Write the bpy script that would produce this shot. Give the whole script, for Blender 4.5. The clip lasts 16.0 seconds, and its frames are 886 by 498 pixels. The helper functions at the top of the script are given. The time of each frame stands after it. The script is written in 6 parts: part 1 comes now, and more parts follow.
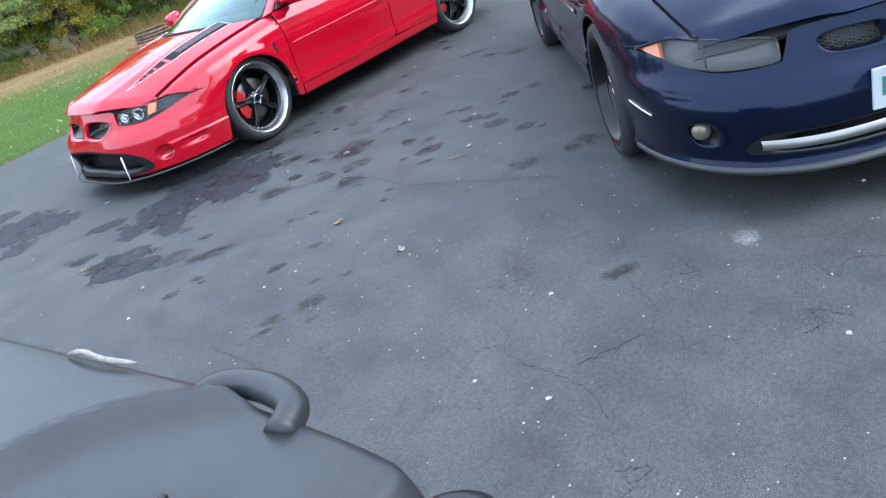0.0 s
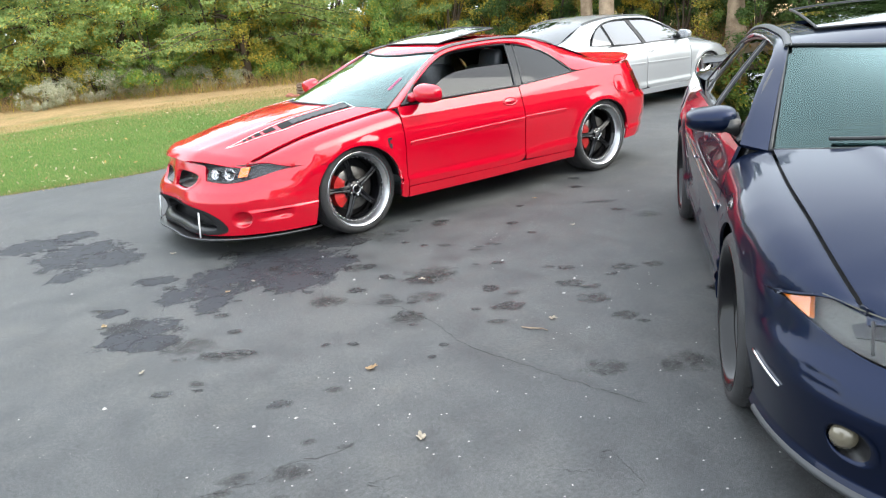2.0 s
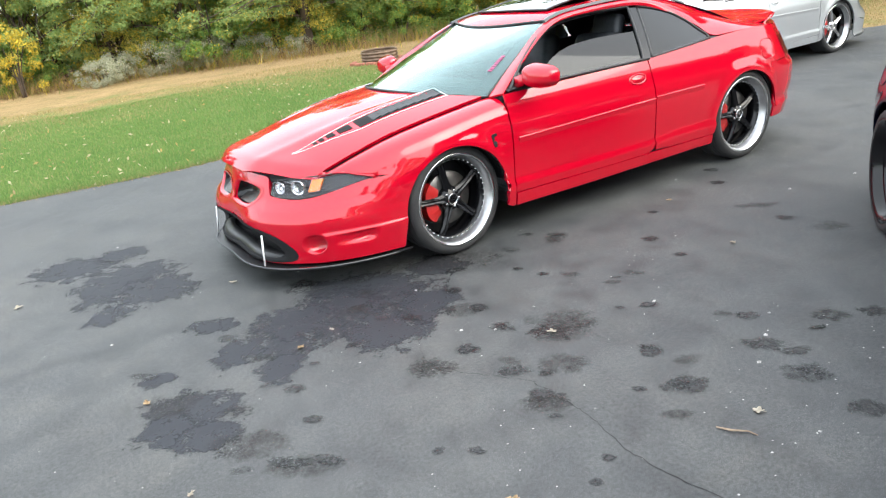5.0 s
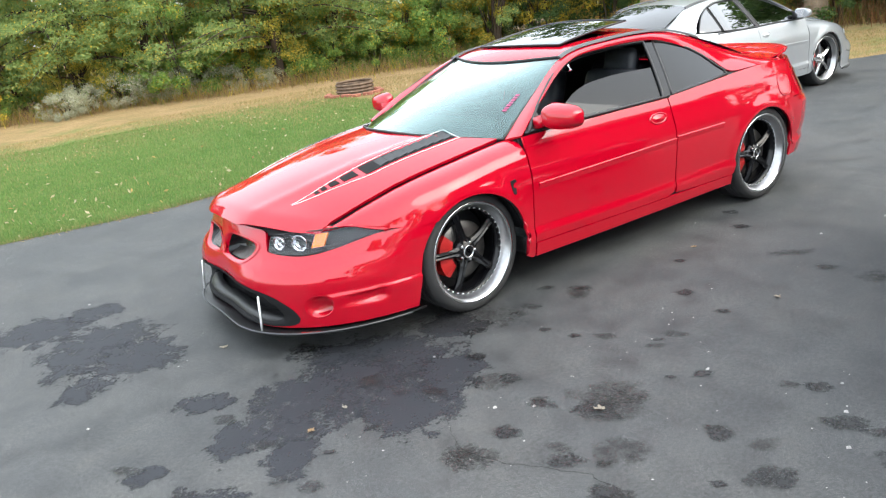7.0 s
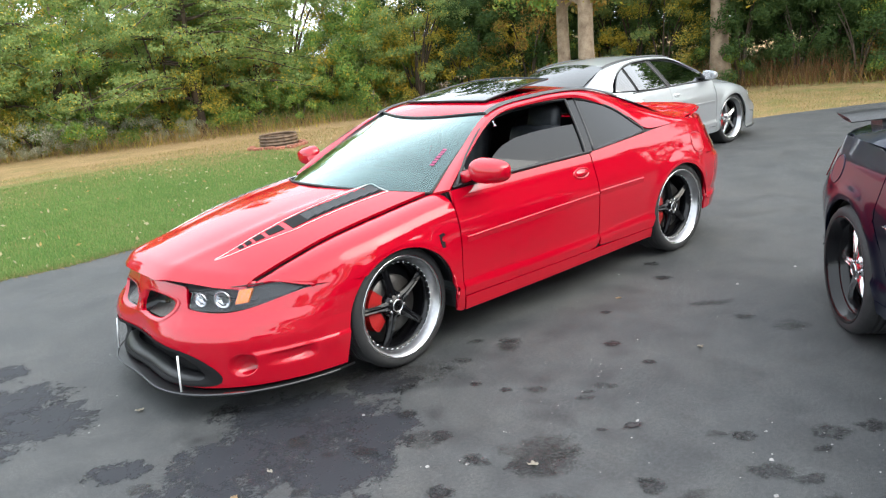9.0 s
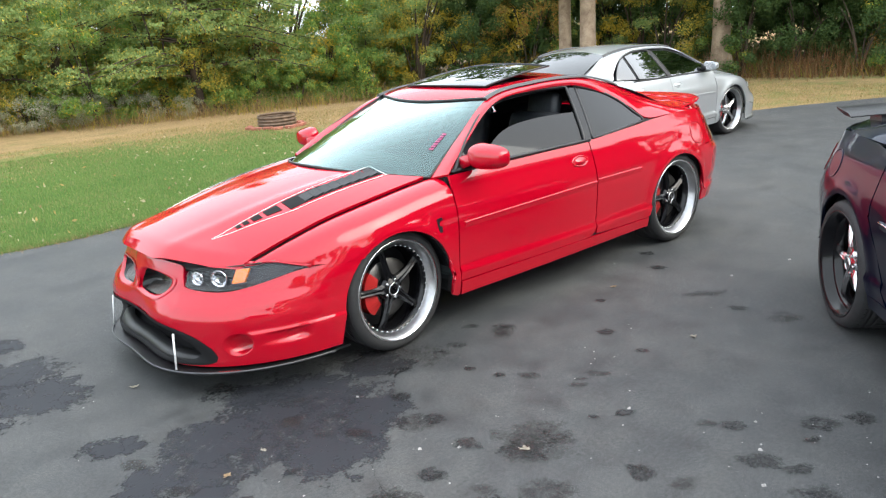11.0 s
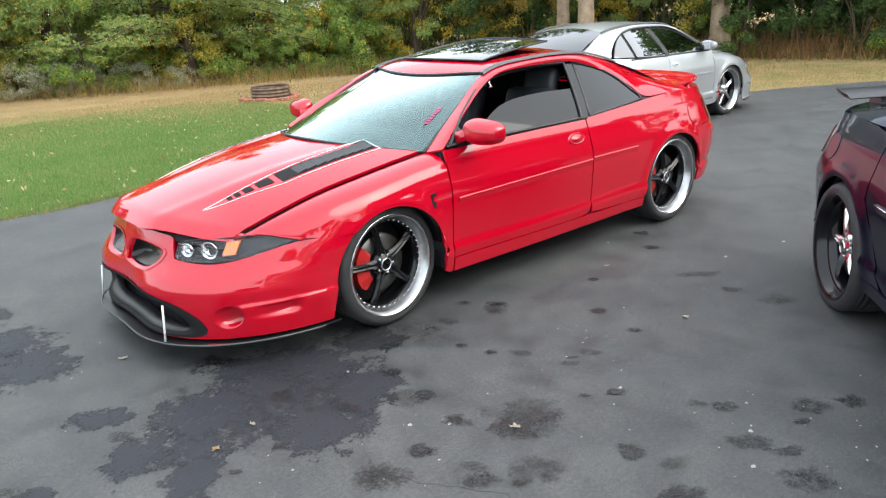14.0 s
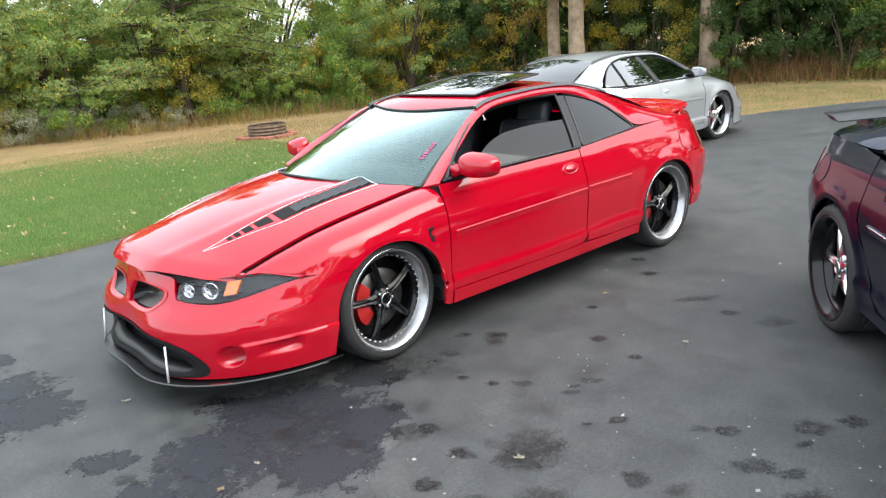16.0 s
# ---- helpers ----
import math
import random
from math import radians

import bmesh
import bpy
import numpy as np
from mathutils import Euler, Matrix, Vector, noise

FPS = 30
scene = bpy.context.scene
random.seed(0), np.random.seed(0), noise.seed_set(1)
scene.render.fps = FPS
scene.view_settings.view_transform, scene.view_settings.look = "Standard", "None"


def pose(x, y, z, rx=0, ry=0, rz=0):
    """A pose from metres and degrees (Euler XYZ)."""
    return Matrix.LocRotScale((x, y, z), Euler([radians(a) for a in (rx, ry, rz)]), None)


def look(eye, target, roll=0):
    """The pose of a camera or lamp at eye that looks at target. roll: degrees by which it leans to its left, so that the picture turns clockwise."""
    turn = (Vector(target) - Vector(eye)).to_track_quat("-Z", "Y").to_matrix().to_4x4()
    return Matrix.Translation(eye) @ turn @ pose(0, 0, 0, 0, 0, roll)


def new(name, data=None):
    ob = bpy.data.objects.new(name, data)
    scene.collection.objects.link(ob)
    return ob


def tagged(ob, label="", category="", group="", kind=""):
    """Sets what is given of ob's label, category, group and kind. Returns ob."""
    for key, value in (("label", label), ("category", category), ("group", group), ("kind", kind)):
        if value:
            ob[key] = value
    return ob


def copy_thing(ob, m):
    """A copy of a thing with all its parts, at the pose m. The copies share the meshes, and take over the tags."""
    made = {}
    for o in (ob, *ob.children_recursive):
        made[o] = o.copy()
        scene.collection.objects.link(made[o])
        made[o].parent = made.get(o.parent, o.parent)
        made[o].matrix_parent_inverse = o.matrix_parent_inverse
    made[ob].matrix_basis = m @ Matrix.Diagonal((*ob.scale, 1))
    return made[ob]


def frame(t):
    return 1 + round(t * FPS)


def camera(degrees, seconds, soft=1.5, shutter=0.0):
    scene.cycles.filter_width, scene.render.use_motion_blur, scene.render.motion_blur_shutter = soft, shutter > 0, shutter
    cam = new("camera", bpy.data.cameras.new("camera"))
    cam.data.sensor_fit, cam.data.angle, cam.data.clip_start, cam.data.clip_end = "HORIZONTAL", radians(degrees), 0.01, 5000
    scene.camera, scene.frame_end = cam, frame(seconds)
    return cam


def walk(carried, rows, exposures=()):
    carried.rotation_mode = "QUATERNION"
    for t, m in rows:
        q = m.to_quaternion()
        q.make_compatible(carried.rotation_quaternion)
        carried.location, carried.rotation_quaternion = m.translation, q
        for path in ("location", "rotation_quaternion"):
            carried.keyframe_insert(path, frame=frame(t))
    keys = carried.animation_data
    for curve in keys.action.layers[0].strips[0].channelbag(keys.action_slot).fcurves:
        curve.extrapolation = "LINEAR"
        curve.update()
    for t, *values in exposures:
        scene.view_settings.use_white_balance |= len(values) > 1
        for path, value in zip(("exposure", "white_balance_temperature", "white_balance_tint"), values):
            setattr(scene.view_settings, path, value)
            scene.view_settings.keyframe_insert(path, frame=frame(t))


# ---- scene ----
cam = camera(61.2, 16.0, soft=1.2)
METRES, EYE, TILT, LEAN, TURN = 8.0, 1.5, 0.0, 0.0, 0.0
PATH = [
    (0, (3.507, 6.193, 1.574), (2.288, 4.874, 0.694), -18.5),
    (0.5, (3.419, 6.101, 1.584), (2.114, 4.787, 0.826), -10.7),
    (1, (3.173, 6.019, 1.59), (1.975, 4.53, 1.001), -7.2),
    (1.5, (2.929, 5.931, 1.582), (1.835, 4.367, 0.984), -5.9),
    (2, (2.765, 5.811, 1.597), (1.661, 4.256, 0.993), -4.7),
    (2.5, (2.553, 5.649, 1.59), (1.543, 4.042, 0.961), -4.4),
    (3, (2.459, 5.529, 1.648), (1.62, 3.836, 0.992), -4.5),
    (3.5, (2.486, 5.351, 1.675), (1.545, 3.711, 1.024), -4.9),
    (4, (2.454, 5.156, 1.712), (1.446, 3.565, 1.037), -4.4),
    (4.2, (2.404, 5.053, 1.702), (1.452, 3.428, 1.029), -4.9),
    (6.3, (2.295, 4.163, 1.655), (1.308, 2.577, 0.941), -9.7),
    (6.5, (2.3, 4.131, 1.691), (1.302, 2.547, 0.985), -8.7),
    (7, (2.298, 4.099, 1.71), (1.262, 2.51, 1.077), -7.0),
    (7.5, (2.31, 4.046, 1.71), (1.204, 2.485, 1.128), -4.6),
    (8, (2.31, 4.069, 1.726), (1.149, 2.53, 1.194), -5.8),
    (8.5, (2.311, 4.07, 1.726), (1.097, 2.57, 1.2), -5.7),
    (9, (2.293, 4.053, 1.711), (1.064, 2.564, 1.189), -5.6),
    (11.5, (2.306, 4.057, 1.715), (1.083, 2.585, 1.137), -3.8),
    (12, (2.302, 4.053, 1.712), (1.085, 2.582, 1.116), -3.6),
    (12.5, (2.3, 4.049, 1.709), (1.089, 2.582, 1.092), -3.4),
    (13, (2.304, 4.044, 1.704), (1.086, 2.585, 1.083), -2.8),
    (13.5, (2.294, 4.042, 1.7), (1.069, 2.587, 1.08), -3.3),
    (14, (2.286, 4.028, 1.701), (1.059, 2.578, 1.078), -3.0),
    (14.5, (2.287, 4.023, 1.715), (1.056, 2.573, 1.097), -3.4),
    (15, (2.298, 4.028, 1.721), (1.058, 2.575, 1.127), -3.5),
    (15.5, (2.301, 4.044, 1.723), (1.054, 2.585, 1.163), -3.8),
    (16, (2.303, 4.057, 1.724), (1.055, 2.593, 1.179), -4.7),
]
walk(cam, [(t, look(eye, target, roll)) for t, eye, target, roll in PATH], [(0, 1.65, 5350, 6), (0.5, 1.9, 5700, 6), (1.2, 2.0, 6200, 5), (4, 1.97, 6400, 5), (6.5, 1.85, 6350, 5), (8, 1.68, 6350, 5), (16, 1.63, 6350, 5)])

# ---- world, sun, exposure ----
world = bpy.data.worlds.new("world")
scene.world = world
world.use_nodes = True
wn = world.node_tree.nodes
sky = wn.new("ShaderNodeTexSky")
sky.sky_type = "NISHITA"
sky.sun_disc = False
SUN_ELEV, SUN_AZ = 42.0, -30.0          # degrees; azimuth clockwise from +y
sky.sun_elevation, sky.sun_rotation = radians(SUN_ELEV), radians(SUN_AZ)
sky.air_density, sky.dust_density, sky.ozone_density = 1.0, 5.0, 1.0
veil = wn.new("ShaderNodeMix")           # thin even cloud over the whole sky
veil.data_type = "RGBA"
veil.inputs[0].default_value, veil.inputs[7].default_value = 0.75, (6.6, 6.8, 7.2, 1)
world.node_tree.links.new(sky.outputs[0], veil.inputs[6])
world.node_tree.links.new(veil.outputs[2], wn["Background"].inputs[0])
wn["Background"].inputs[1].default_value = 0.15
sun = new("sun", bpy.data.lights.new("sun", "SUN"))
sun.data.energy, sun.data.angle, sun.data.color = 0.6, radians(50), (1.0, 0.95, 0.88)
sx, sy = math.sin(radians(SUN_AZ)), math.cos(radians(SUN_AZ))
sun.matrix_world = look((sx * 40, sy * 40, 40 * math.tan(radians(SUN_ELEV))), (0, 0, 0))


# ---- materials ----
def mat(name, col, rough=0.5, metal=0.0, coat=0.0, spec=0.5, var=0.0, scale=6.0, bump=0.0, bump_scale=60.0, col2=None, emit=0.0):
    """A principled material, its colour varied at two scales, with fine relief."""
    m = bpy.data.materials.new(name)
    m.use_nodes = True
    n, l = m.node_tree.nodes, m.node_tree.links
    b = n["Principled BSDF"]
    b.inputs["Base Color"].default_value = (*col, 1)
    b.inputs["Roughness"].default_value = rough
    b.inputs["Metallic"].default_value = metal
    b.inputs["Coat Weight"].default_value = coat
    b.inputs["Coat Roughness"].default_value = 0.02
    b.inputs["Coat IOR"].default_value = 1.7
    b.inputs["Specular IOR Level"].default_value = spec
    tc = n.new("ShaderNodeTexCoord")
    if var or col2:
        big, fine, add, ramp = (n.new(k) for k in ("ShaderNodeTexNoise", "ShaderNodeTexNoise", "ShaderNodeMath", "ShaderNodeValToRGB"))
        big.inputs["Scale"].default_value, fine.inputs["Scale"].default_value = scale, scale * 9
        big.inputs["Detail"].default_value = fine.inputs["Detail"].default_value = 5
        for t in (big, fine):
            l.new(tc.outputs["Object"], t.inputs["Vector"])
        add.operation = "MULTIPLY_ADD"
        add.inputs[1].default_value = 0.45
        l.new(fine.outputs[0], add.inputs[0])
        l.new(big.outputs[0], add.inputs[2])
        l.new(add.outputs[0], ramp.inputs[0])
        lo = col2 or tuple(c * (1 - var) for c in col)
        hi = col if col2 else tuple(min(1, c * (1 + var)) for c in col)
        ramp.color_ramp.elements[0].position, ramp.color_ramp.elements[1].position = 0.5, 0.95
        ramp.color_ramp.elements[0].color, ramp.color_ramp.elements[1].color = (*lo, 1), (*hi, 1)
        l.new(ramp.outputs[0], b.inputs["Base Color"])
    if bump:
        t, bp = n.new("ShaderNodeTexNoise"), n.new("ShaderNodeBump")
        t.inputs["Scale"].default_value, t.inputs["Detail"].default_value = bump_scale, 4
        bp.inputs["Strength"].default_value, bp.inputs["Distance"].default_value = bump, 0.01
        l.new(tc.outputs["Object"], t.inputs["Vector"])
        l.new(t.outputs[0], bp.inputs["Height"])
        l.new(bp.outputs[0], b.inputs["Normal"])
    return m


def glass(name, tint, gloss=1.0, rough=0.0, film=(1, 1, 1)):
    """Thin tinted pane: see-through, with a mirror-like film driven by Fresnel."""
    m = bpy.data.materials.new(name)
    m.use_nodes = True
    n, l = m.node_tree.nodes, m.node_tree.links
    n.remove(n["Principled BSDF"])
    tr, gl, mix, lw, pw, mad, mul = (n.new(k) for k in ("ShaderNodeBsdfTransparent", "ShaderNodeBsdfGlossy", "ShaderNodeMixShader", "ShaderNodeLayerWeight", "ShaderNodeMath", "ShaderNodeMath", "ShaderNodeMath"))
    tr.inputs[0].default_value = (*tint, 1)
    gl.inputs["Roughness"].default_value = rough
    gl.inputs[0].default_value = (*film, 1)
    pw.operation, pw.inputs[1].default_value = "POWER", 4.0
    mad.operation, mad.inputs[1].default_value, mad.inputs[2].default_value = "MULTIPLY_ADD", 0.95, 0.05
    mul.operation, mul.use_clamp, mul.inputs[1].default_value = "MULTIPLY", True, gloss
    l.new(lw.outputs["Facing"], pw.inputs[0])
    l.new(pw.outputs[0], mad.inputs[0])
    l.new(mad.outputs[0], mul.inputs[0])
    l.new(mul.outputs[0], mix.inputs[0])
    l.new(tr.outputs[0], mix.inputs[1])
    l.new(gl.outputs[0], mix.inputs[2])
    l.new(mix.outputs[0], n["Material Output"].inputs[0])
    return m


RED = mat("red_paint", (0.40, 0.0008, 0.013), 0.5, 0.0, 1.0, 0.0)
BLUE = mat("navy_paint", (0.004, 0.009, 0.03), 0.42, 0.8, 1.0, 0.1)
SILVER = mat("silver_paint", (0.44, 0.46, 0.48), 0.36, 0.6, 1.0, 0.3)
RED.node_tree.nodes["Principled BSDF"].inputs["Coat IOR"].default_value = 1.62
BLUE.node_tree.nodes["Principled BSDF"].inputs["Coat IOR"].default_value = 1.27
BLACK = mat("black_plastic", (0.006, 0.006, 0.007), 0.36, bump=0.1, bump_scale=300)
MATTE = mat("matt_black", (0.010, 0.010, 0.011), 0.75, spec=0.2)
GLOSSBLACK = mat("gloss_black", (0.004, 0.004, 0.005), 0.18, 0.0, 0.0, 0.35)
RUBBER = mat("rubber", (0.022, 0.022, 0.023), 0.72, var=0.25, scale=14, bump=0.15, bump_scale=200)
GREYTRIM = mat("grey_trim", (0.06, 0.062, 0.066), 0.45, bump=0.05, bump_scale=250)
CHINGREY = mat("chin_grey", (0.035, 0.037, 0.04), 0.5, bump=0.05, bump_scale=250)
CHROME = mat("polished_lip", (0.62, 0.62, 0.63), 0.16, 1.0, var=0.1, scale=20)
DISHMETAL = mat("machined_dish", (0.42, 0.42, 0.43), 0.3, 1.0, var=0.15, scale=25)
STEEL = mat("disc_steel", (0.14, 0.135, 0.13), 0.42, 1.0, var=0.2, scale=30)
CALIPER = mat("red_caliper", (0.34, 0.01, 0.01), 0.35, 0, 0.3)
AMBER = mat("amber_lens", (0.75, 0.17, 0.006), 0.18, 0, 0.8)
WHITELENS = mat("reflector", (0.78, 0.78, 0.8), 0.12, 0.9)
FOGLENS = mat("fog_lens", (0.16, 0.14, 0.1), 0.25, 0.3, 0.6)
LAMPREFL = mat("fluted_reflector", (0.08, 0.078, 0.07), 0.28, 0.85, bump=0.5, bump_scale=45)
SATIN = mat("satin_silver", (0.3, 0.29, 0.28), 0.45, 0.8, var=0.1, scale=12)
LAMPDARK = mat("lamp_housing", (0.02, 0.02, 0.022), 0.3, 0.2)
REDLENS = mat("red_lens", (0.12, 0.003, 0.005), 0.12, 0, 1.0)
INTERIOR = mat("cabin_black", (0.016, 0.016, 0.018), 0.65, var=0.3, scale=12, bump=0.1)
LEATHER = mat("grey_leather", (0.03, 0.033, 0.04), 0.5, var=0.3, scale=20, bump=0.1)
TANVISOR = mat("tan_cloth", (0.42, 0.36, 0.22), 0.9, var=0.2, scale=30)
LENS = glass("lens", (0.93, 0.94, 0.95), 0.3)
WINDSHIELD = glass("windshield_glass", (0.6, 0.72, 0.72), 2.0, 0.0, (0.8, 0.95, 0.94))
DARKSCREEN = glass("tinted_windshield_glass", (0.35, 0.45, 0.45), 0.9, 0.0, (0.7, 0.92, 0.9))
SIDEGLASS = glass("side_glass", (0.08, 0.09, 0.095), 0.75)
SUNGLASS = glass("sunroof_glass", (0.03, 0.03, 0.035), 1.15)
PALEGLASS = glass("pale_side_glass", (0.12, 0.13, 0.14), 2.6)
WHITEPAINT = mat("white_line", (0.8, 0.78, 0.78), 0.4)
PINK = mat("pink_sticker", (0.28, 0.05, 0.13), 0.5)
STEELROD = mat("white_rod", (0.85, 0.85, 0.86), 0.3, 0.3)


# ---- mesh helpers ----
def mesh_part(name, verts, faces, material, parent=None, label="", smooth=True):
    me = bpy.data.meshes.new(name)
    me.from_pydata([tuple(map(float, v)) for v in verts], [], faces)
    if smooth:
        me.shade_smooth()
    me.materials.append(material)
    me.update()
    ob = new(name, me)
    if parent:
        ob.parent = parent
    return tagged(ob, label)


def part(name, bm, material, parent=None, label="", smooth=False):
    me = bpy.data.meshes.new(name)
    bmesh.ops.recalc_face_normals(bm, faces=bm.faces)
    bm.to_mesh(me)
    bm.free()
    if smooth:
        me.shade_smooth()
    me.materials.append(material)
    ob = new(name, me)
    if parent:
        ob.parent = parent
    return tagged(ob, label)


def empty(name, label, category, group="", kind=""):
    return tagged(new(name), label, category, group, kind)


def interp(pts, smooth=True):
    """A function through (x, value) points: a soft cubic that doesn't overshoot."""
    pts = sorted(pts)
    xs, ys = np.array([p[0] for p in pts], float), np.array([p[1] for p in pts], float)
    d = np.diff(ys) / np.diff(xs)
    m = np.zeros(len(xs))
    for i in range(1, len(xs) - 1):
        m[i] = 0 if d[i - 1] * d[i] <= 0 else 2 * d[i - 1] * d[i] / (d[i - 1] + d[i])
    m[0], m[-1] = d[0], d[-1]

    def f(x):
        x = np.clip(x, xs[0], xs[-1])
        i = np.clip(np.searchsorted(xs, x) - 1, 0, len(xs) - 2)
        h = xs[i + 1] - xs[i]
        t = (x - xs[i]) / h
        return (ys[i] * (1 + 2 * t) * (1 - t) ** 2 + m[i] * h * t * (1 - t) ** 2
                + ys[i + 1] * t * t * (3 - 2 * t) + m[i + 1] * h * t * t * (t - 1))
    return f


def spline(pts, n, soft=True):
    """n points evenly along a curve through pts (any dimension)."""
    P = np.array(pts, float)
    if soft and len(P) > 2:
        Q = np.vstack([2 * P[0] - P[1], P, 2 * P[-1] - P[-2]])
        out = []
        for i in range(1, len(Q) - 2):
            t = np.linspace(0, 1, 12, endpoint=False)[:, None]
            a, b, c, d = Q[i - 1], Q[i], Q[i + 1], Q[i + 2]
            out.append(0.5 * (2 * b + (c - a) * t + (2 * a - 5 * b + 4 * c - d) * t ** 2 + (3 * b - a - 3 * c + d) * t ** 3))
        P = np.vstack([*out, P[-1:]])
    s = np.r_[0, np.cumsum(np.linalg.norm(np.diff(P, axis=0), axis=1))]
    w = np.linspace(0, s[-1], n)
    return np.stack([np.interp(w, s, P[:, k]) for k in range(P.shape[1])], 1)


def sheet(name, P, material, parent, label="", thick=0.014, out=None, keep=None):
    """A panel with thickness from a grid of points; keep masks its cells; out: a point on its inner side."""
    P = np.asarray(P, float)
    nu, nv = P.shape[:2]
    N = np.cross(np.gradient(P, axis=0), np.gradient(P, axis=1))
    N /= np.linalg.norm(N, axis=2, keepdims=True) + 1e-9
    inner = np.array(out if out is not None else (-1.4, 0, 0.45))
    sign = 1 if ((P - inner) * N).sum() > 0 else -1
    N *= sign
    B = P - N * thick
    idx = lambda i, j: i * nv + j
    verts = [*P.reshape(-1, 3), *B.reshape(-1, 3)]
    off = nu * nv
    faces, edges = [], {}
    for i in range(nu - 1):
        for j in range(nv - 1):
            if keep is not None and not keep[i, j]:
                continue
            q = [idx(i, j), idx(i + 1, j), idx(i + 1, j + 1), idx(i, j + 1)]
            if sign < 0:
                q.reverse()
            faces.append(q)
            faces.append([off + k for k in reversed(q)])
            for a, b in zip(q, q[1:] + q[:1]):
                if (b, a) in edges:
                    del edges[(b, a)]
                else:
                    edges[(a, b)] = 1
    for a, b in edges:
        k = len(verts)
        verts += [verts[a], verts[b], verts[off + b], verts[off + a]]
        faces.append([k + 1, k, k + 3, k + 2])
    return mesh_part(name, verts, faces, material, parent, label)


def mirrored(P):
    Q = np.array(P, float)
    Q[..., 1] *= -1
    return Q


def tube_mesh(path, radius, sides=8, cap=True):
    """Vertices and faces of a tube along 3D points; radius: one number or one per point."""
    P = np.array(path, float)
    R = np.broadcast_to(np.array(radius, float), (len(P),))
    T = np.gradient(P, axis=0)
    T /= np.linalg.norm(T, axis=1, keepdims=True) + 1e-9
    up = np.array((0, 0, 1.0)) if abs(T[:, 2]).mean() < 0.8 else np.array((1.0, 0, 0))
    verts, faces = [], []
    for p, t, r in zip(P, T, R):
        a = np.cross(t, up)
        a /= np.linalg.norm(a) + 1e-9
        b = np.cross(a, t)
        for k in range(sides):
            w = 2 * math.pi * k / sides
            verts.append(p + r * (a * math.cos(w) + b * math.sin(w)))
    for i in range(len(P) - 1):
        for k in range(sides):
            k2 = (k + 1) % sides
            faces.append([i * sides + k, i * sides + k2, (i + 1) * sides + k2, (i + 1) * sides + k])
    if cap:
        faces += [list(range(sides))[::-1], [(len(P) - 1) * sides + k for k in range(sides)]]
    return verts, faces


def tube(name, path, radius, material, parent=None, label="", sides=8):
    v, f = tube_mesh(path, radius, sides)
    return mesh_part(name, v, f, material, parent, label)


def lathe(name, prof, material, parent, label="", n=64, smooth=True):
    """A ring turned about the y axis from (radius, y) points."""
    verts, faces = [], []
    m = len(prof)
    for k in range(n):
        w = 2 * math.pi * k / n
        verts += [(r * math.cos(w), y, r * math.sin(w)) for r, y in prof]
    for k in range(n):
        for j in range(m - 1):
            a, b = k * m + j, ((k + 1) % n) * m + j
            faces.append([a, b, b + 1, a + 1])
    return mesh_part(name, verts, faces, material, parent, label, smooth)


def box_bm(sx, sy, sz, at=(0, 0, 0), bevel=0.0, rot=None, bm=None):
    bm = bm or bmesh.new()
    m = Matrix.Translation(at) @ (rot or Matrix.Identity(4)) @ Matrix.Diagonal((sx, sy, sz, 1))
    r = bmesh.ops.create_cube(bm, size=1, matrix=m)
    if bevel:
        es = {e for v in r["verts"] for e in v.link_edges}
        bmesh.ops.bevel(bm, geom=list(es), offset=bevel, segments=2, affect="EDGES", profile=0.5)
    return bm

# ---- cars: local frame, x ahead from the front axle, y to the car's left, z up ----
AXLE_R = -2.70
NOSE_C, NOSE_A, HALF, EXPO = 0.2, 0.98, 0.925, 2.5
ze_fn = interp([(-0.45, 0.895), (-0.34, 0.885), (0.0, 0.845), (0.32, 0.79), (0.57, 0.72), (0.77, 0.655), (0.9, 0.64)])
he_fn = interp([(-0.45, 0.72), (-0.34, 0.725), (0.0, 0.735), (0.32, 0.72), (0.57, 0.695), (0.77, 0.66), (0.9, 0.64)])
zc_fn = interp([(-0.45, 0.985), (-0.1, 0.95), (0.2, 0.915), (0.42, 0.88), (0.8, 0.80), (1.0, 0.745), (1.14, 0.69)])
hoodtip_fn = interp([(0, 1.075), (0.2, 1.07), (0.4, 1.0), (0.55, 0.91), (0.66, 0.79), (0.8, 0.7)])
setb_fn = interp([(0.1, 0.02), (0.2, 0.0), (0.4, 0.0), (0.47, 0.035), (0.53, 0.11), (0.6, 0.15), (0.66, 0.19), (0.75, 0.25)])
fz_fn = interp([(0.1, 0.955), (0.22, 0.975), (0.42, 1.0), (0.55, 1.0), (0.66, 0.985), (0.75, 0.95)])
prof_fn = interp([(0.14, 0.95), (0.2, 0.967), (0.335, 0.991), (0.352, 0.994), (0.364, 0.979), (0.5, 0.99), (0.62, 0.998),
                  (0.7, 0.994), (0.8, 0.966), (0.88, 0.938), (0.93, 0.915), (1.0, 0.885)])
wid_fn = interp([(0.45, 0.912), (0.2, 0.926), (-0.2, 0.93), (-1.2, 0.93), (-2.7, 0.93), (-3.0, 0.925), (-3.2, 0.9)])


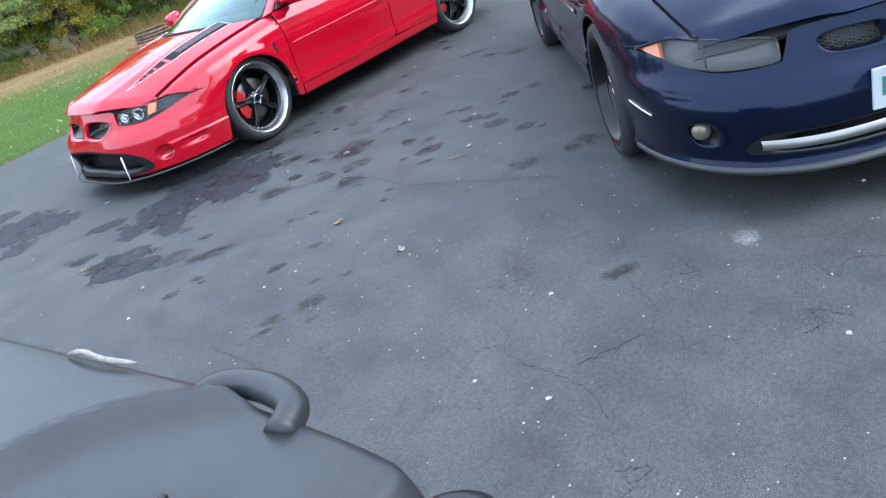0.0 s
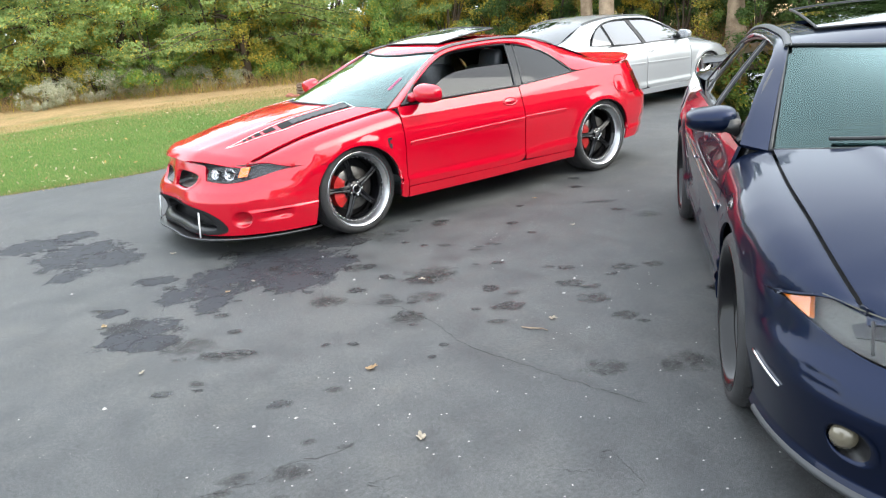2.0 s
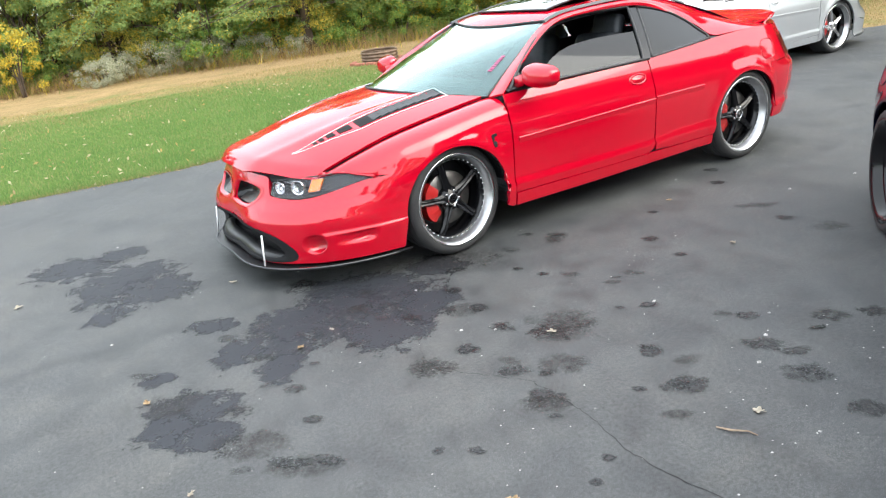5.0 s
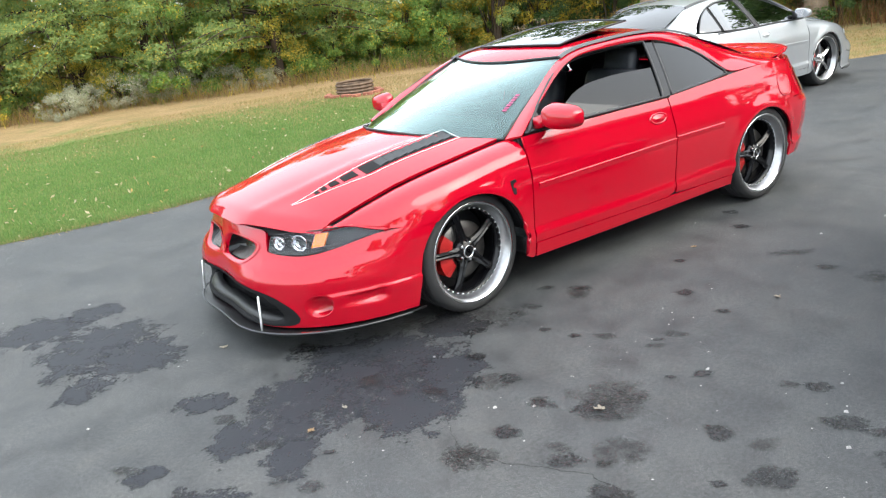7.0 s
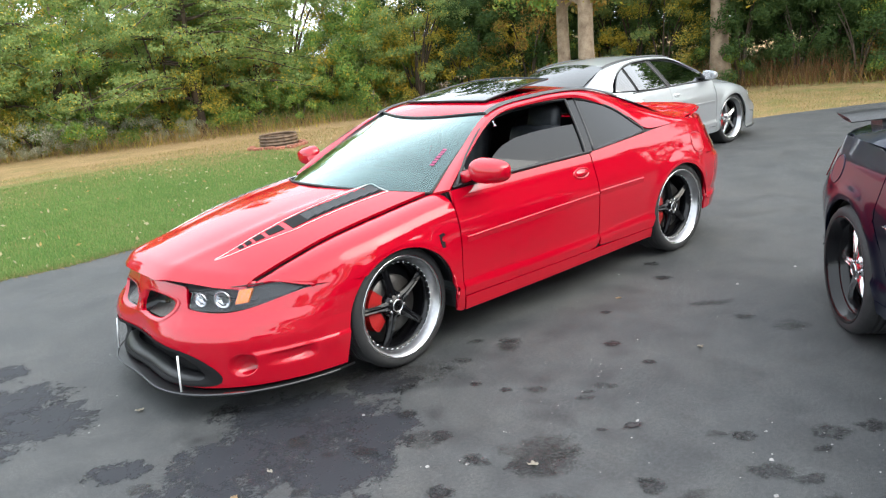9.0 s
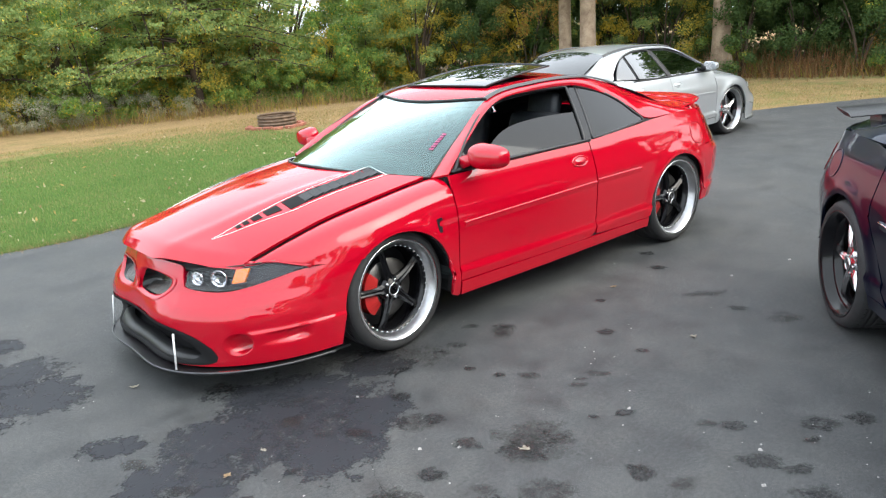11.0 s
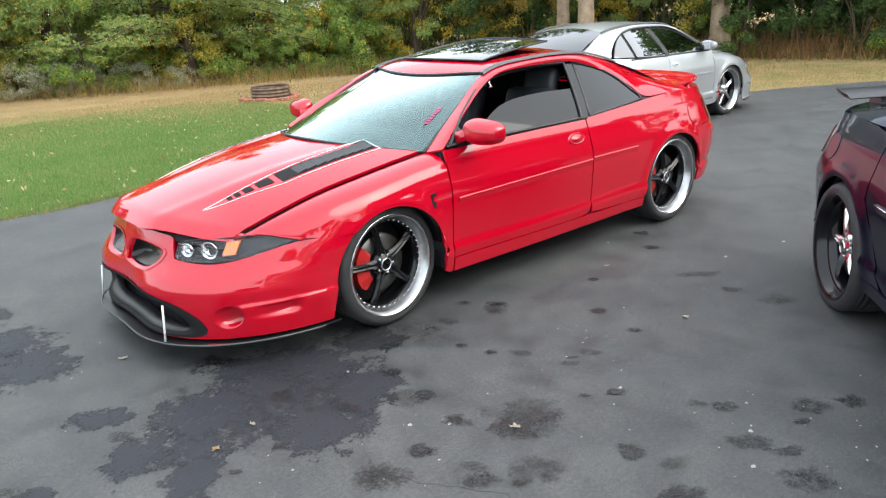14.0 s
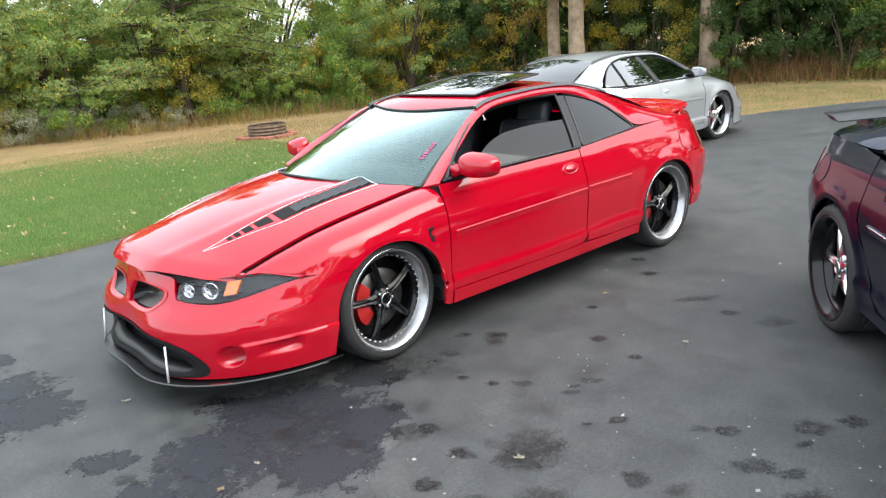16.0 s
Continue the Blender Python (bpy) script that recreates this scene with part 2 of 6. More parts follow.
def nose(s, z):
    """The front skin: s runs from -1 (right side) over 0 (middle) to 1 (left side)."""
    w = abs(s) * math.pi / 2
    y = HALF * math.sin(w) ** (2 / EXPO)
    x = NOSE_C + NOSE_A * math.cos(w) ** (2 / EXPO)
    x -= setb_fn(z) * (0.3 + 0.7 * min(1.15, y / 0.66)) * min(1, max(0, (x - 0.2) / 0.5))
    x -= 0.05 * math.exp(-(y / 0.3) ** 2)
    return np.array((x, math.copysign(y * fz_fn(z), s), z))


def nose_s(y):
    return math.asin(min(1, (abs(y) / HALF) ** (EXPO / 2))) * 2 / math.pi


tset_fn = interp([(0.1, 0.12), (0.25, 0.07), (0.36, 0.04), (0.5, 0.0), (0.62, 0.0), (0.7, 0.06), (0.85, 0.12), (1.0, 0.16)])


def tail(s, z):
    """The rear skin, s as in nose()."""
    w = abs(s) * math.pi / 2
    y = 0.925 * math.sin(w) ** (2 / 2.6)
    x = AXLE_R - 0.15 - 0.92 * math.cos(w) ** (2 / 2.6)
    x += tset_fn(z) * min(1, max(0, (AXLE_R - 0.2 - x) / 0.5))
    return np.array((x, math.copysign(y * float(prof_fn(min(z, 0.98))), s), z))


def side_y(x, z):
    """Half width of the flank, with a slight flare round the wheel arches."""
    y = wid_fn(x) * prof_fn(z)
    for ax in (0.0, AXLE_R):
        r = math.hypot(x - ax, (z - 0.33) * 1.02)
        y += 0.014 * math.exp(-((r - 0.38) / 0.05) ** 2)
    return float(y)


def cabin_y(x, z):
    """Half width of the glasshouse."""
    t = max(0.0, (z - 0.925) / 0.345)
    return (0.86 - 0.265 * t ** 1.12) * (1 if x > -1.9 else 1 - 0.09 * ((-1.9 - x) / 1.0) ** 1.5)


def arch_pts(ax, a0, a1, n=25, rx=0.366, rz=0.358):
    return [(ax + rx * math.cos(radians(a)), 0.33 + rz * math.sin(radians(a))) for a in np.linspace(a0, a1, n)]


def ruled(low, top, yfn, nu, nv, soft=True):
    """Grid between a lower and an upper curve in side view, laid on the flank."""
    A, B = spline(low, nu, soft), spline(top, nu, soft)
    return np.array([[(p[0], yfn(*p), p[1]) for p in (a + (b - a) * v for v in np.linspace(0, 1, nv))] for a, b in zip(A, B)])


def both(name, P, material, car, label="", thick=0.014, out=None):
    o2 = None if out is None else (out[0], -out[1], out[2])
    return [sheet(name, P, material, car, label, thick, out), sheet(name, mirrored(P), material, car, label, thick, o2)]


def bead(name, P, r, material, car, label="", sides=6, two=True):
    P = np.array(P, float)
    res = [tube(name, P, r, material, car, label, sides)]
    if two:
        res.append(tube(name, mirrored(P), r, material, car, label, sides))
    return res


def inset(name, skin, centre, outline, depth, ring_mat, bowl_mat, car, label="", lip=0.0, shrink=0.72):
    """A framed recess in a skin: a rim that lies on it, walls that go in, and a back."""
    cs, cz = centre
    fwd = np.array((depth, 0, 0))
    rings = []
    for k, (sc, dep) in enumerate(((1.12, 0.0), (1.06, -lip), (0.95, -lip), (0.86, 0.25), (shrink, 1.0), (0.3, 1.05), (0.02, 1.05))):
        ring = []
        for a, b in outline:
            p = skin(cs + (a - cs) * sc, cz + (b - cz) * sc)
            ring.append(p + np.array((0.004, 0, 0)) * (1 if depth < 0 else -1) + fwd * dep)
        rings.append(ring)
    n = len(outline)
    verts = [p for r in rings for p in r]
    quad = lambda i: [[i * n + k, i * n + (k + 1) % n, (i + 1) * n + (k + 1) % n, (i + 1) * n + k] for k in range(n)]
    rim = mesh_part(name, verts[:4 * n], quad(0) + quad(1) + quad(2), ring_mat, car, label)
    mesh_part("recess", [*verts[3 * n:]], quad(0) + quad(1) + quad(2), bowl_mat, rim)
    return rim


def rounded(cx, cz, rx, rz, n=28, power=2.6, skew=0.0):
    res = []
    for k in range(n):
        w = 2 * math.pi * k / n
        c, s = math.cos(w), math.sin(w)
        a, b = math.copysign(abs(c) ** (2 / power), c) * rx, math.copysign(abs(s) ** (2 / power), s) * rz
        res.append((cx + a, cz + b + skew * a))
    return res


def hole_mask(S, Z, outlines, shrink=1.0):
    """True for the cells of a grid that no outline covers."""
    keep = np.ones((len(S) - 1, len(Z) - 1), bool)
    for outline in outlines:
        O = np.array(outline)
        c = O.mean(0)
        O = c + (O - c) * shrink
        for i in range(len(S) - 1):
            for j in range(len(Z) - 1):
                x, z = (S[i] + S[i + 1]) / 2, (Z[j] + Z[j + 1]) / 2
                ins = False
                for (x1, z1), (x2, z2) in zip(O, np.roll(O, -1, 0)):
                    if (z1 > z) != (z2 > z) and x < (x2 - x1) * (z - z1) / (z2 - z1) + x1:
                        ins = not ins
                if ins:
                    keep[i, j] = False
    return keep


# ---- wheels ----
def wheel_proto(kind):
    """A wheel with its axle along y, its outer face towards +y, centre at the origin."""
    w = empty("wheel", "", "")
    R, L = 0.346, 0.287
    prof = [(L - 0.012, 0.075), (L + 0.004, 0.083), (L + 0.02, 0.087), (R - 0.022, 0.082), (R - 0.008, 0.068), (R, 0.05)]
    grooves = [(R, 0.05), (R, 0.034), (R - 0.007, 0.033), (R - 0.007, 0.027), (R, 0.026), (R, 0.004), (R - 0.007, 0.003), (R - 0.007, -0.003), (R, -0.004),
               (R, -0.03), (R - 0.007, -0.031), (R - 0.007, -0.037), (R, -0.038), (R, -0.12)]
    back = [(R, -0.14), (R - 0.02, -0.165), (L, -0.17), (L - 0.02, -0.16)]
    lathe("tyre", prof + grooves[1:] + back, RUBBER, w, "low-profile black tyre", 72)
    # shoulder blocks of the tread
    verts, faces = [], []
    for k in range(60):
        a0, a1 = 2 * math.pi * (k + 0.08) / 60, 2 * math.pi * (k + 0.86) / 60
        for y0, y1, sk in ((0.036, 0.062, 0.05), (-0.1, -0.04, -0.05)):
            b = len(verts)
            for y, r0 in ((y0, R + 0.0035), (y1, R + 0.0035 if y1 < 0.05 else R - 0.004)):
                for a in (a0, a1):
                    q = a + sk * (y - y0) * 10
                    verts += [(r0 * math.cos(q), y, r0 * math.sin(q)), ((r0 - 0.01) * math.cos(q), y, (r0 - 0.01) * math.sin(q))]
            faces += [[b, b + 4, b + 6, b + 2], [b, b + 1, b + 5, b + 4], [b + 2, b + 6, b + 7, b + 3], [b, b + 2, b + 3, b + 1], [b + 4, b + 5, b + 7, b + 6]]
    tagged(mesh_part("tread", verts, faces, RUBBER, w, smooth=False), kind="stuff")
    lip_mat = GLOSSBLACK if kind == "dark" else CHROME
    lathe("rim_lip", [(L - 0.016, 0.068), (L - 0.008, 0.082), (L + 0.003, 0.086), (L + 0.006, 0.08), (L + 0.004, 0.07)], lip_mat, w, "polished outer lip")
    lathe("rim_dish", [(L - 0.01, 0.08), (L - 0.022, 0.07), (L - 0.03, 0.03), (L - 0.034, 0.024)], GLOSSBLACK if kind == "dark" else DISHMETAL, w, "polished deep dish")
    lathe("barrel", [(L - 0.034, 0.026), (L - 0.05, 0.02), (L - 0.052, -0.11), (L - 0.03, -0.125)], GLOSSBLACK, w)
    spoke_mat = {"red": GLOSSBLACK, "dark": CHROME, "silver": CHROME}[kind]
    hub = lathe("hub", [(0.001, 0.036), (0.03, 0.035), (0.036, 0.03), (0.05, 0.022), (0.075, 0.012), (0.08, -0.02)], spoke_mat, w, "", 40)
    lathe("hub_ring", [(0.03, 0.035), (0.033, 0.040), (0.037, 0.037), (0.038, 0.03)], CHROME, hub, "", 32)
    bm = bmesh.new()
    for pts in (((-0.014, -0.02), (0.016, 0.004), (0.011, 0.02)), ((-0.012, -0.012), (0.006, 0.022), (-0.002, 0.018))):
        bm.faces.new([bm.verts.new((a, 0.0385, b)) for a, b in pts])
    bmesh.ops.solidify(bm, geom=bm.faces[:], thickness=0.002)
    part("hub_emblem", bm, CHROME, hub, "small silver emblem")
    n_sp = 5
    for k in range(n_sp):
        a = 2 * math.pi * k / n_sp + 0.09
        rows = []
        for r, hw, y, th in ((0.05, 0.036, 0.022, 0.045), (0.09, 0.026, 0.026, 0.04), (0.14, 0.021, 0.027, 0.035), (0.19, 0.021, 0.024, 0.03), (L - 0.032, 0.027, 0.014, 0.03)):
            rows.append([(r, -hw, y - 0.012), (r, -hw * 0.45, y), (r, -hw * 0.12, y - 0.006), (r, hw * 0.12, y - 0.006), (r, hw * 0.45, y), (r, hw, y - 0.012), (r, hw * 0.9, y - th), (r, -hw * 0.9, y - th)])
        verts, faces = [], []
        for row in rows:
            for r, t, y in row:
                verts.append((r * math.cos(a) - t * math.sin(a), y, r * math.sin(a) + t * math.cos(a)))
        for i in range(len(rows) - 1):
            for j in range(8):
                faces.append([i * 8 + j, i * 8 + (j + 1) % 8, i * 8 + 8 + (j + 1) % 8, i * 8 + 8 + j])
        faces += [list(range(8)), [(len(rows) - 1) * 8 + j for j in range(7, -1, -1)]]
        bm = bmesh.new()
        vs = [bm.verts.new(v) for v in verts]
        for f in faces:
            bm.faces.new([vs[i] for i in f])
        part("spoke", bm, spoke_mat, w, "", False)
        # lug nut between spokes
        b = a + math.pi / n_sp
        lug = lathe("lug_nut", [(0.001, 0.03), (0.007, 0.03), (0.009, 0.026), (0.009, 0.01)], CHROME, w, "", 10)
        lug.location = (0.052 * math.cos(b), 0, 0.052 * math.sin(b))
    if kind == "red":
        me = None
        for k in range(40):
            a = 2 * math.pi * k / 40
            if me is None:
                rv = lathe("rivet", [(0.0005, 0.012), (0.004, 0.0105), (0.0066, 0.005), (0.007, -0.004)], CHROME, w, "", 8)
                me = rv.data
            else:
                rv = new("rivet", me)
                rv.parent = w
            rv.location = ((L - 0.041) * math.cos(a), 0.026, (L - 0.041) * math.sin(a))
    disc = lathe("brake_disc", [(0.06, -0.02), (0.165, -0.02), (0.168, -0.024), (0.168, -0.04), (0.06, -0.04)], STEEL, w, "", 48)
    lathe("wheel_well_back", [(0.001, -0.1), (0.2, -0.1), (0.24, -0.105)], BLACK, w, "", 24)
    return w


def caliper(car, x, y, z, side, material, ahead):
    """A two-lobed brake caliper hugging the disc."""
    verts, faces = [], []
    A = np.linspace(radians(135), radians(222), 9)
    for k, a in enumerate(A):
        lobe = 0.012 * abs(math.sin((k / 8) * 2 * math.pi))
        for r, yy in ((0.105, -0.012), (0.105, 0.016 + lobe), (0.178 + lobe, 0.016 + lobe), (0.185 + lobe, -0.05), (0.105, -0.05)):
            verts.append((x - ahead * r * math.cos(a), y + side * yy, z + r * math.sin(a) * -1))
    for k in range(8):
        for j in range(5):
            faces.append([k * 5 + j, k * 5 + (j + 1) % 5, k * 5 + 5 + (j + 1) % 5, k * 5 + 5 + j])
    faces += [[0, 1, 2, 3, 4], [44, 43, 42, 41, 40]]
    bm = bmesh.new()
    vs = [bm.verts.new(v) for v in verts]
    for f in faces:
        bm.faces.new([vs[i] for i in f])
    return part("brake_caliper", bm, material, car, "red brake caliper" if material is CALIPER else "", False)


def wing_y(x, z):
    """Flank that passes over into the nose skin ahead of the wheel."""
    w = min(1.0, max(0.0, (x - 0.12) / 0.3))
    w = w * w * (3 - 2 * w)
    return side_y(x, z) if w == 0 else (1 - w) * side_y(x, z) + w * abs(nose(nose_s_x(x, z), z)[1])


def build_car(name, label, paint, sedan, wheel, kit, lift=0.0):
    car = empty(name, label, "car")
    trim = GREYTRIM
    # ---- nose and bumper ----
    S = np.linspace(-0.885, 0.885, 151)
    Z = np.linspace(0.165, 0.70, 61)
    s43, s86, s66 = nose_s(0.43), nose_s(0.865), nose_s(0.66)
    top_fn = interp([(0, 0.684), (nose_s(0.3), 0.668), (s43 - 0.02, 0.655), (s43 + 0.012, 0.555), (nose_s(0.62), 0.537), (s86, 0.615), (0.9, 0.616)])
    def fascia_pt(s, k):
        zt = float(top_fn(abs(s)))
        z = 0.165 + (zt - 0.165) * k
        a = abs(s)
        if a > 0.78:
            ax = 0.368 * math.sqrt(max(0.0, 1 - max(0.0, (z - 0.33) / 0.36) ** 2)) + 0.03 * max(0.0, (0.33 - z) / 0.17)
            end = nose_s_x(max(0.245, ax), z)
            a = 0.78 + (a - 0.78) / 0.105 * (end - 0.78)
        return nose(math.copysign(a, s), z)
    K = np.linspace(0, 1, 61)
    kz = lambda z, s: (z - 0.165) / (float(top_fn(abs(s))) - 0.165)
    outl = []
    def skin(s, z):
        return nose(s, z)
    if kit:
        kid = [(0.008, 0.515), (0.018, 0.482), (0.08, 0.468), (0.17, 0.482), (0.22, 0.53), (0.245, 0.585), (0.235, 0.618), (0.17, 0.64), (0.08, 0.648), (0.035, 0.635), (0.02, 0.59), (0.01, 0.55)]
        kid = [(a * 0.88 - 0.009, 0.548 + (b - 0.5575) * 0.76) for a, b in kid]
        kid = [tuple(p) for p in spline(kid + kid[:1], 40)[:-1]]
        mouth = [(-0.40, 0.2), (-0.3, 0.183), (0, 0.18), (0.3, 0.183), (0.40, 0.2), (0.41, 0.24), (0.36, 0.30), (0.27, 0.35), (0.12, 0.375), (0, 0.38), (-0.12, 0.375), (-0.27, 0.35), (-0.36, 0.30), (-0.41, 0.24)]
        mouth = [tuple(p) for p in spline(mouth + mouth[:1], 72)[:-1]]
        fog = rounded(0.548, 0.285, 0.06, 0.062, 28, 2.0)
        scoop = [(0.66, 0.315), (0.70, 0.325), (0.74, 0.335), (0.785, 0.345), (0.79, 0.31), (0.77, 0.275), (0.74, 0.262), (0.68, 0.258), (0.65, 0.262), (0.655, 0.29)]
        outl = [kid, mouth, fog]
    else:
        kid = [(0.045, 0.55), (0.05, 0.535), (0.10, 0.53), (0.19, 0.54), (0.225, 0.565), (0.235, 0.60), (0.21, 0.625), (0.14, 0.632), (0.06, 0.625), (0.05, 0.6)]
        kid = [(a * 0.76, 0.545 + (b - 0.53) * 0.85) for a, b in kid]
        kid = [tuple(p) for p in spline(kid + kid[:1], 40)[:-1]]
        mouth = [(-0.36, 0.235), (0, 0.225), (0.36, 0.235), (0.375, 0.25), (0.34, 0.29), (0.28, 0.31), (0, 0.315), (-0.28, 0.31), (-0.34, 0.29), (-0.375, 0.25)]
        mouth = [tuple(p) for p in spline(mouth + mouth[:1], 64)[:-1]]
        fog = rounded(0.535, 0.312, 0.062, 0.056, 24, 2.3)
        outl = [kid, mouth, fog]
    allout = []
    for o in outl:
        allout.append(o)
        if o is not outl[1]:
            allout.append([(-a, b) for a, b in o])
    P = np.array([[fascia_pt(s, k) for k in K] for s in S])
    keep = hole_mask(S, K, [[(a, kz(b, a)) for a, b in o] for o in allout])
    # soft character lines pressed into the skin
    for i, s in enumerate(S):
        for j, k in enumerate(K):
            z = P[i, j, 2]
            d = 0.0
            if kit:
                if abs(s) > 0.5:
                    zl = 0.335 + 0.02 * (abs(s) - 0.5)
                    t = (z - zl) / 0.012
                    d += 0.012 * (1 / (1 + math.exp(-t * 4))) * min(1, (abs(s) - 0.5) / 0.12) * -1 if z < zl + 0.1 else -0.012 * min(1, (abs(s) - 0.5) / 0.12) * max(0, 1 - (z - zl - 0.1) / 0.1)
                # wedge-shaped scoop that deepens towards the wheel
                u, v = (abs(s) - 0.63) / 0.17, (z - 0.258 - 0.02 * (abs(s) - 0.63)) / 0.07
                if 0 < u < 1 and 0 < v < 1:
                    d -= 0.034 * u * min(1, v / 0.3) * min(1, (1 - v) / 0.14) * min(1, (1 - u) / 0.1)
            else:
                if 0.56 < abs(s) < 0.66:
                    for zz in (0.47, 0.445):
                        d -= 0.004 * math.exp(-((z - zz) / 0.007) ** 2)
                if z < 0.2:
                    d += 0.02 * (0.2 - z) / 0.035
            w = abs(s) * math.pi / 2
            P[i, j] += d * np.array((math.cos(w), math.copysign(math.sin(w), s), 0))
    sheet("front_bumper", P, paint, car, "", 0.016, (0.2, 0, 0.4), keep)
    for sg in (1, -1):
        sk = lambda a, b, sg=sg: nose(sg * a, b)
        c0 = tuple(np.mean(kid, 0))
        rim = inset("kidney_grille", sk, c0, kid, -0.07, paint, GLOSSBLACK if kit else BLACK, car, "", 0.004, 0.8)
        if kit:
            # bright curved insert in the lower half of each nostril
            lo = min(b for _, b in kid)
            rows = [[sk(0.03 + 0.125 * u, lo + 0.014 + 0.032 * v + 0.03 * u * v) - np.array((0.022 + 0.04 * v, 0, 0)) for v in np.linspace(0, 1, 6)] for u in np.linspace(0, 1, 14)]
            sheet("grille_insert", np.array(rows), LAMPREFL, rim, "grey metal nostril insert", 0.004, (0.2, 0, 0.5))
        if not kit:
            # honeycomb mesh of small hexagons
            bm = bmesh.new()
            for i in range(16):
                for j in range(8):
                    a, b = 0.035 + 0.0095 * i, 0.548 + 0.0115 * j + (0.00575 if i % 2 else 0)
                    if hole_mask([a - 0.001, a + 0.001], [b - 0.001, b + 0.001], [kid], 0.95)[0, 0]:
                        continue
                    o = sk(a, b) + np.array((-0.035, 0, 0))
                    pts = [(0.0085 * math.cos(q), 0.0075 * math.sin(q)) for q in np.linspace(0, 2 * math.pi, 7)[:-1]]
                    A = [bm.verts.new(o + np.array((0, c, d))) for c, d in pts]
                    B = [bm.verts.new(o + np.array((0.001, c * 0.72, d * 0.72))) for c, d in pts]
                    for q in range(6):
                        bm.faces.new([A[q], A[(q + 1) % 6], B[(q + 1) % 6], B[q]])
            if bm.faces:
                part("grille_mesh", bm, GREYTRIM, rim, "dark honeycomb mesh")
        fo = inset("fog_light", sk, tuple(np.mean(fog, 0)), fog, -0.10 if kit else -0.06, paint, paint if kit else BLACK, car, "round fog light pocket", 0.003, 0.78 if kit else 0.7)
        if not kit:
            ball = [(0.0005, 0.03), (0.02, 0.027), (0.036, 0.017), (0.042, 0.0), (0.038, -0.03)]
            lamp = lathe("lens", ball, FOGLENS, fo, "clear fog lamp lens", 24)
            c = sk(*np.mean(fog, 0)) + np.array((-0.045, 0, 0.004))
            lamp.matrix_local = Matrix.Translation(c) @ Euler((0, 0, radians(-90 + sg * 25))).to_matrix().to_4x4()
    m = inset("lower_intake", nose, (0, 0.28), mouth, -0.16 if kit else -0.05, MATTE if kit else BLACK, MATTE, car, "black lower air intake", 0.0, 0.85)
    if kit:
        # splitter blade and its two struts
        out_pts = [(1.0, 0.0)] + []
        arc = [nose(s, 0.16) for s in np.linspace(-0.885, 0.885, 61)]
        rows = []
        for p, s in zip(arc, np.linspace(-0.885, 0.885, 61)):
            w = abs(s) * math.pi / 2
            ext = 0.058 - 0.03 * (abs(s) / 0.885) ** 2
            o = p + ext * np.array((math.cos(w), math.copysign(math.sin(w) * 0.5, s), 0))
            inn = p - 0.25 * np.array((math.cos(w) + 0.2, 0, 0))
            rows.append([(*inn[:2], 0.15), (*p[:2], 0.15), (*(o * 0.6 + p * 0.4)[:2], 0.148), (*o[:2], 0.146)])
        sheet("front_splitter", np.array(rows), BLACK, car, "matt black front splitter", 0.012, (0.6, 0, 0.0))
        rim_line = [tuple(np.array(r[-1]) + (0, 0, 0.001)) for r in rows]
        tube("splitter_edge", rim_line, 0.005, GREYTRIM, car, "worn splitter edge")
        for sg in (1, -1):
            a, b = nose(sg * 0.275, 0.345), nose(sg * 0.30, 0.155) + np.array((0.05, 0, 0))
            tube("splitter_rod", [a + (0.012, 0, -0.005), b], 0.006, STEELROD, car, "thin white strut rod")
        # inner lip below the intake
        rows = [[nose(s, 0.165) - (0.02, 0, 0), nose(s, 0.19) - (0.01, 0, 0), nose(s, 0.215) - (0.03, 0, 0), nose(s, 0.22) - (0.09, 0, 0)] for s in np.linspace(-0.42, 0.42, 41)]
        sheet("chin_lip", np.array(rows), BLACK, car, "", 0.008, (0.6, 0, 0.2))
    else:
        rows = [[nose(s, 0.247) + (0.006, 0, 0), nose(s, 0.258) + (0.017, 0, 0), nose(s, 0.276) + (0.017, 0, 0), nose(s, 0.287) + (0.006, 0, 0)] for s in np.linspace(-0.37, 0.37, 41)]
        sheet("chrome_strip", np.array(rows), SATIN, car, "satin silver strip in the lower intake", 0.01, (0.2, 0, 0.3))
        rows = []
        for s in np.linspace(-0.885, 0.885, 61):
            w = s * math.pi / 2
            o = np.array((math.cos(w), 0.7 * math.sin(w), 0))
            rows.append([nose(s, z) + o * k for z, k in ((0.145, 0.0), (0.147, 0.03), (0.158, 0.038), (0.17, 0.034), (0.178, 0.014))])
        sheet("chin_spoiler", np.array(rows), CHINGREY, car, "grey chin spoiler", 0.012, (0.2, 0, 0.3))
        plate = part("number_plate", box_bm(0.012, 0.305, 0.155, tuple(nose(0, 0.40) + (0.012, -0.04, 0.005)), 0.004), mat("plate_white", (0.45, 0.48, 0.5), 0.5, var=0.1), car, "white number plate")
        for k in range(3):
            part("bar", box_bm(0.003, 0.06, 0.07, tuple(nose(0, 0.40) + (0.019, -0.13 + 0.09 * k, 0.012)), 0.001), mat("plate_green", (0.05, 0.16, 0.14), 0.5), plate)
        part("bar", box_bm(0.003, 0.2, 0.018, tuple(nose(0, 0.40) + (0.019, -0.04, -0.055)), 0.001), CALIPER, plate)
    # ---- headlights ----
    low_fn = interp([(s43 + 0.004, 0.565), (nose_s(0.5), 0.55), (nose_s(0.62), 0.545), (nose_s(0.75), 0.567), (s86, 0.628)])
    top2_fn = interp([(s43 + 0.004, 0.63), (nose_s(0.5), 0.641), (s66, 0.652), (nose_s(0.77), 0.66), (nose_s(0.83), 0.654), (s86, 0.643)])
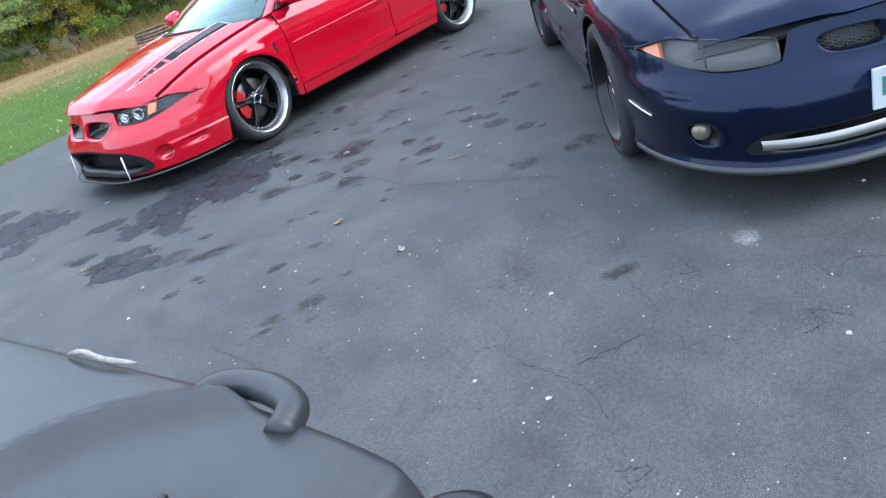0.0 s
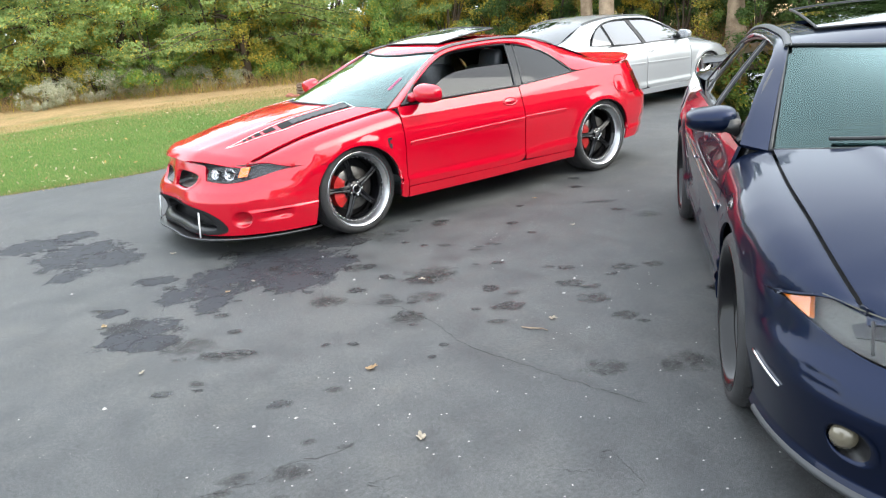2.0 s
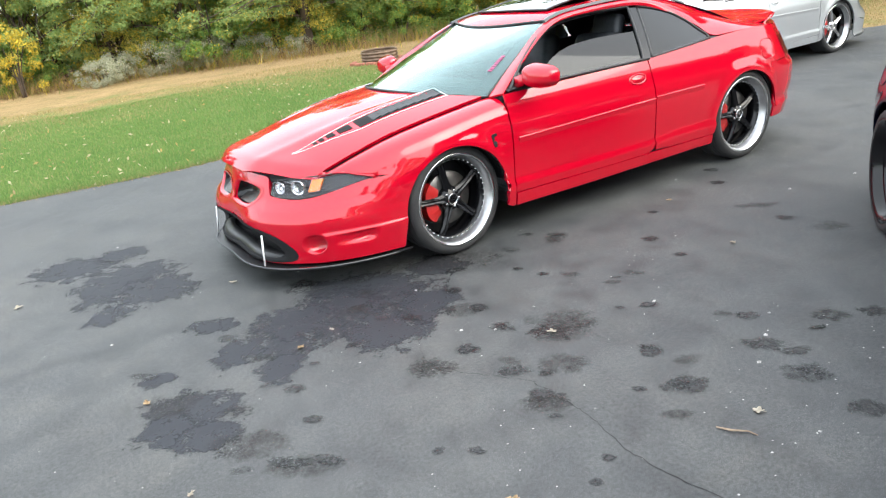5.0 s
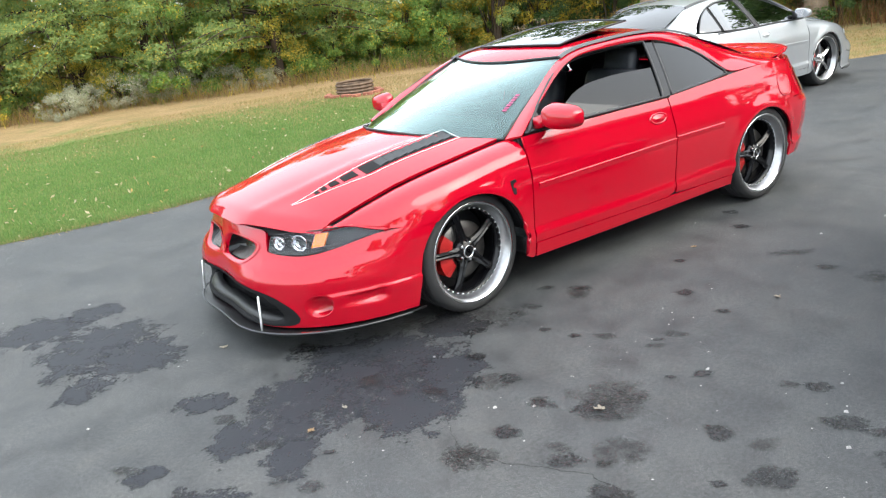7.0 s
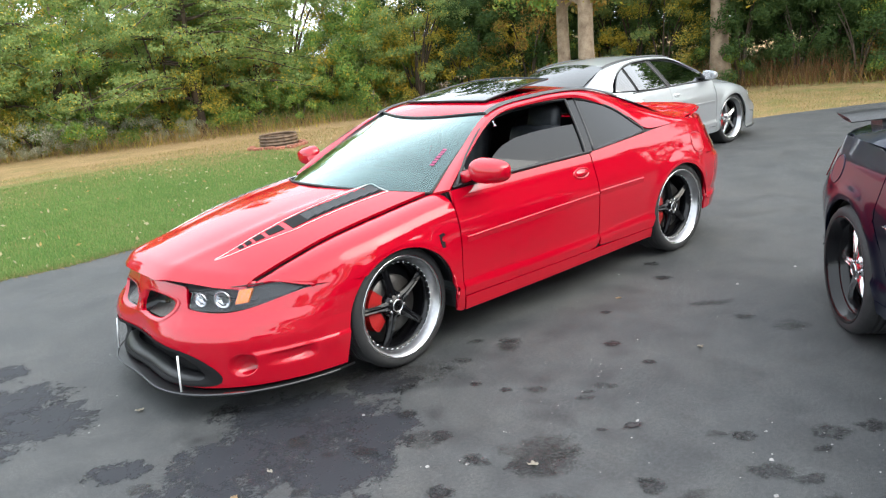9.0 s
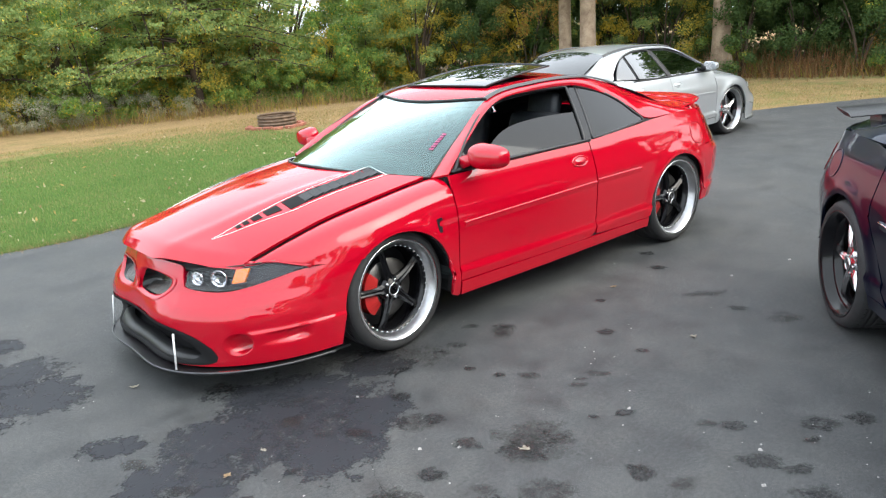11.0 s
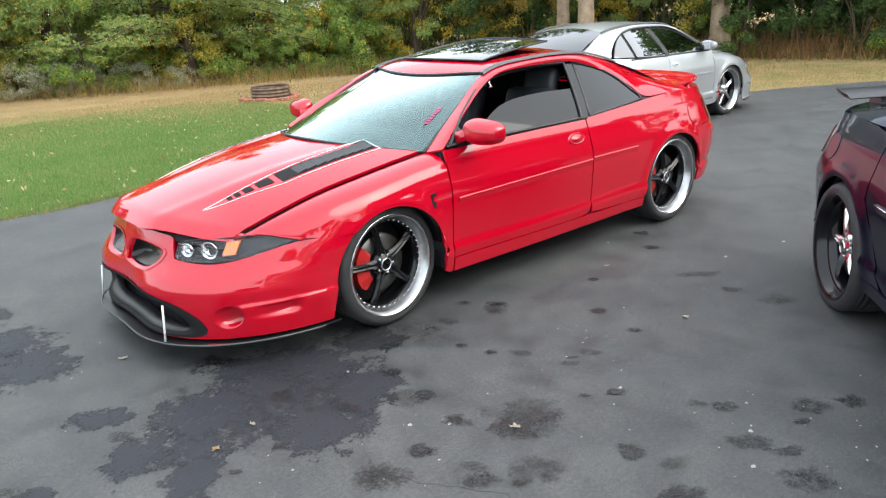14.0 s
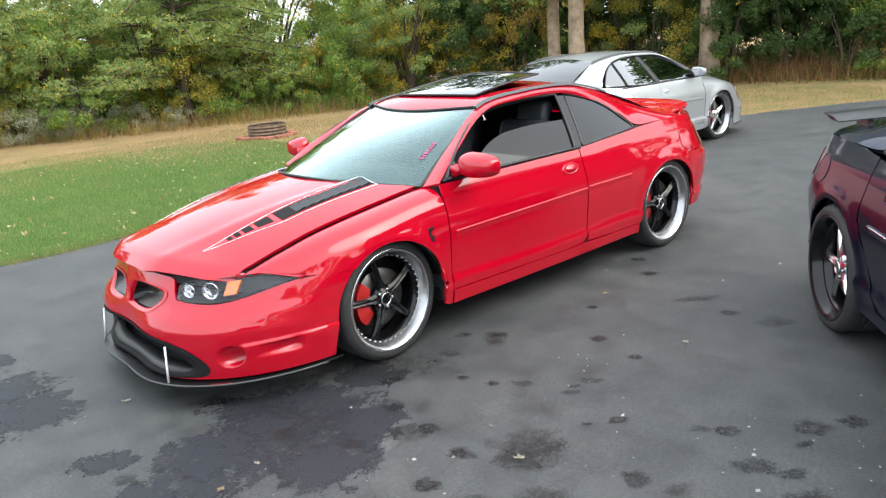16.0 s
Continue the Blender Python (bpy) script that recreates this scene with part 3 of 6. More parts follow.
    Sl = np.linspace(nose_s(0.445), nose_s(0.852), 41)
    for sg in (1, -1):
        G = np.array([[nose(sg * s, low_fn(s) + (top2_fn(s) - low_fn(s)) * k) + np.array((0.003, 0, 0)) for k in np.linspace(0, 1, 9)] for s in Sl])
        lamp = sheet("headlight", G, LENS, car, "clear headlight with amber signal", 0.004, (0.3, 0, 0.5))
        H = G - np.array((0.055, sg * 0.012, 0.0))
        H[0], H[-1] = G[0] - (0.008, 0, 0), G[-1] - (0.008, 0, 0)
        H[:, 0], H[:, -1] = G[:, 0] - (0.006, 0, 0.003), G[:, -1] - (0.006, 0, -0.003)
        sheet("lamp_housing", H, LAMPDARK if kit else LAMPREFL, lamp, "dark lamp housing" if kit else "fluted grey reflector", 0.004, (0.2, 0, 0.5))
        mid = lambda s, k=0.5: nose(sg * s, low_fn(s) + (top2_fn(s) - low_fn(s)) * k)
        for yy, r in ((0.485, 0.036), (0.585, 0.044)) if kit else ():
            c = mid(nose_s(yy)) - np.array((0.025, 0, 0))
            bowl = lathe("reflector_bowl", [(0.004, -0.03), (r * 0.5, -0.026), (r * 0.85, -0.008), (r, 0.012), (r * 0.93, 0.012), (r * 0.8, -0.004)], WHITELENS, lamp, "chrome reflector", 28)
            ang = 62 if yy < 0.5 else 52
            bowl.matrix_local = Matrix.Translation(c) @ Euler((0, 0, radians(-90 + sg * (90 - ang)))).to_matrix().to_4x4()
        if not kit:
            tube("lamp_divider", [mid(nose_s(0.665), k) - np.array((0.004, 0, 0)) for k in np.linspace(0.1, 0.88, 6)], 0.005, BLACK, lamp, "dark upright divider", 6)
        ya, yb = (0.648, 0.692) if kit else (0.79, 0.85)
        A = np.array([[mid(nose_s(y), k) - np.array((0.01, 0, 0)) for k in np.linspace(0.25 if kit else 0.12, 0.86, 5)] for y in np.linspace(ya, yb, 6)])
        sheet("signal_lens", A, AMBER, lamp, "amber signal lens", 0.02, (0.2, 0, 0.5))
    # ---- bonnet ----
    def hood_pt(u, t):
        yb_ = t * 0.725
        xr = -0.02 - 0.36 * (abs(t) ** 2.2)
        y1 = abs(t) * 0.665
        xf = float(hoodtip_fn(y1))
        x = xr + (xf - xr) * u
        y = t * float(he_fn(x)) if x < 0.77 else t * 0.665
        zc, ze = float(zc_fn(x)), float(ze_fn(min(x, 0.9)))
        z = ze + (zc - ze) * (1 - abs(t) ** 2.4)
        if u > 0.93:
            z -= 0.042 * ((u - 0.93) / 0.07) ** 2
        z += 0.012 * math.exp(-((abs(y) - 0.30 - 0.12 * (1 - u)) / 0.05) ** 2) * (1 - u * 0.5)
        return np.array((x, y, z + 0.014))
    HG = np.array([[hood_pt(u, t) for t in np.linspace(-1, 1, 61) * (0.988 if kit else 1.006)] for u in np.linspace(0, 1, 49)])
    hood = sheet("bonnet", HG, paint, car, "", 0.018, (0, 0, 0))
    if kit:
        # louvred vents and tapering boxes along each side of the bonnet
        for sg in (1, -1):
            def vp(x, k, lift=0.004, sg=sg):
                yi = 0.418
                yo = 0.55 - 0.03 * (x + 0.2)
                if x > 0.40:
                    yo = yi + (yo - yi) * max(0.05, 1 - (x - 0.40) / 0.44)
                y = yi + (yo - yi) * k
                tt = y / float(he_fn(x))
                zc, ze = float(zc_fn(x)), float(ze_fn(x))
                z = ze + (zc - ze) * (1 - tt ** 2.4)
                best = z + 0.012 * math.exp(-((y - 0.30 - 0.12 * (1 - (x + 0.3) / 1.25)) / 0.05) ** 2) * 0.75
                return np.array((x, sg * y, best + 0.014 + lift))
            vent = sheet("bonnet_vent", [[vp(x, k, 0.003) for k in np.linspace(0, 0.9, 7)] for x in np.linspace(-0.2, 0.4, 25)], MATTE, hood, "black louvred bonnet vent", 0.004, (0, 0, 0))
            for q in range(8):
                x0 = -0.185 + q * 0.062
                L_ = [[vp(x0 + 0.052 * a, k, 0.004 + 0.007 * (1 - a)) for k in np.linspace(0.12, 0.8, 6)] for a in np.linspace(0, 1, 4)]
                sheet("louvre", L_, BLACK, vent, "", 0.004, (0, 0, 0))
            for x0, x1 in ((0.435, 0.52), (0.545, 0.595), (0.615, 0.645), (0.66, 0.685)):
                sheet("bonnet_decal", [[vp(x, k, 0.003) for k in (0.05, 0.35, 0.7)] for x in np.linspace(x0, x1, 5)], MATTE, hood, "black tapering decal box", 0.003, (0, 0, 0))
            for k in (-0.1, 1.1):
                tube("decal_line", [vp(x, k, 0.002) for x in np.linspace(-0.22, 0.82, 30)], 0.0018, WHITEPAINT, hood, "thin pale outline", 4)
            tube("decal_line", [vp(-0.215, k, 0.002) for k in np.linspace(-0.1, 1.1, 6)], 0.0025, WHITEPAINT, hood, "thin pale outline", 4)
    if kit:
        # unreadable lettering as plain bars, and the wing badge
        for k in range(7):
            p, q = nose(0.47 + 0.012 * k, 0.16), nose(0.476 + 0.012 * k, 0.16)
            w = (0.47 + 0.012 * k) * math.pi / 2
            o = 0.03 * np.array((math.cos(w), math.sin(w) * 0.5, 0))
            mesh_part("bar", [(*(p + o)[:2], 0.1515), (*(q + o)[:2], 0.1515), (*(q + o * 1.7)[:2], 0.151), (*(p + o * 1.7)[:2], 0.151)], [[0, 1, 2, 3]], CALIPER, car, "small red bar on the splitter", False)
        for sg in (1, -1):
            shape = [(-0.27, 0.70), (-0.305, 0.705), (-0.315, 0.69), (-0.29, 0.685), (-0.285, 0.66), (-0.305, 0.655), (-0.3, 0.62), (-0.28, 0.625), (-0.272, 0.66)]
            V = [(a, sg * (side_y(a, b) + 0.003), b) for a, b in shape] + [(a, sg * (side_y(a, b) - 0.002), b) for a, b in shape]
            n = len(shape)
            F = [list(range(n))[::sg], list(range(n, 2 * n))[::-sg]] + [[k, (k + 1) % n, n + (k + 1) % n, n + k] for k in range(n)]
            mesh_part("wing_badge", V, F, BLACK, car, "small black wing badge", False)
    else:
        for sg in (1, -1):
            tube("bumper_strip", [nose(sg * s, 0.395 - 0.25 * (0.87 - s)) + np.array((0.002, sg * 0.003, 0)) for s in np.linspace(0.87, 0.74, 10)], 0.006, CHROME, car, "bright strip on the bumper's flank", 6)
    # engine bay floor, so that the shut lines stay dark
    BG = np.array([[hood_pt(u, t) * (0.97, 1.035, 1) - np.array((0.0, 0, 0.05)) for t in np.linspace(-1, 1, 21)] for u in np.linspace(0, 1, 13)])
    sheet("engine_bay", BG, INTERIOR, car, "", 0.02, (0, 0, 0))
    # ---- front wings ----
    low = arch_pts(0.0, 196, -6, 31)
    lowX = [(-0.425, 0.21), (-0.40, 0.208)] + [(x, z) for x, z in low if x < 0.405] 
    lowc = spline(lowX[:2] + low[:-8] + [(0.25, 0.600), (0.34, 0.606), (0.425, 0.613), (0.5, 0.622), (0.585, 0.642), (0.63, 0.656), (0.70, 0.664), (0.765, 0.66)], 64, False)
    topx = np.r_[np.linspace(-0.425, 0.60, 56), np.linspace(0.62, 0.77, 8)]
    G = []
    for (xl, zl), xt in zip(lowc, topx):
        row = []
        zt = float(ze_fn(xt))
        for v in np.linspace(0, 1, 15):
            x, z = xl + (xt - xl) * v ** 1.5, zl + (max(zt - 0.12, zl) - zl) * v
            row.append((x, wing_y(x, z), z))
        y0, z0 = row[-1][1], row[-1][2]
        ye = min(float(he_fn(xt)) + 0.012, y0)
        for v in np.linspace(0, 1, 11)[1:]:
            a = (1 - v) ** 2
            b = 2 * v * (1 - v)
            row.append((xt, a * y0 + b * (y0 - 0.02) + v * v * ye, a * z0 + b * (zt + 0.0) + v * v * zt))
        G.append(row)
    both("front_wing", np.array(G), paint, car)
    # cowl corner between wing, pillar and bonnet
    # ---- doors, sills, quarters ----
    splits = [(-0.432, -1.44), (-1.448, -2.2)] if sedan else [(-0.432, -1.69)]
    for k, (xf, xr) in enumerate(splits):
        rearmost = k == len(splits) - 1
        if sedan and rearmost:
            low = [(xf, 0.29), (-1.9, 0.28), (-2.1, 0.30), (-2.2, 0.42), (-2.28, 0.55), (-2.36, 0.66)]
            top = [(xf, 0.915), (-1.7, 0.92), (-1.95, 0.93), (-2.15, 0.94), (-2.3, 0.95), (-2.37, 0.955)]
            G = ruled(low, top, side_y, 33, 25)
        else:
            r = 0.07
            low = [(xf, 0.295), (xf + (xr - xf) * 0.5, 0.285), (xr + r + 0.05, 0.28), (xr + r, 0.282), (xr + 0.02, 0.30), (xr, 0.34)]
            top = [(xf - 0.005, 0.912), (xf + (xr - xf) * 0.5, 0.917), (xr + 0.1, 0.924), (xr + 0.03, 0.925), (xr + 0.005, 0.926), (xr - 0.005, 0.927)]
            G = ruled(low, top, side_y, 41, 33)
        ds = both("door", G, paint, car)
        both("door_trim", np.array(G) - np.array((0, 0.045, -0.005)), INTERIOR, car, "black inner door trim", 0.01)
        for d, sg in zip(ds, (1, -1)):
            hx = xr + (0.13 if not (sedan and rearmost) else 0.16)
            hz = 0.815
            if sedan and rearmost:
                hx = -2.08
            Y = lambda a, b: np.array((a, sg * side_y(a, b), b))
            ring = [(hx + 0.085 * math.cos(w), hz + 0.036 * math.sin(w)) for w in np.linspace(0, 2 * math.pi, 29)[:-1]]
            rows = []
            for sc, dep in ((1.0, 0.001), (0.93, 0.007), (0.82, 0.004), (0.7, 0.0015), (0.45, 0.014), (0.03, 0.018)):
                rows.append([Y(hx + (a - hx) * sc, hz + (b - hz) * sc) + np.array((0, sg * dep, 0)) for a, b in ring])
            n = len(ring)
            verts = [p for r_ in rows for p in r_]
            faces = [[i * n + q, i * n + (q + 1) % n, i * n + n + (q + 1) % n, i * n + n + q][::sg] for i in range(5) for q in range(n)]
            mesh_part("door_handle", verts, faces, paint, d, "body-coloured oval door handle")
            # rubbing strip
            x0, x1 = (xf - 0.045, xr + 0.0)
            if sedan and rearmost:
                x1 = -2.22
            rows = [[Y(x, 0.632 + 0.02 * (-0.43 - x) / 1.3 + dz) + np.array((0, sg * dy, 0)) for dz, dy in ((-0.026, 0.0), (-0.01, 0.004), (0.006, 0.009), (0.011, 0.008), (0.013, 0.0))] for x in np.linspace(x0, x1, 20)]
            sheet("rubbing_strip", rows, paint, d, "body-coloured rubbing strip", 0.004, (-1, 0, 0.5))
            if paint is BLUE:
                tube("chrome_line", [r_[2] + np.array((0, sg * 0.002, 0)) for r_ in rows], 0.0045, CHROME, d, "thin chrome line", 6)
    low = [(-0.436, 0.205), (-1.2, 0.2), (AXLE_R + 0.40, 0.205)]
    top = [(-0.436, 0.287), (-1.2, 0.279), (AXLE_R + 0.40, 0.272)]
    both("side_skirt", ruled(low, top, lambda x, z: side_y(x, z) + 0.004, 50, 7), paint, car)
    ra = arch_pts(AXLE_R, 8, 178, 27)
    xq = -2.2 if sedan else -1.70
    if sedan:
        low = [(-2.372, 0.665)] + [p for p in ra if p[0] < -2.41] + [(-3.067, 0.345)]
        top = [(-2.38, 0.958), (-2.6, 0.975), (-2.9, 0.983), (-3.0, 0.98), (-3.067, 0.976)]
        both("quarter_panel", ruled(low, top, side_y, 41, 25, False), paint, car)
        low = [(-2.115, 0.278), (-2.2, 0.277), (AXLE_R + 0.388, 0.277), ra[3], ra[5], ra[7]]
        top = [(-2.115, 0.282), (-2.2, 0.39), (-2.25, 0.5), (-2.30, 0.56), (-2.34, 0.62), (-2.375, 0.652)]
        both("sill_corner", ruled(low, top, side_y, 20, 9), paint, car)
    else:
        low = [(-1.70, 0.29), (-1.9, 0.281), (-2.15, 0.277), (AXLE_R + 0.388, 0.277)] + ra + [(-3.067, 0.345)]
        top = [(-1.705, 0.928), (-1.95, 0.94), (-2.2, 0.955), (-2.45, 0.972), (-2.7, 0.982), (-2.9, 0.983), (-3.0, 0.98), (-3.067, 0.976)]
        G = ruled(low, top, side_y, 64, 27, False)
        both("quarter_panel", G, paint, car)
        both("quarter_trim", np.array(G) - np.array((0, 0.05, -0.004)), INTERIOR, car, "black inner side trim", 0.01)
        rows = [[np.array((x, side_y(x, 0.66 + dz) + dy, 0.66 + dz)) for dz, dy in ((-0.026, 0.0), (-0.01, 0.004), (0.006, 0.009), (0.011, 0.008), (0.013, 0.0))] for x in np.linspace(-1.705, -2.2, 12)]
        both("rubbing_strip", rows, paint, car, "body-coloured rubbing strip", 0.004, (-1, 0, 0.5))
    # fuel flap on the left quarter
    cx, cz = AXLE_R - 0.27, 0.81
    if not sedan or True:
        for sg in ((1,) if not sedan else (-1,)):
            ring = rounded(cx, cz, 0.075, 0.075, 28, 3.2 if not sedan else 2.0)
            loop = [np.array((a, sg * (side_y(a, b) + 0.001), b)) for a, b in ring]
            tube("fuel_flap", loop + loop[:1], 0.0035, paint, car, "fuel filler flap", 6)
            verts = [np.array((a, sg * (side_y(a, b) + 0.003), b)) for a, b in [(cx + (p - cx) * 0.94, cz + (q - cz) * 0.94) for p, q in ring]] + [np.array((cx, sg * (side_y(cx, cz) + 0.004), cz))]
            mesh_part("fuel_door", verts, [[k, (k + 1) % 28, 28][::sg] for k in range(28)], paint, car)
    # ---- tail ----
    S = np.linspace(-0.903, 0.903, 91)
    P = np.array([[tail(s, z) for z in np.linspace(0.26, 0.70, 29)] for s in S])
    for i, s in enumerate(S):
        for j in range(29):
            z = P[i, j, 2]
            P[i, j] *= (1, 1 - 0.006 * math.exp(-((z - 0.40) / 0.006) ** 2), 1)
    sheet("rear_bumper", P, paint, car, "", 0.016, (-2.7, 0, 0.4))
    P = np.array([[tail(s, z) for z in np.linspace(0.705, 0.965, 12)] for s in np.linspace(-0.903, 0.903, 81)])
    sheet("rear_panel", P, paint, car, "", 0.016, (-2.7, 0, 0.4))
    for sg in (1, -1):
        P = np.array([[tail(sg * s, z) * (1, 1, 1) + np.array((-0.008, sg * 0.004, 0)) for z in np.linspace(0.72, 0.88, 8)] for s in np.linspace(0.36, 0.74, 16)])
        sheet("tail_light", P, REDLENS, car, "dark red tail light", 0.02, (-2.7, 0, 0.5))
    # ---- roof, pillars, glass ----
    xr_end = -2.36 if sedan else -2.27
    rail = spline([(-0.40, 0.745, 0.895), (-0.7, 0.665, 1.085), (-1.07, 0.565, 1.275), (-1.5, 0.555, 1.322), (-1.95, 0.55, 1.318), (xr_end, 0.54, 1.262), (-2.65, 0.56, 1.13), (-3.0, 0.62, 1.0)], 90)
    if sedan:
        out_c = [(-0.44, 0.852, 0.918), (-0.7, 0.76, 1.085), (-1.05, 0.635, 1.245), (-1.4, 0.605, 1.282), (-1.9, 0.60, 1.275), (-2.2, 0.64, 1.2), (-2.42, 0.72, 1.06), (-2.5, 0.775, 0.975), (-2.75, 0.815, 0.975), (-3.0, 0.81, 0.978)]
    else:
        out_c = [(-0.44, 0.852, 0.918), (-0.7, 0.76, 1.085), (-1.05, 0.635, 1.245), (-1.4, 0.605, 1.282), (-1.85, 0.60, 1.276), (-2.12, 0.645, 1.2), (-2.34, 0.72, 1.08), (-2.46, 0.79, 0.985), (-2.7, 0.815, 0.982), (-3.0, 0.81, 0.98)]
    outer = spline(out_c, 90)
    both("roof_pillar", np.array([[a + (b - a) * v + np.array((0, 0.02, 0.006)) * math.sin(math.pi * v) for v in np.linspace(0, 1, 9)] for a, b in zip(outer, rail)]), paint, car)
    both("pillar_trim", np.array([[a + (b - a) * v + np.array((0, 0.0, -0.022)) for v in np.linspace(0, 1, 5)] for a, b in zip(outer - np.array((0, 0.03, 0)), rail - np.array((0, 0.03, 0)))]), INTERIOR, car, "black pillar trim", 0.006)
    rz = interp([(p[0], p[2]) for p in rail[::4]])
    ry = interp([(p[0], p[1]) for p in rail[::4]])
    def roof_pt(x, t):
        return np.array((x, t * float(ry(x)), float(rz(x)) + 0.04 * (1 - t * t)))
    xs_f = lambda t: -0.93 - 0.14 * t * t
    xs_r = lambda t: xr_end + 0.05 * (1 - t * t)
    def roof_uv(u, t):
        return roof_pt(xs_f(t) + (xs_r(t) - xs_f(t)) * u, t)
    U, T = np.linspace(0, 1, 41), np.linspace(-1, 1, 41)
    keep = np.ones((40, 40), bool)
    vented = paint is not SILVER
    if vented:
        keep[6:24, 5:35] = False
    roof = sheet("roof", np.array([[roof_uv(u, t * 0.995) for t in T] for u in U]), paint, car, "", 0.02, (-1.5, 0, 0.5), keep)
    if vented:
        sheet("sunroof_tray", np.array([[roof_uv(u, t) - np.array((0, 0, 0.045)) for t in np.linspace(-0.76, 0.76, 13)] for u in np.linspace(0.14, 0.61, 9)]), INTERIOR, roof, "", 0.01, (-1.5, 0, 0.5))
    pr = [[roof_uv(u, t) + np.array((0, 0, 0.012 + (0.05 if kit else 0.05) * (u - 0.15) / 0.45)) for t in np.linspace(-0.74, 0.74, 21)] for u in np.linspace(0.15, 0.66, 17)]
    if vented:
        sheet("sunroof_panel", np.array(pr), SUNGLASS, car, "tilted dark sunroof glass", 0.006, (-1.5, 0, 0.5))
    pr = np.array(pr)
    loop = [*pr[0], *pr[1:, -1], *pr[-1, ::-1][1:], *pr[::-1, 0][1:]]
    if vented:
        tube("sunroof_seal", loop, 0.007, BLACK, car, "", 6)
    rows = np.array([p for p in rail if -2.42 < p[0] < -1.02])
    both("roof_moulding", np.array([[p + np.array((0, 0.018, 0.004)), p + np.array((0, 0.014, 0.016)), p + np.array((0, -0.012, 0.02)), p + np.array((0, -0.018, 0.01))] for p in rows]), trim, car, "grey roof ditch moulding", 0.008, (-1.5, 0, 0.8))
    # windscreen
    def ws(u, t, sh=0.0):
        xb, zb, yb_ = -0.03 - 0.37 * abs(t) ** 2.2, 0.965 - 0.068 * t * t, 0.735 * t
        q = roof_pt(xs_f(t), t)
        p = np.array((xb, yb_, zb)) * (1 - u) + q * u
        p += np.array((0.35, 0, 0.94)) * 0.028 * math.sin(math.pi * u) * (1 - 0.6 * t * t)
        return p + np.array((0, 0, -0.006 + sh))
    sheet("windscreen", np.array([[ws(u, t) for t in np.linspace(-0.985, 0.985, 41)] for u in np.linspace(0, 1, 25)]), DARKSCREEN if paint is BLUE else WINDSHIELD, car, "windscreen reflecting the bright sky", 0.005, (-1.2, 0, 0.6))
    loop = [ws(0, t, 0.004) for t in np.linspace(-1, 1, 31)] + [ws(u, 1, 0.004) for u in np.linspace(0, 1, 16)][1:] + [ws(1, t, 0.004) for t in np.linspace(1, -1, 31)][1:] + [ws(u, -1, 0.004) for u in np.linspace(1, 0, 16)][1:]
    edge = np.ones((24, 40), bool)
    edge[1:23, 2:38] = False
    sheet("screen_border", np.array([[ws(u, t, -0.009) for t in np.linspace(-0.985, 0.985, 41)] for u in np.linspace(0, 1, 25)]), MATTE, car, "black printed edge of the windscreen", 0.002, (-1.2, 0, 0.6), edge)
    tube("windscreen_seal", loop, 0.009, BLACK, car, "black screen surround", 6)
    if kit:
        for k in range(7):
            q = [ws(0.30 + 0.03 * k + a, 0.90 - b, 0.004) for a, b in ((0, 0), (0.02, 0), (0.02, 0.03), (0, 0.03))]
            mesh_part("bar", q, [[0, 1, 2, 3]], PINK, car, "small pink bar of a screen sticker", False)
    G = [[ws(0, t) + np.array((0.0 - 0.05 * k, 0, -0.045 + 0.015 * k)) for k in np.linspace(-1, 1, 4)] for t in np.linspace(-0.8, 0.8, 31)]
    sheet("cowl_panel", np.array(G), BLACK, car, "black cowl panel", 0.01, (-0.5, 0, 0.5))
    for t0, t1 in (((0.55, -0.15), (-0.1, -0.75)) if not kit else ()):
        arm = [ws(0.03 + 0.02 * k, t0 + (t1 - t0) * k, 0.02) for k in np.linspace(0, 1, 8)]
        wip = tube("wiper", arm, 0.008, BLACK, car, "black wiper arm", 6)
    # rear glass and boot lid
    def rg(u, t):
        q, b = roof_pt(xs_r(t), t), np.array((-2.98 - 0.06 * (1 - t * t), t * 0.63, 1.0))
        return q * (1 - u) + b * u + np.array((0, 0, 0.02 * math.sin(math.pi * u)))
    sheet("rear_window", np.array([[rg(u, t) for t in np.linspace(-0.98, 0.98, 21)] for u in np.linspace(0, 1, 13)]), SUNGLASS, car, "dark rear window", 0.005, (-1.8, 0, 0.5))
    def deck(u, t):
        x = -3.0 - 0.06 * (1 - t * t) + u * (-0.62 + 0.3 * abs(t) ** 3)
        e = 0.79 - 0.1 * u * u
        return np.array((x, t * e, 1.0 - 0.02 * u - 0.02 * t * t + 0.0))
    sheet("boot_lid", np.array([[deck(u, t) for t in np.linspace(-1, 1, 31)] for u in np.linspace(0, 1, 13)]), paint, car, "", 0.016, (-2.5, 0, 0.4))
    # boot spoiler
    if not sedan:
        rows = []
        for t in np.linspace(-0.97, 0.97, 41):
            y = t * 0.70
            fx = -3.14 - 0.06 * (1 - t * t) + 0.04 * abs(t) ** 3
            rx = fx - 0.36 + 0.16 * abs(t) ** 4
            h = 0.045 * (1 - 0.25 * abs(t) ** 6)
            rows.append([(fx, y, 0.985), (fx - 0.1, y, 0.998), (fx - 0.2, y * 1.01, 1.0 + h * 0.3), (rx + 0.02, y * 1.03, 1.0 + h), (rx, y * 1.03, 1.0 + h), (rx + 0.03, y * 1.02, 0.995 + h * 0.55), (rx + 0.12, y, 0.96)])
        sheet("boot_spoiler", np.array(rows), paint, car, "body-coloured ducktail spoiler", 0.01, (-3.2, 0, 0.9))
    else:
        rows = []
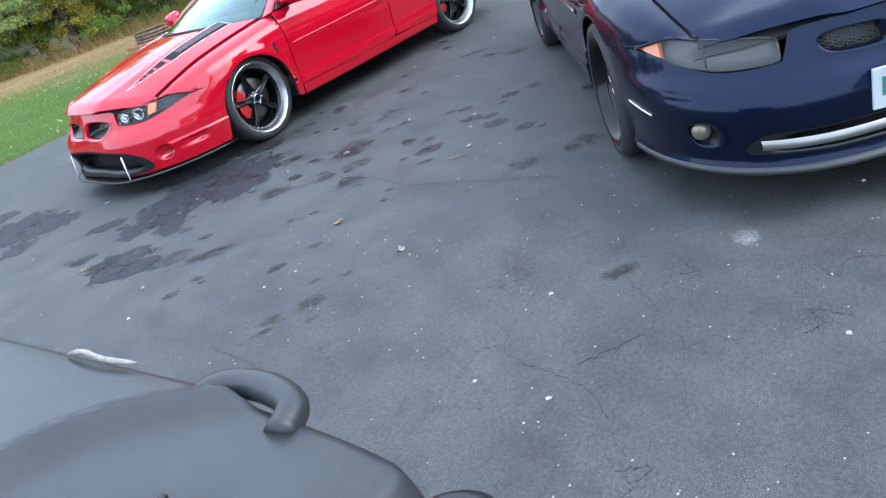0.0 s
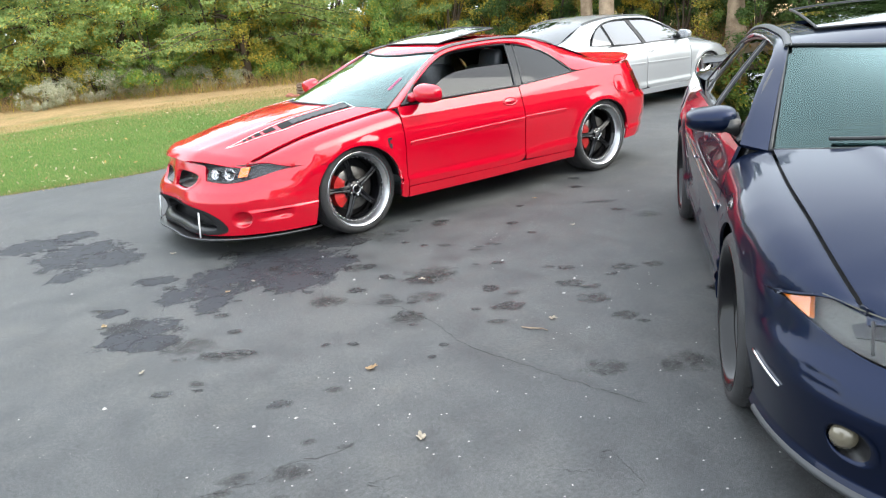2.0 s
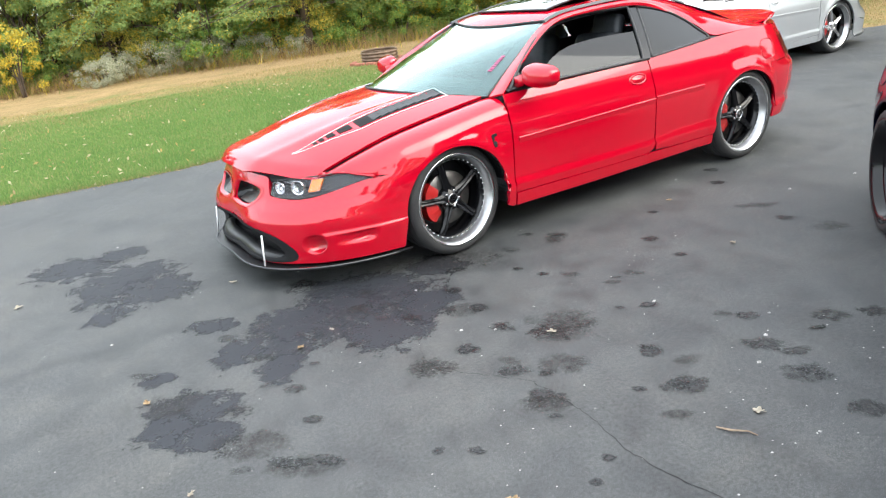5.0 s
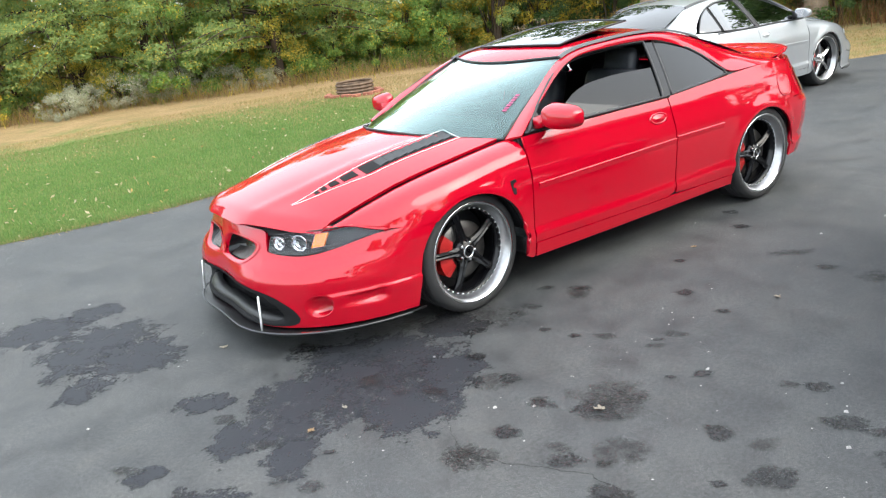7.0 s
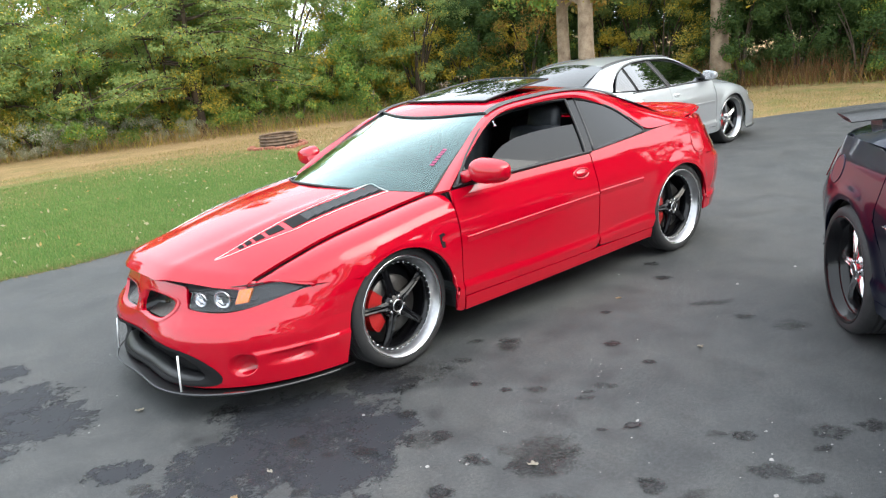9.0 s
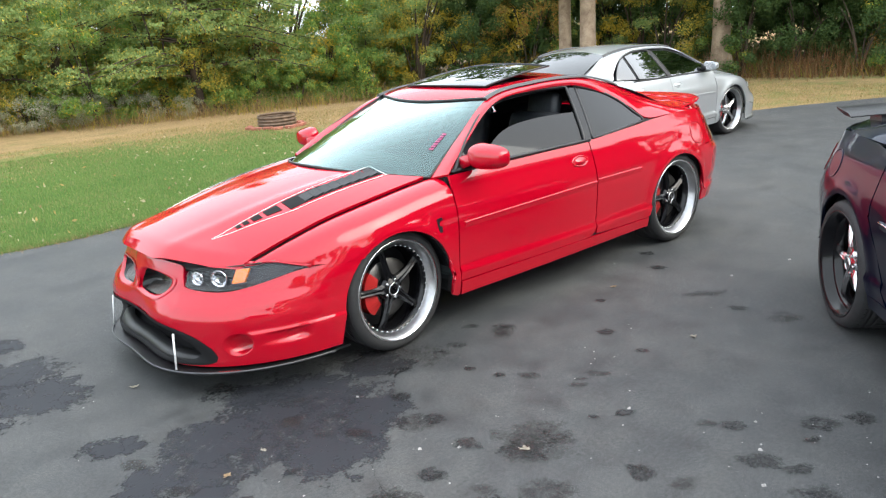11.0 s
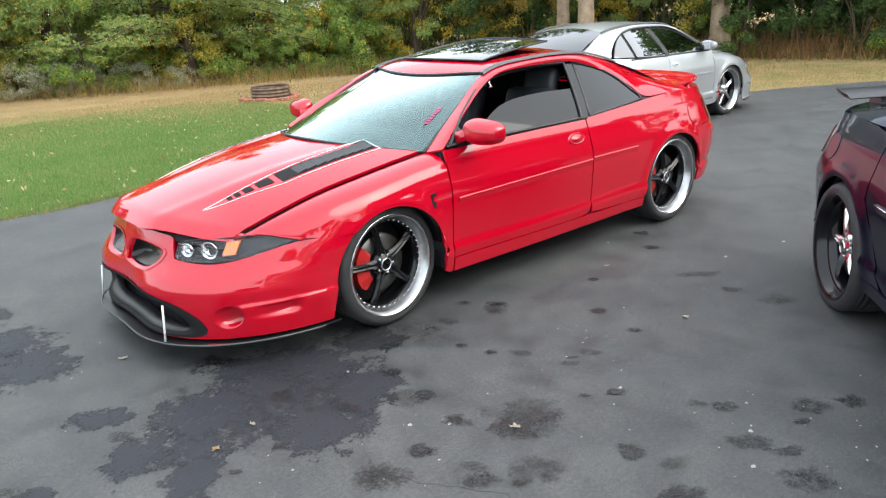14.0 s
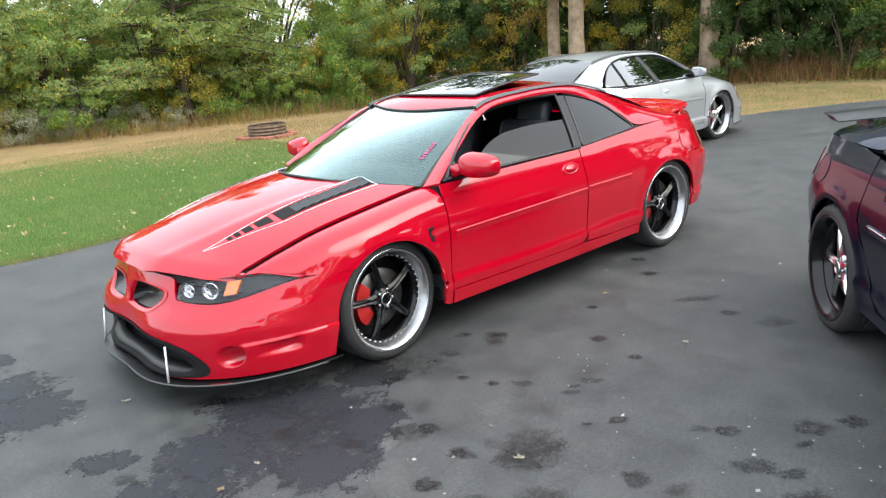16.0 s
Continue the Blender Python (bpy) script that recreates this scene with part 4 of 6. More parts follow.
        for t in np.linspace(-1, 1, 33):
            y = t * 0.74
            c = -3.38 + 0.03 * t * t
            z0 = 1.05 - 0.015 * t * t
            rows.append([(c + 0.11, y, z0 - 0.012), (c + 0.06, y, z0 + 0.004), (c - 0.05, y, z0 + 0.012), (c - 0.13, y, z0 + 0.018), (c - 0.13, y, z0 + 0.01), (c, y, z0 - 0.012), (c + 0.11, y, z0 - 0.018)])
        wing = sheet("rear_wing", np.array(rows), BLACK if paint is BLUE else paint, car, "dark rear wing on two struts", 0.006, (-3.38, 0, 1.04))
        for sg in (1, -1):
            v = [(-3.29, sg * 0.55, 0.96), (-3.48, sg * 0.55, 0.955), (-3.46, sg * 0.55, 1.04), (-3.32, sg * 0.55, 1.04)]
            v = v + [(a, b - sg * 0.03, c) for a, b, c in v]
            mesh_part("wing_strut", v, [[0, 1, 2, 3], [7, 6, 5, 4], [0, 4, 5, 1], [1, 5, 6, 2], [2, 6, 7, 3], [3, 7, 4, 0]], BLACK if paint is BLUE else paint, wing, smooth=False)
    # ---- side windows ----
    ins = lambda x, z: cabin_y(x, z) - 0.012
    top_all = [(-0.5, 0.935), (-0.6, 1.015), (-0.75, 1.11), (-0.9, 1.19), (-1.05, 1.243), (-1.2, 1.268), (-1.45, 1.278), (-1.8, 1.272)]
    tf = interp(top_all + [(-2.1, 1.21), (-2.25, 1.13), (-2.36, 1.03), (-2.42, 0.985)] if not sedan else top_all + [(-2.1, 1.225), (-2.25, 1.16), (-2.38, 1.06), (-2.46, 0.975)])
    def pane(nm, x0, x1, lean0, lean1, mat_, lab, drop=0.0, belt=0.93):
        G = []
        for u in np.linspace(0, 1, 31):
            xb, xt = x0 + (x1 - x0) * u, x0 + lean0 + (x1 + lean1 - x0 - lean0) * u
            zt = float(tf(xt)) - drop
            zb = belt + 0.012 * max(0, (-1.7 - xb)) / 0.7 * 3
            row = []
            for v in np.linspace(0, 1, 11):
                x, z = xb + (xt - xb) * v * (1 - drop / 0.345), zb + (max(zt, zb + 0.001) - zb) * v
                row.append((x, ins(x, z), z))
            G.append(row)
        both(nm, np.array(G), mat_, car, lab, 0.004, (-1.4, 0, 0.9))
        R = np.array(G)
        return R
    def frame_line(R, r=0.009, m=BLACK, nm="window_seal"):
        R = np.array(R)
        bead(nm, [*R[:, 0], *R[-1, 1:], *R[::-1, -1][1:], *R[0, ::-1][1:]], r, m, car, "black window seal")
    if sedan:
        side = PALEGLASS if paint is SILVER else SIDEGLASS
        frame_line(pane("front_window", -0.5, -1.40, 0.0, -0.10, side, "tinted side window"))
        frame_line(pane("rear_door_window", -1.47, -2.06, -0.10, -0.02, side, "tinted side window"))
        frame_line(pane("vent_window", -2.09, -2.44, -0.02, -0.02, side, "small tinted vent window"), 0.007)
        pil = [[(xb - 0.10 * v, ins(xb - 0.10 * v, 0.93 + 0.345 * v) + 0.004, 0.93 + 0.345 * v) for v in np.linspace(0, 1, 9)] for xb in np.linspace(-1.405, -1.465, 4)]
        both("centre_pillar", np.array(pil), BLACK, car, "black centre pillar", 0.02, (-1.4, 0, 0.9))
    else:
        R = pane("front_window", -0.66, -1.66, -0.06, -0.13, SIDEGLASS, "half-lowered tinted side window", 0.16)
        Rf = []
        for u in np.linspace(0, 1, 31):
            xb, xt = -0.5 + (-1.66 + 0.5) * u, -0.5 + (-1.79 + 0.5) * u
            Rf.append([(xb + (xt - xb) * v, ins(xb + (xt - xb) * v, 0.93 + (float(tf(xt)) - 0.93) * v) + 0.006, 0.93 + (float(tf(xt)) - 0.93) * v) for v in np.linspace(0, 1, 11)])
        frame_line(Rf, 0.011)
        frame_line(pane("quarter_window", -1.75, -2.41, -0.13, 0.0, SIDEGLASS, "tinted quarter window"), 0.010)
        pil = [[(xb - 0.13 * v, ins(xb - 0.13 * v, 0.93 + 0.345 * v) + 0.004, 0.93 + 0.345 * v) for v in np.linspace(0, 1, 9)] for xb in np.linspace(-1.665, -1.745, 4)]
        both("centre_pillar", np.array(pil), GLOSSBLACK, car, "gloss black centre pillar", 0.02, (-1.4, 0, 0.9))
    # belt moulding
    bead("belt_moulding", [(x, side_y(x, 0.922) - 0.004, 0.926 + 0.01 * max(0, -1.7 - x)) for x in np.linspace(-0.47, -1.72 if not sedan else -2.2, 30)], 0.009, BLACK, car, "black belt moulding")
    # ---- mirrors ----
    for sg in (1, -1):
        bm = bmesh.new()
        bmesh.ops.create_uvsphere(bm, u_segments=28, v_segments=16, radius=1)
        for v in bm.verts:
            x, y, z = v.co
            x = math.copysign(abs(x) ** 0.62, x)
            y = math.copysign(abs(y) ** 0.72, y)
            px = -0.64 + 0.09 * x * (1 if x > 0 else 0.35)
            wide = 0.13 if kit else 0.11
            py = (0.985 if kit else 0.95) + wide * y
            pz = 0.998 + (0.074 if kit else 0.06) * math.copysign(abs(z) ** 0.6, z) * (1 - 0.16 * y) * (1 - 0.22 * max(0, x))
            v.co = (px - 0.03 * (y > 0) * y, sg * py, pz)
        mir = part("door_mirror", bm, paint if not (sedan and paint is SILVER) else paint, car, "body-coloured door mirror", True)
        part("mirror_glass", box_bm(0.004, 0.17, 0.095, (-0.676, sg * (0.985 if kit else 0.95), 1.0), 0.001), CHROME, mir, "mirror glass")
        v = [(-0.54, sg * 0.84, 0.925), (-0.70, sg * 0.845, 0.925), (-0.67, sg * 0.92, 0.965), (-0.57, sg * 0.92, 0.965), (-0.55, sg * 0.835, 1.0), (-0.68, sg * 0.83, 1.02), (-0.67, sg * 0.92, 1.01), (-0.57, sg * 0.92, 1.01)]
        mesh_part("mirror_foot", v, [[0, 1, 2, 3], [7, 6, 5, 4], [0, 3, 7, 4], [1, 5, 6, 2], [3, 2, 6, 7], [0, 4, 5, 1]], paint if kit else BLACK, mir)
        v = [(-0.47, sg * 0.852, 0.93), (-0.62, sg * 0.85, 0.93), (-0.62, sg * 0.79, 1.02)]
        v += [(a, b - sg * 0.015, c) for a, b, c in v]
        mesh_part("mirror_sail", v, [[0, 1, 2], [5, 4, 3], [0, 3, 4, 1], [1, 4, 5, 2], [2, 5, 3, 0]], BLACK, mir, smooth=False)
    # ---- wheels and their wells ----
    for x in (0.0, AXLE_R):
        for sg in (1, -1):
            w = copy_thing(wheel, Matrix.Translation((x, sg * (0.80 if kit and x == 0 else 0.82 if kit or paint is SILVER else 0.85), 0.346 - lift)) @ Matrix.Rotation(radians(4.0 if kit and x == 0 else 0.0), 4, "Z") @ (Matrix.Identity(4) if sg > 0 else Matrix.Rotation(math.pi, 4, "Z")))
            w.parent = car
            if kit and sg > 0 or not kit and sg < 0:
                caliper(car, x, sg * 0.79, 0.346 - lift, sg, CALIPER, 1 if kit else -1)
            # inner arch liner
            rows = [[(x + 0.376 * math.cos(a), sg * y, 0.33 + 0.366 * math.sin(a)) for y in (0.55, 0.75, 0.88)] for a in np.linspace(radians(22), radians(170), 25)]
            sheet("arch_liner", np.array(rows), BLACK, car, "", 0.006, (x, 0, 0.33))
            sheet("arch_back", np.array([[(x + r * math.cos(a), sg * 0.55, 0.33 + r * 0.95 * math.sin(a)) for r in (0.02, 0.2, 0.405)] for a in np.linspace(radians(-15), radians(195), 25)]), BLACK, car, "", 0.006, (x, 0, 0.33))
    # ---- underbody and cabin ----
    bm = box_bm(1.85, 1.66, 0.12, (-1.35, 0, 0.25), 0.03)
    box_bm(0.75, 1.1, 0.3, (0.2, 0, 0.33), 0.05, None, bm)
    box_bm(1.3, 1.1, 0.4, (-2.9, 0, 0.45), 0.08, None, bm)
    part("floor_pan", bm, INTERIOR, car, "black underbody")
    part("dashboard", box_bm(0.42, 1.34, 0.26, (-0.68, 0, 0.77), 0.07), INTERIOR, car, "", True)
    for sg in (1, -1):
        seat = part("front_seat", box_bm(0.5, 0.5, 0.18, (-1.35, sg * 0.38, 0.50), 0.06), LEATHER, car, "dark leather front seat", True)
        part("seat_back", box_bm(0.16, 0.48, 0.62, (-1.66, sg * 0.38, 0.80), 0.06, Matrix.Rotation(radians(-16), 4, "Y")), LEATHER, seat, "", True)
        part("head_restraint", box_bm(0.1, 0.28, 0.19, (-1.80, sg * 0.38, 1.14), 0.045, Matrix.Rotation(radians(-12), 4, "Y")), LEATHER, seat, "", True)
        part("door_card", box_bm(1.2, 0.05, 0.55, (-1.05, sg * 0.8, 0.62), 0.02), INTERIOR, car)
    bs = part("rear_bench", box_bm(0.5, 1.25, 0.2, (-2.2, 0, 0.55), 0.06), LEATHER, car, "dark rear bench", True)
    part("bench_back", box_bm(0.16, 1.25, 0.55, (-2.5, 0, 0.78), 0.06, Matrix.Rotation(radians(-22), 4, "Y")), LEATHER, bs, "", True)
    part("parcel_shelf", box_bm(0.5, 1.2, 0.03, (-2.75, 0, 0.965), 0.01), INTERIOR, car)
    sheet("headliner", np.array([[roof_uv(u, t) - np.array((0, 0, 0.05)) for t in np.linspace(-1.02, 1.02, 13)] for u in np.linspace(0.0, 1, 9)]), INTERIOR, car, "dark headliner", 0.006)
    wheel_ring = [(-0.82 + 0.07 * math.sin(a), 0.38 + 0.185 * math.cos(a), 0.86 + 0.17 * math.sin(a)) for a in np.linspace(0, 2 * math.pi, 33)]
    sw = tube("steering_wheel", wheel_ring, 0.015, INTERIOR, car, "black steering wheel")
    for a in (0.2, math.pi - 0.2, -math.pi / 2):
        tube("steering_spoke", [(-0.8, 0.38, 0.86), (-0.82 + 0.07 * math.sin(a), 0.38 + 0.18 * math.cos(a), 0.86 + 0.165 * math.sin(a))], 0.018, INTERIOR, sw, "", 6)
    part("rear_view_mirror", box_bm(0.03, 0.22, 0.06, (-0.98, 0, 1.22), 0.015), BLACK, car)
    return car


def nose_s_x(x, z):
    """The s of nose() at which its skin stands at x."""
    lo, hi = 0.3, 0.999
    for _ in range(24):
        m = (lo + hi) / 2
        if nose(m, z)[0] > x:
            lo = m
        else:
            hi = m
    return lo


wheel_red = wheel_proto("red")
wheel_dark = wheel_proto("dark")
wheel_silver = wheel_proto("silver")
red_car = build_car("coupe", "glossy red two-door coupe with deep-dish wheels on the asphalt", RED, False, wheel_red, True)
blue_car = build_car("sedan", "dark navy four-door sedan with tilted sunroof, parked on the drive", BLUE, True, wheel_dark, False, 0.04)
silver_car = build_car("sedan", "silver four-door sedan parked by the trees at the drive's edge", SILVER, True, wheel_silver, False)
for proto in (wheel_red, wheel_dark, wheel_silver):
    for o in (*proto.children_recursive, proto):
        bpy.data.objects.remove(o)
BLUE_AT, BLUE_TURN, BLUE_SIZE = (-0.33, 4.93), 40.3, 1.0
blue_car.matrix_world = pose(*BLUE_AT, 0.04, 0, 0, BLUE_TURN) @ Matrix.Scale(BLUE_SIZE, 4)
SILVER_AT, SILVER_TURN = (-7.75, -2.33), 179.2
silver_car.matrix_world = pose(*SILVER_AT, 0, 0, 0, SILVER_TURN)

# ---- ground, drive, lawn ----
def ground_mat(name, kind):
    m = bpy.data.materials.new(name)
    m.use_nodes = True
    n, l = m.node_tree.nodes, m.node_tree.links
    b = n["Principled BSDF"]
    tc = n.new("ShaderNodeTexCoord")

    def tex(scale, detail=6, rough=0.6, k="ShaderNodeTexNoise"):
        t = n.new(k)
        t.inputs["Scale"].default_value = scale
        if "Detail" in t.inputs:
            t.inputs["Detail"].default_value, t.inputs["Roughness"].default_value = detail, rough
        l.new(tc.outputs["Object"], t.inputs["Vector"])
        return t

    def ramp(src, *stops):
        r = n.new("ShaderNodeValToRGB")
        e = r.color_ramp.elements
        while len(e) < len(stops):
            e.new(0.5)
        for q, (pos, c) in zip(e, stops):
            q.position, q.color = pos, (*c, 1) if len(c) == 3 else c
        l.new(src, r.inputs[0])
        return r.outputs[0]

    def mix(a, b2, fac, mode="MIX"):
        x = n.new("ShaderNodeMix")
        x.data_type, x.blend_type = "RGBA", mode
        for sock, val in ((x.inputs[0], fac), (x.inputs[6], a), (x.inputs[7], b2)):
            if isinstance(val, (int, float)):
                sock.default_value = val
            elif isinstance(val, tuple):
                sock.default_value = (*val, 1)
            else:
                l.new(val, sock)
        return x.outputs[2]
    if kind == "asphalt":
        big, mid, fine, grit = tex(0.5, 6), tex(4.5, 8, 0.72), tex(62, 6, 0.85), tex(240, 3, 0.9)
        c = ramp(big.outputs[0], (0.35, (0.038, 0.041, 0.043)), (0.5, (0.047, 0.049, 0.05)), (0.66, (0.058, 0.058, 0.057)))
        c = mix(c, ramp(mid.outputs[0], (0.33, (0.5, 0.5, 0.52)), (0.5, (1.0, 1.0, 1.0)), (0.68, (1.3, 1.28, 1.25))), 1.0, "MULTIPLY")
        c = mix(c, ramp(fine.outputs[0], (0.34, (0.42, 0.42, 0.43)), (0.52, (1.0, 1.0, 1.0)), (0.68, (1.65, 1.64, 1.6))), 1.0, "MULTIPLY")
        # brown dust that has settled in patches
        patch = tex(1.7, 9, 0.72)
        c = mix(c, ramp(patch.outputs[0], (0.38, (0.8, 0.82, 0.86)), (0.52, (1.0, 1.0, 1.0)), (0.66, (1.22, 1.17, 1.1))), 0.7, "MULTIPLY")
        vor = tex(170, k="ShaderNodeTexVoronoi")
        # bare pale aggregate where the binder has worn off
        worn = ramp(tex(2.3, 7, 0.7).outputs[0], (0.4, (0.12, 0.12, 0.12)), (0.6, (1.0, 1.0, 1.0)))
        c = mix(c, (0.26, 0.26, 0.255), mix(ramp(grit.outputs[0], (0.54, (0, 0, 0)), (0.66, (0.85, 0.85, 0.85))), worn, 1.0, "MULTIPLY"))
        l.new(c, b.inputs["Base Color"])
        l.new(ramp(mid.outputs[0], (0.3, (0.55, 0.55, 0.55)), (0.7, (0.82, 0.82, 0.82))), b.inputs["Roughness"])
        add = n.new("ShaderNodeMath")
        add.operation = "ADD"
        l.new(vor.outputs[0], add.inputs[0])
        l.new(fine.outputs[0], add.inputs[1])
        bp = n.new("ShaderNodeBump")
        bp.inputs["Strength"].default_value, bp.inputs["Distance"].default_value = 0.35, 0.003
        l.new(add.outputs[0], bp.inputs["Height"])
        l.new(bp.outputs[0], b.inputs["Normal"])
    else:
        big, mid, fine = tex(0.35, 5), tex(1.1, 8, 0.68), tex(60, 4)
        sep, mp, add = n.new("ShaderNodeSeparateXYZ"), n.new("ShaderNodeMapRange"), n.new("ShaderNodeMath")
        l.new(tc.outputs["Object"], sep.inputs[0])
        # the turf dries out away from the drive
        mp.inputs[1].default_value, mp.inputs[2].default_value, mp.inputs[3].default_value, mp.inputs[4].default_value = -8.0, -14.0, 0.0, 0.42
        l.new(sep.outputs[1], mp.inputs[0])
        add.operation = "ADD"
        l.new(mp.outputs[0], add.inputs[0])
        l.new(mid.outputs[0], add.inputs[1])
        add2, mp2 = n.new("ShaderNodeMath"), n.new("ShaderNodeMapRange")
        mp2.inputs[1].default_value, mp2.inputs[2].default_value, mp2.inputs[3].default_value, mp2.inputs[4].default_value = -2.0, -8.0, 0.0, 0.33
        l.new(sep.outputs[0], mp2.inputs[0])
        add2.operation = "ADD"
        l.new(add.outputs[0], add2.inputs[0])
        l.new(mp2.outputs[0], add2.inputs[1])
        c = ramp(add2.outputs[0], (0.38, (0.075, 0.15, 0.036)), (0.5, (0.105, 0.18, 0.048)), (0.6, (0.14, 0.195, 0.062)), (0.72, (0.18, 0.185, 0.07)), (0.86, (0.27, 0.2, 0.1)), (1.05, (0.33, 0.235, 0.125)))
        c = mix(c, ramp(fine.outputs[0], (0.35, (0.55, 0.55, 0.5)), (0.65, (1.35, 1.3, 1.25))), 1.0, "MULTIPLY")
        l.new(c, b.inputs["Base Color"])
        b.inputs["Roughness"].default_value = 0.95
        b.inputs["Specular IOR Level"].default_value = 0.1
        bp = n.new("ShaderNodeBump")
        bp.inputs["Strength"].default_value, bp.inputs["Distance"].default_value = 0.8, 0.03
        l.new(fine.outputs[0], bp.inputs["Height"])
        l.new(bp.outputs[0], b.inputs["Normal"])
    return m


ASPHALT, TURF = ground_mat("asphalt", "asphalt"), ground_mat("turf", "turf")
# edge of the drive towards the lawn, x falling
EDGE = spline([(10.5, -5.05), (9, -4.8), (4.5, -4.15), (2.2, -3.92), (0.8, -3.7), (0, -3.75), (-3, -4.0), (-6.5, -3.8), (-8.6, -3.1), (-10.2, -2.4), (-12.6, -1.0), (-16, 2.0), (-19, 7), (-20, 16)], 260)
edge_y = interp([(p[0], p[1]) for p in EDGE[:230:3]])


def build_ground():
    bm = bmesh.new()
    R = [0, 6, 12, 20, 35, 70, 150, 400, 1200, 3000]
    n = 48
    rings = []
    for r in R:
        if r == 0:
            rings.append([bm.verts.new((-3, -6, -0.03))])
        else:
            rings.append([bm.verts.new((-3 + r * math.cos(2 * math.pi * k / n), -6 + r * math.sin(2 * math.pi * k / n), -0.03)) for k in range(n)])
    for k in range(n):
        bm.faces.new([rings[0][0], rings[1][k], rings[1][(k + 1) % n]])
        for a, b in zip(rings[1:], rings[2:]):
            bm.faces.new([a[k], b[k], b[(k + 1) % n], a[(k + 1) % n]])
    g = part("ground", bm, TURF)
    tagged(g, "mown lawn, green by the drive and dried tan beyond", "ground", "", "structure")
    rng = np.random.RandomState(3)
    bm = bmesh.new()
    top, bot, far = [], [], []
    for x, y in EDGE:
        w = 0.035 * noise.noise((x * 1.7, y * 1.7, 0)) + 0.02 * noise.noise((x * 7, y * 7, 3))
        top.append(bm.verts.new((x, y + w, 0)))
        bot.append(bm.verts.new((x, y + w - 0.015, -0.06)))
        far.append(bm.verts.new((x if x > -19 else -18, 20, 0)))
    for i in range(len(EDGE) - 1):
        bm.faces.new([top[i], top[i + 1], bot[i + 1], bot[i]])
        bm.faces.new([top[i], far[i], far[i + 1], top[i + 1]])
    d = part("driveway", bm, ASPHALT)
    for p in d.data.polygons:
        if p.normal.z < -0.5:
            p.flip()
    tagged(d, "worn grey asphalt driveway with oil stains and cracks", "driveway", "", "structure")
    return g, d


ground, driveway = build_ground()


# ---- foliage ----
def leaf_mat(name, cols, rough=0.6):
    m = bpy.data.materials.new(name)
    m.use_nodes = True
    n, l = m.node_tree.nodes, m.node_tree.links
    b = n["Principled BSDF"]
    g, r = n.new("ShaderNodeNewGeometry"), n.new("ShaderNodeValToRGB")
    e = r.color_ramp.elements
    while len(e) < len(cols):
        e.new(0.5)
    for k, c in enumerate(cols):
        e[k].position, e[k].color = k / (len(cols) - 1), (*(v * 1.15 for v in c), 1)
    l.new(g.outputs["Random Per Island"], r.inputs[0])
    l.new(r.outputs[0], b.inputs["Base Color"])
    b.inputs["Roughness"].default_value = rough
    b.inputs["Specular IOR Level"].default_value = 0.25
    tl, mx = n.new("ShaderNodeBsdfTranslucent"), n.new("ShaderNodeMixShader")
    l.new(r.outputs[0], tl.inputs[0])
    mx.inputs[0].default_value = 0.5
    l.new(b.outputs[0], mx.inputs[1])
    l.new(tl.outputs[0], mx.inputs[2])
    l.new(mx.outputs[0], n["Material Output"].inputs[0])
    return m


GREEN = leaf_mat("leaf_green", [(0.102, 0.179, 0.039), (0.158, 0.263, 0.058), (0.203, 0.315, 0.078), (0.13, 0.22, 0.05), (0.292, 0.357, 0.078), (0.16, 0.26, 0.06), (0.18, 0.29, 0.07), (0.62, 0.45, 0.05)])
GREYGREEN = leaf_mat("leaf_greygreen", [(0.13, 0.200, 0.065), (0.18, 0.26, 0.085), (0.24, 0.32, 0.11), (0.19, 0.27, 0.085), (0.3, 0.34, 0.12), (0.2, 0.28, 0.09), (0.22, 0.3, 0.1), (0.6, 0.43, 0.06)])
OLIVE = leaf_mat("leaf_olive", [(0.126, 0.156, 0.036), (0.198, 0.234, 0.054), (0.360, 0.312, 0.064), (0.600, 0.429, 0.054), (0.180, 0.234, 0.054)])
RUST = leaf_mat("leaf_rust", [(0.180, 0.176, 0.046), (0.288, 0.234, 0.054), (0.396, 0.195, 0.054), (0.216, 0.215, 0.054), (0.540, 0.332, 0.072)])
PALEWEED = leaf_mat("leaf_paleweed", [(0.26, 0.3, 0.19), (0.34, 0.36, 0.24), (0.45, 0.43, 0.33), (0.3, 0.31, 0.2), (0.55, 0.53, 0.45)])
YELLOW = leaf_mat("leaf_yellow", [(0.25, 0.26, 0.06), (0.45, 0.36, 0.05), (0.66, 0.46, 0.05), (0.3, 0.3, 0.07), (0.7, 0.52, 0.07)])
# green darkened in the colour itself, stands in for shade inside the wood
SHADEGREEN = leaf_mat("leaf_shade", [(0.039, 0.078, 0.024), (0.069, 0.118, 0.035), (0.098, 0.147, 0.039)])
DRY = leaf_mat("dry_stalk", [(0.3, 0.2, 0.1), (0.4, 0.28, 0.14), (0.24, 0.15, 0.07), (0.45, 0.34, 0.18)], 0.9)
RUSSET = leaf_mat("russet_stalk", [(0.2, 0.1, 0.045), (0.28, 0.14, 0.06), (0.14, 0.075, 0.035), (0.33, 0.19, 0.085)], 0.9)
BLADE = leaf_mat("grass_blade", [(0.1, 0.175, 0.05), (0.12, 0.2, 0.055), (0.15, 0.23, 0.065), (0.24, 0.235, 0.1)], 0.8)
BLADEDRY = leaf_mat("grass_blade_dry", [(0.3, 0.22, 0.11), (0.4, 0.29, 0.15), (0.2, 0.2, 0.07), (0.34, 0.25, 0.12)], 0.9)
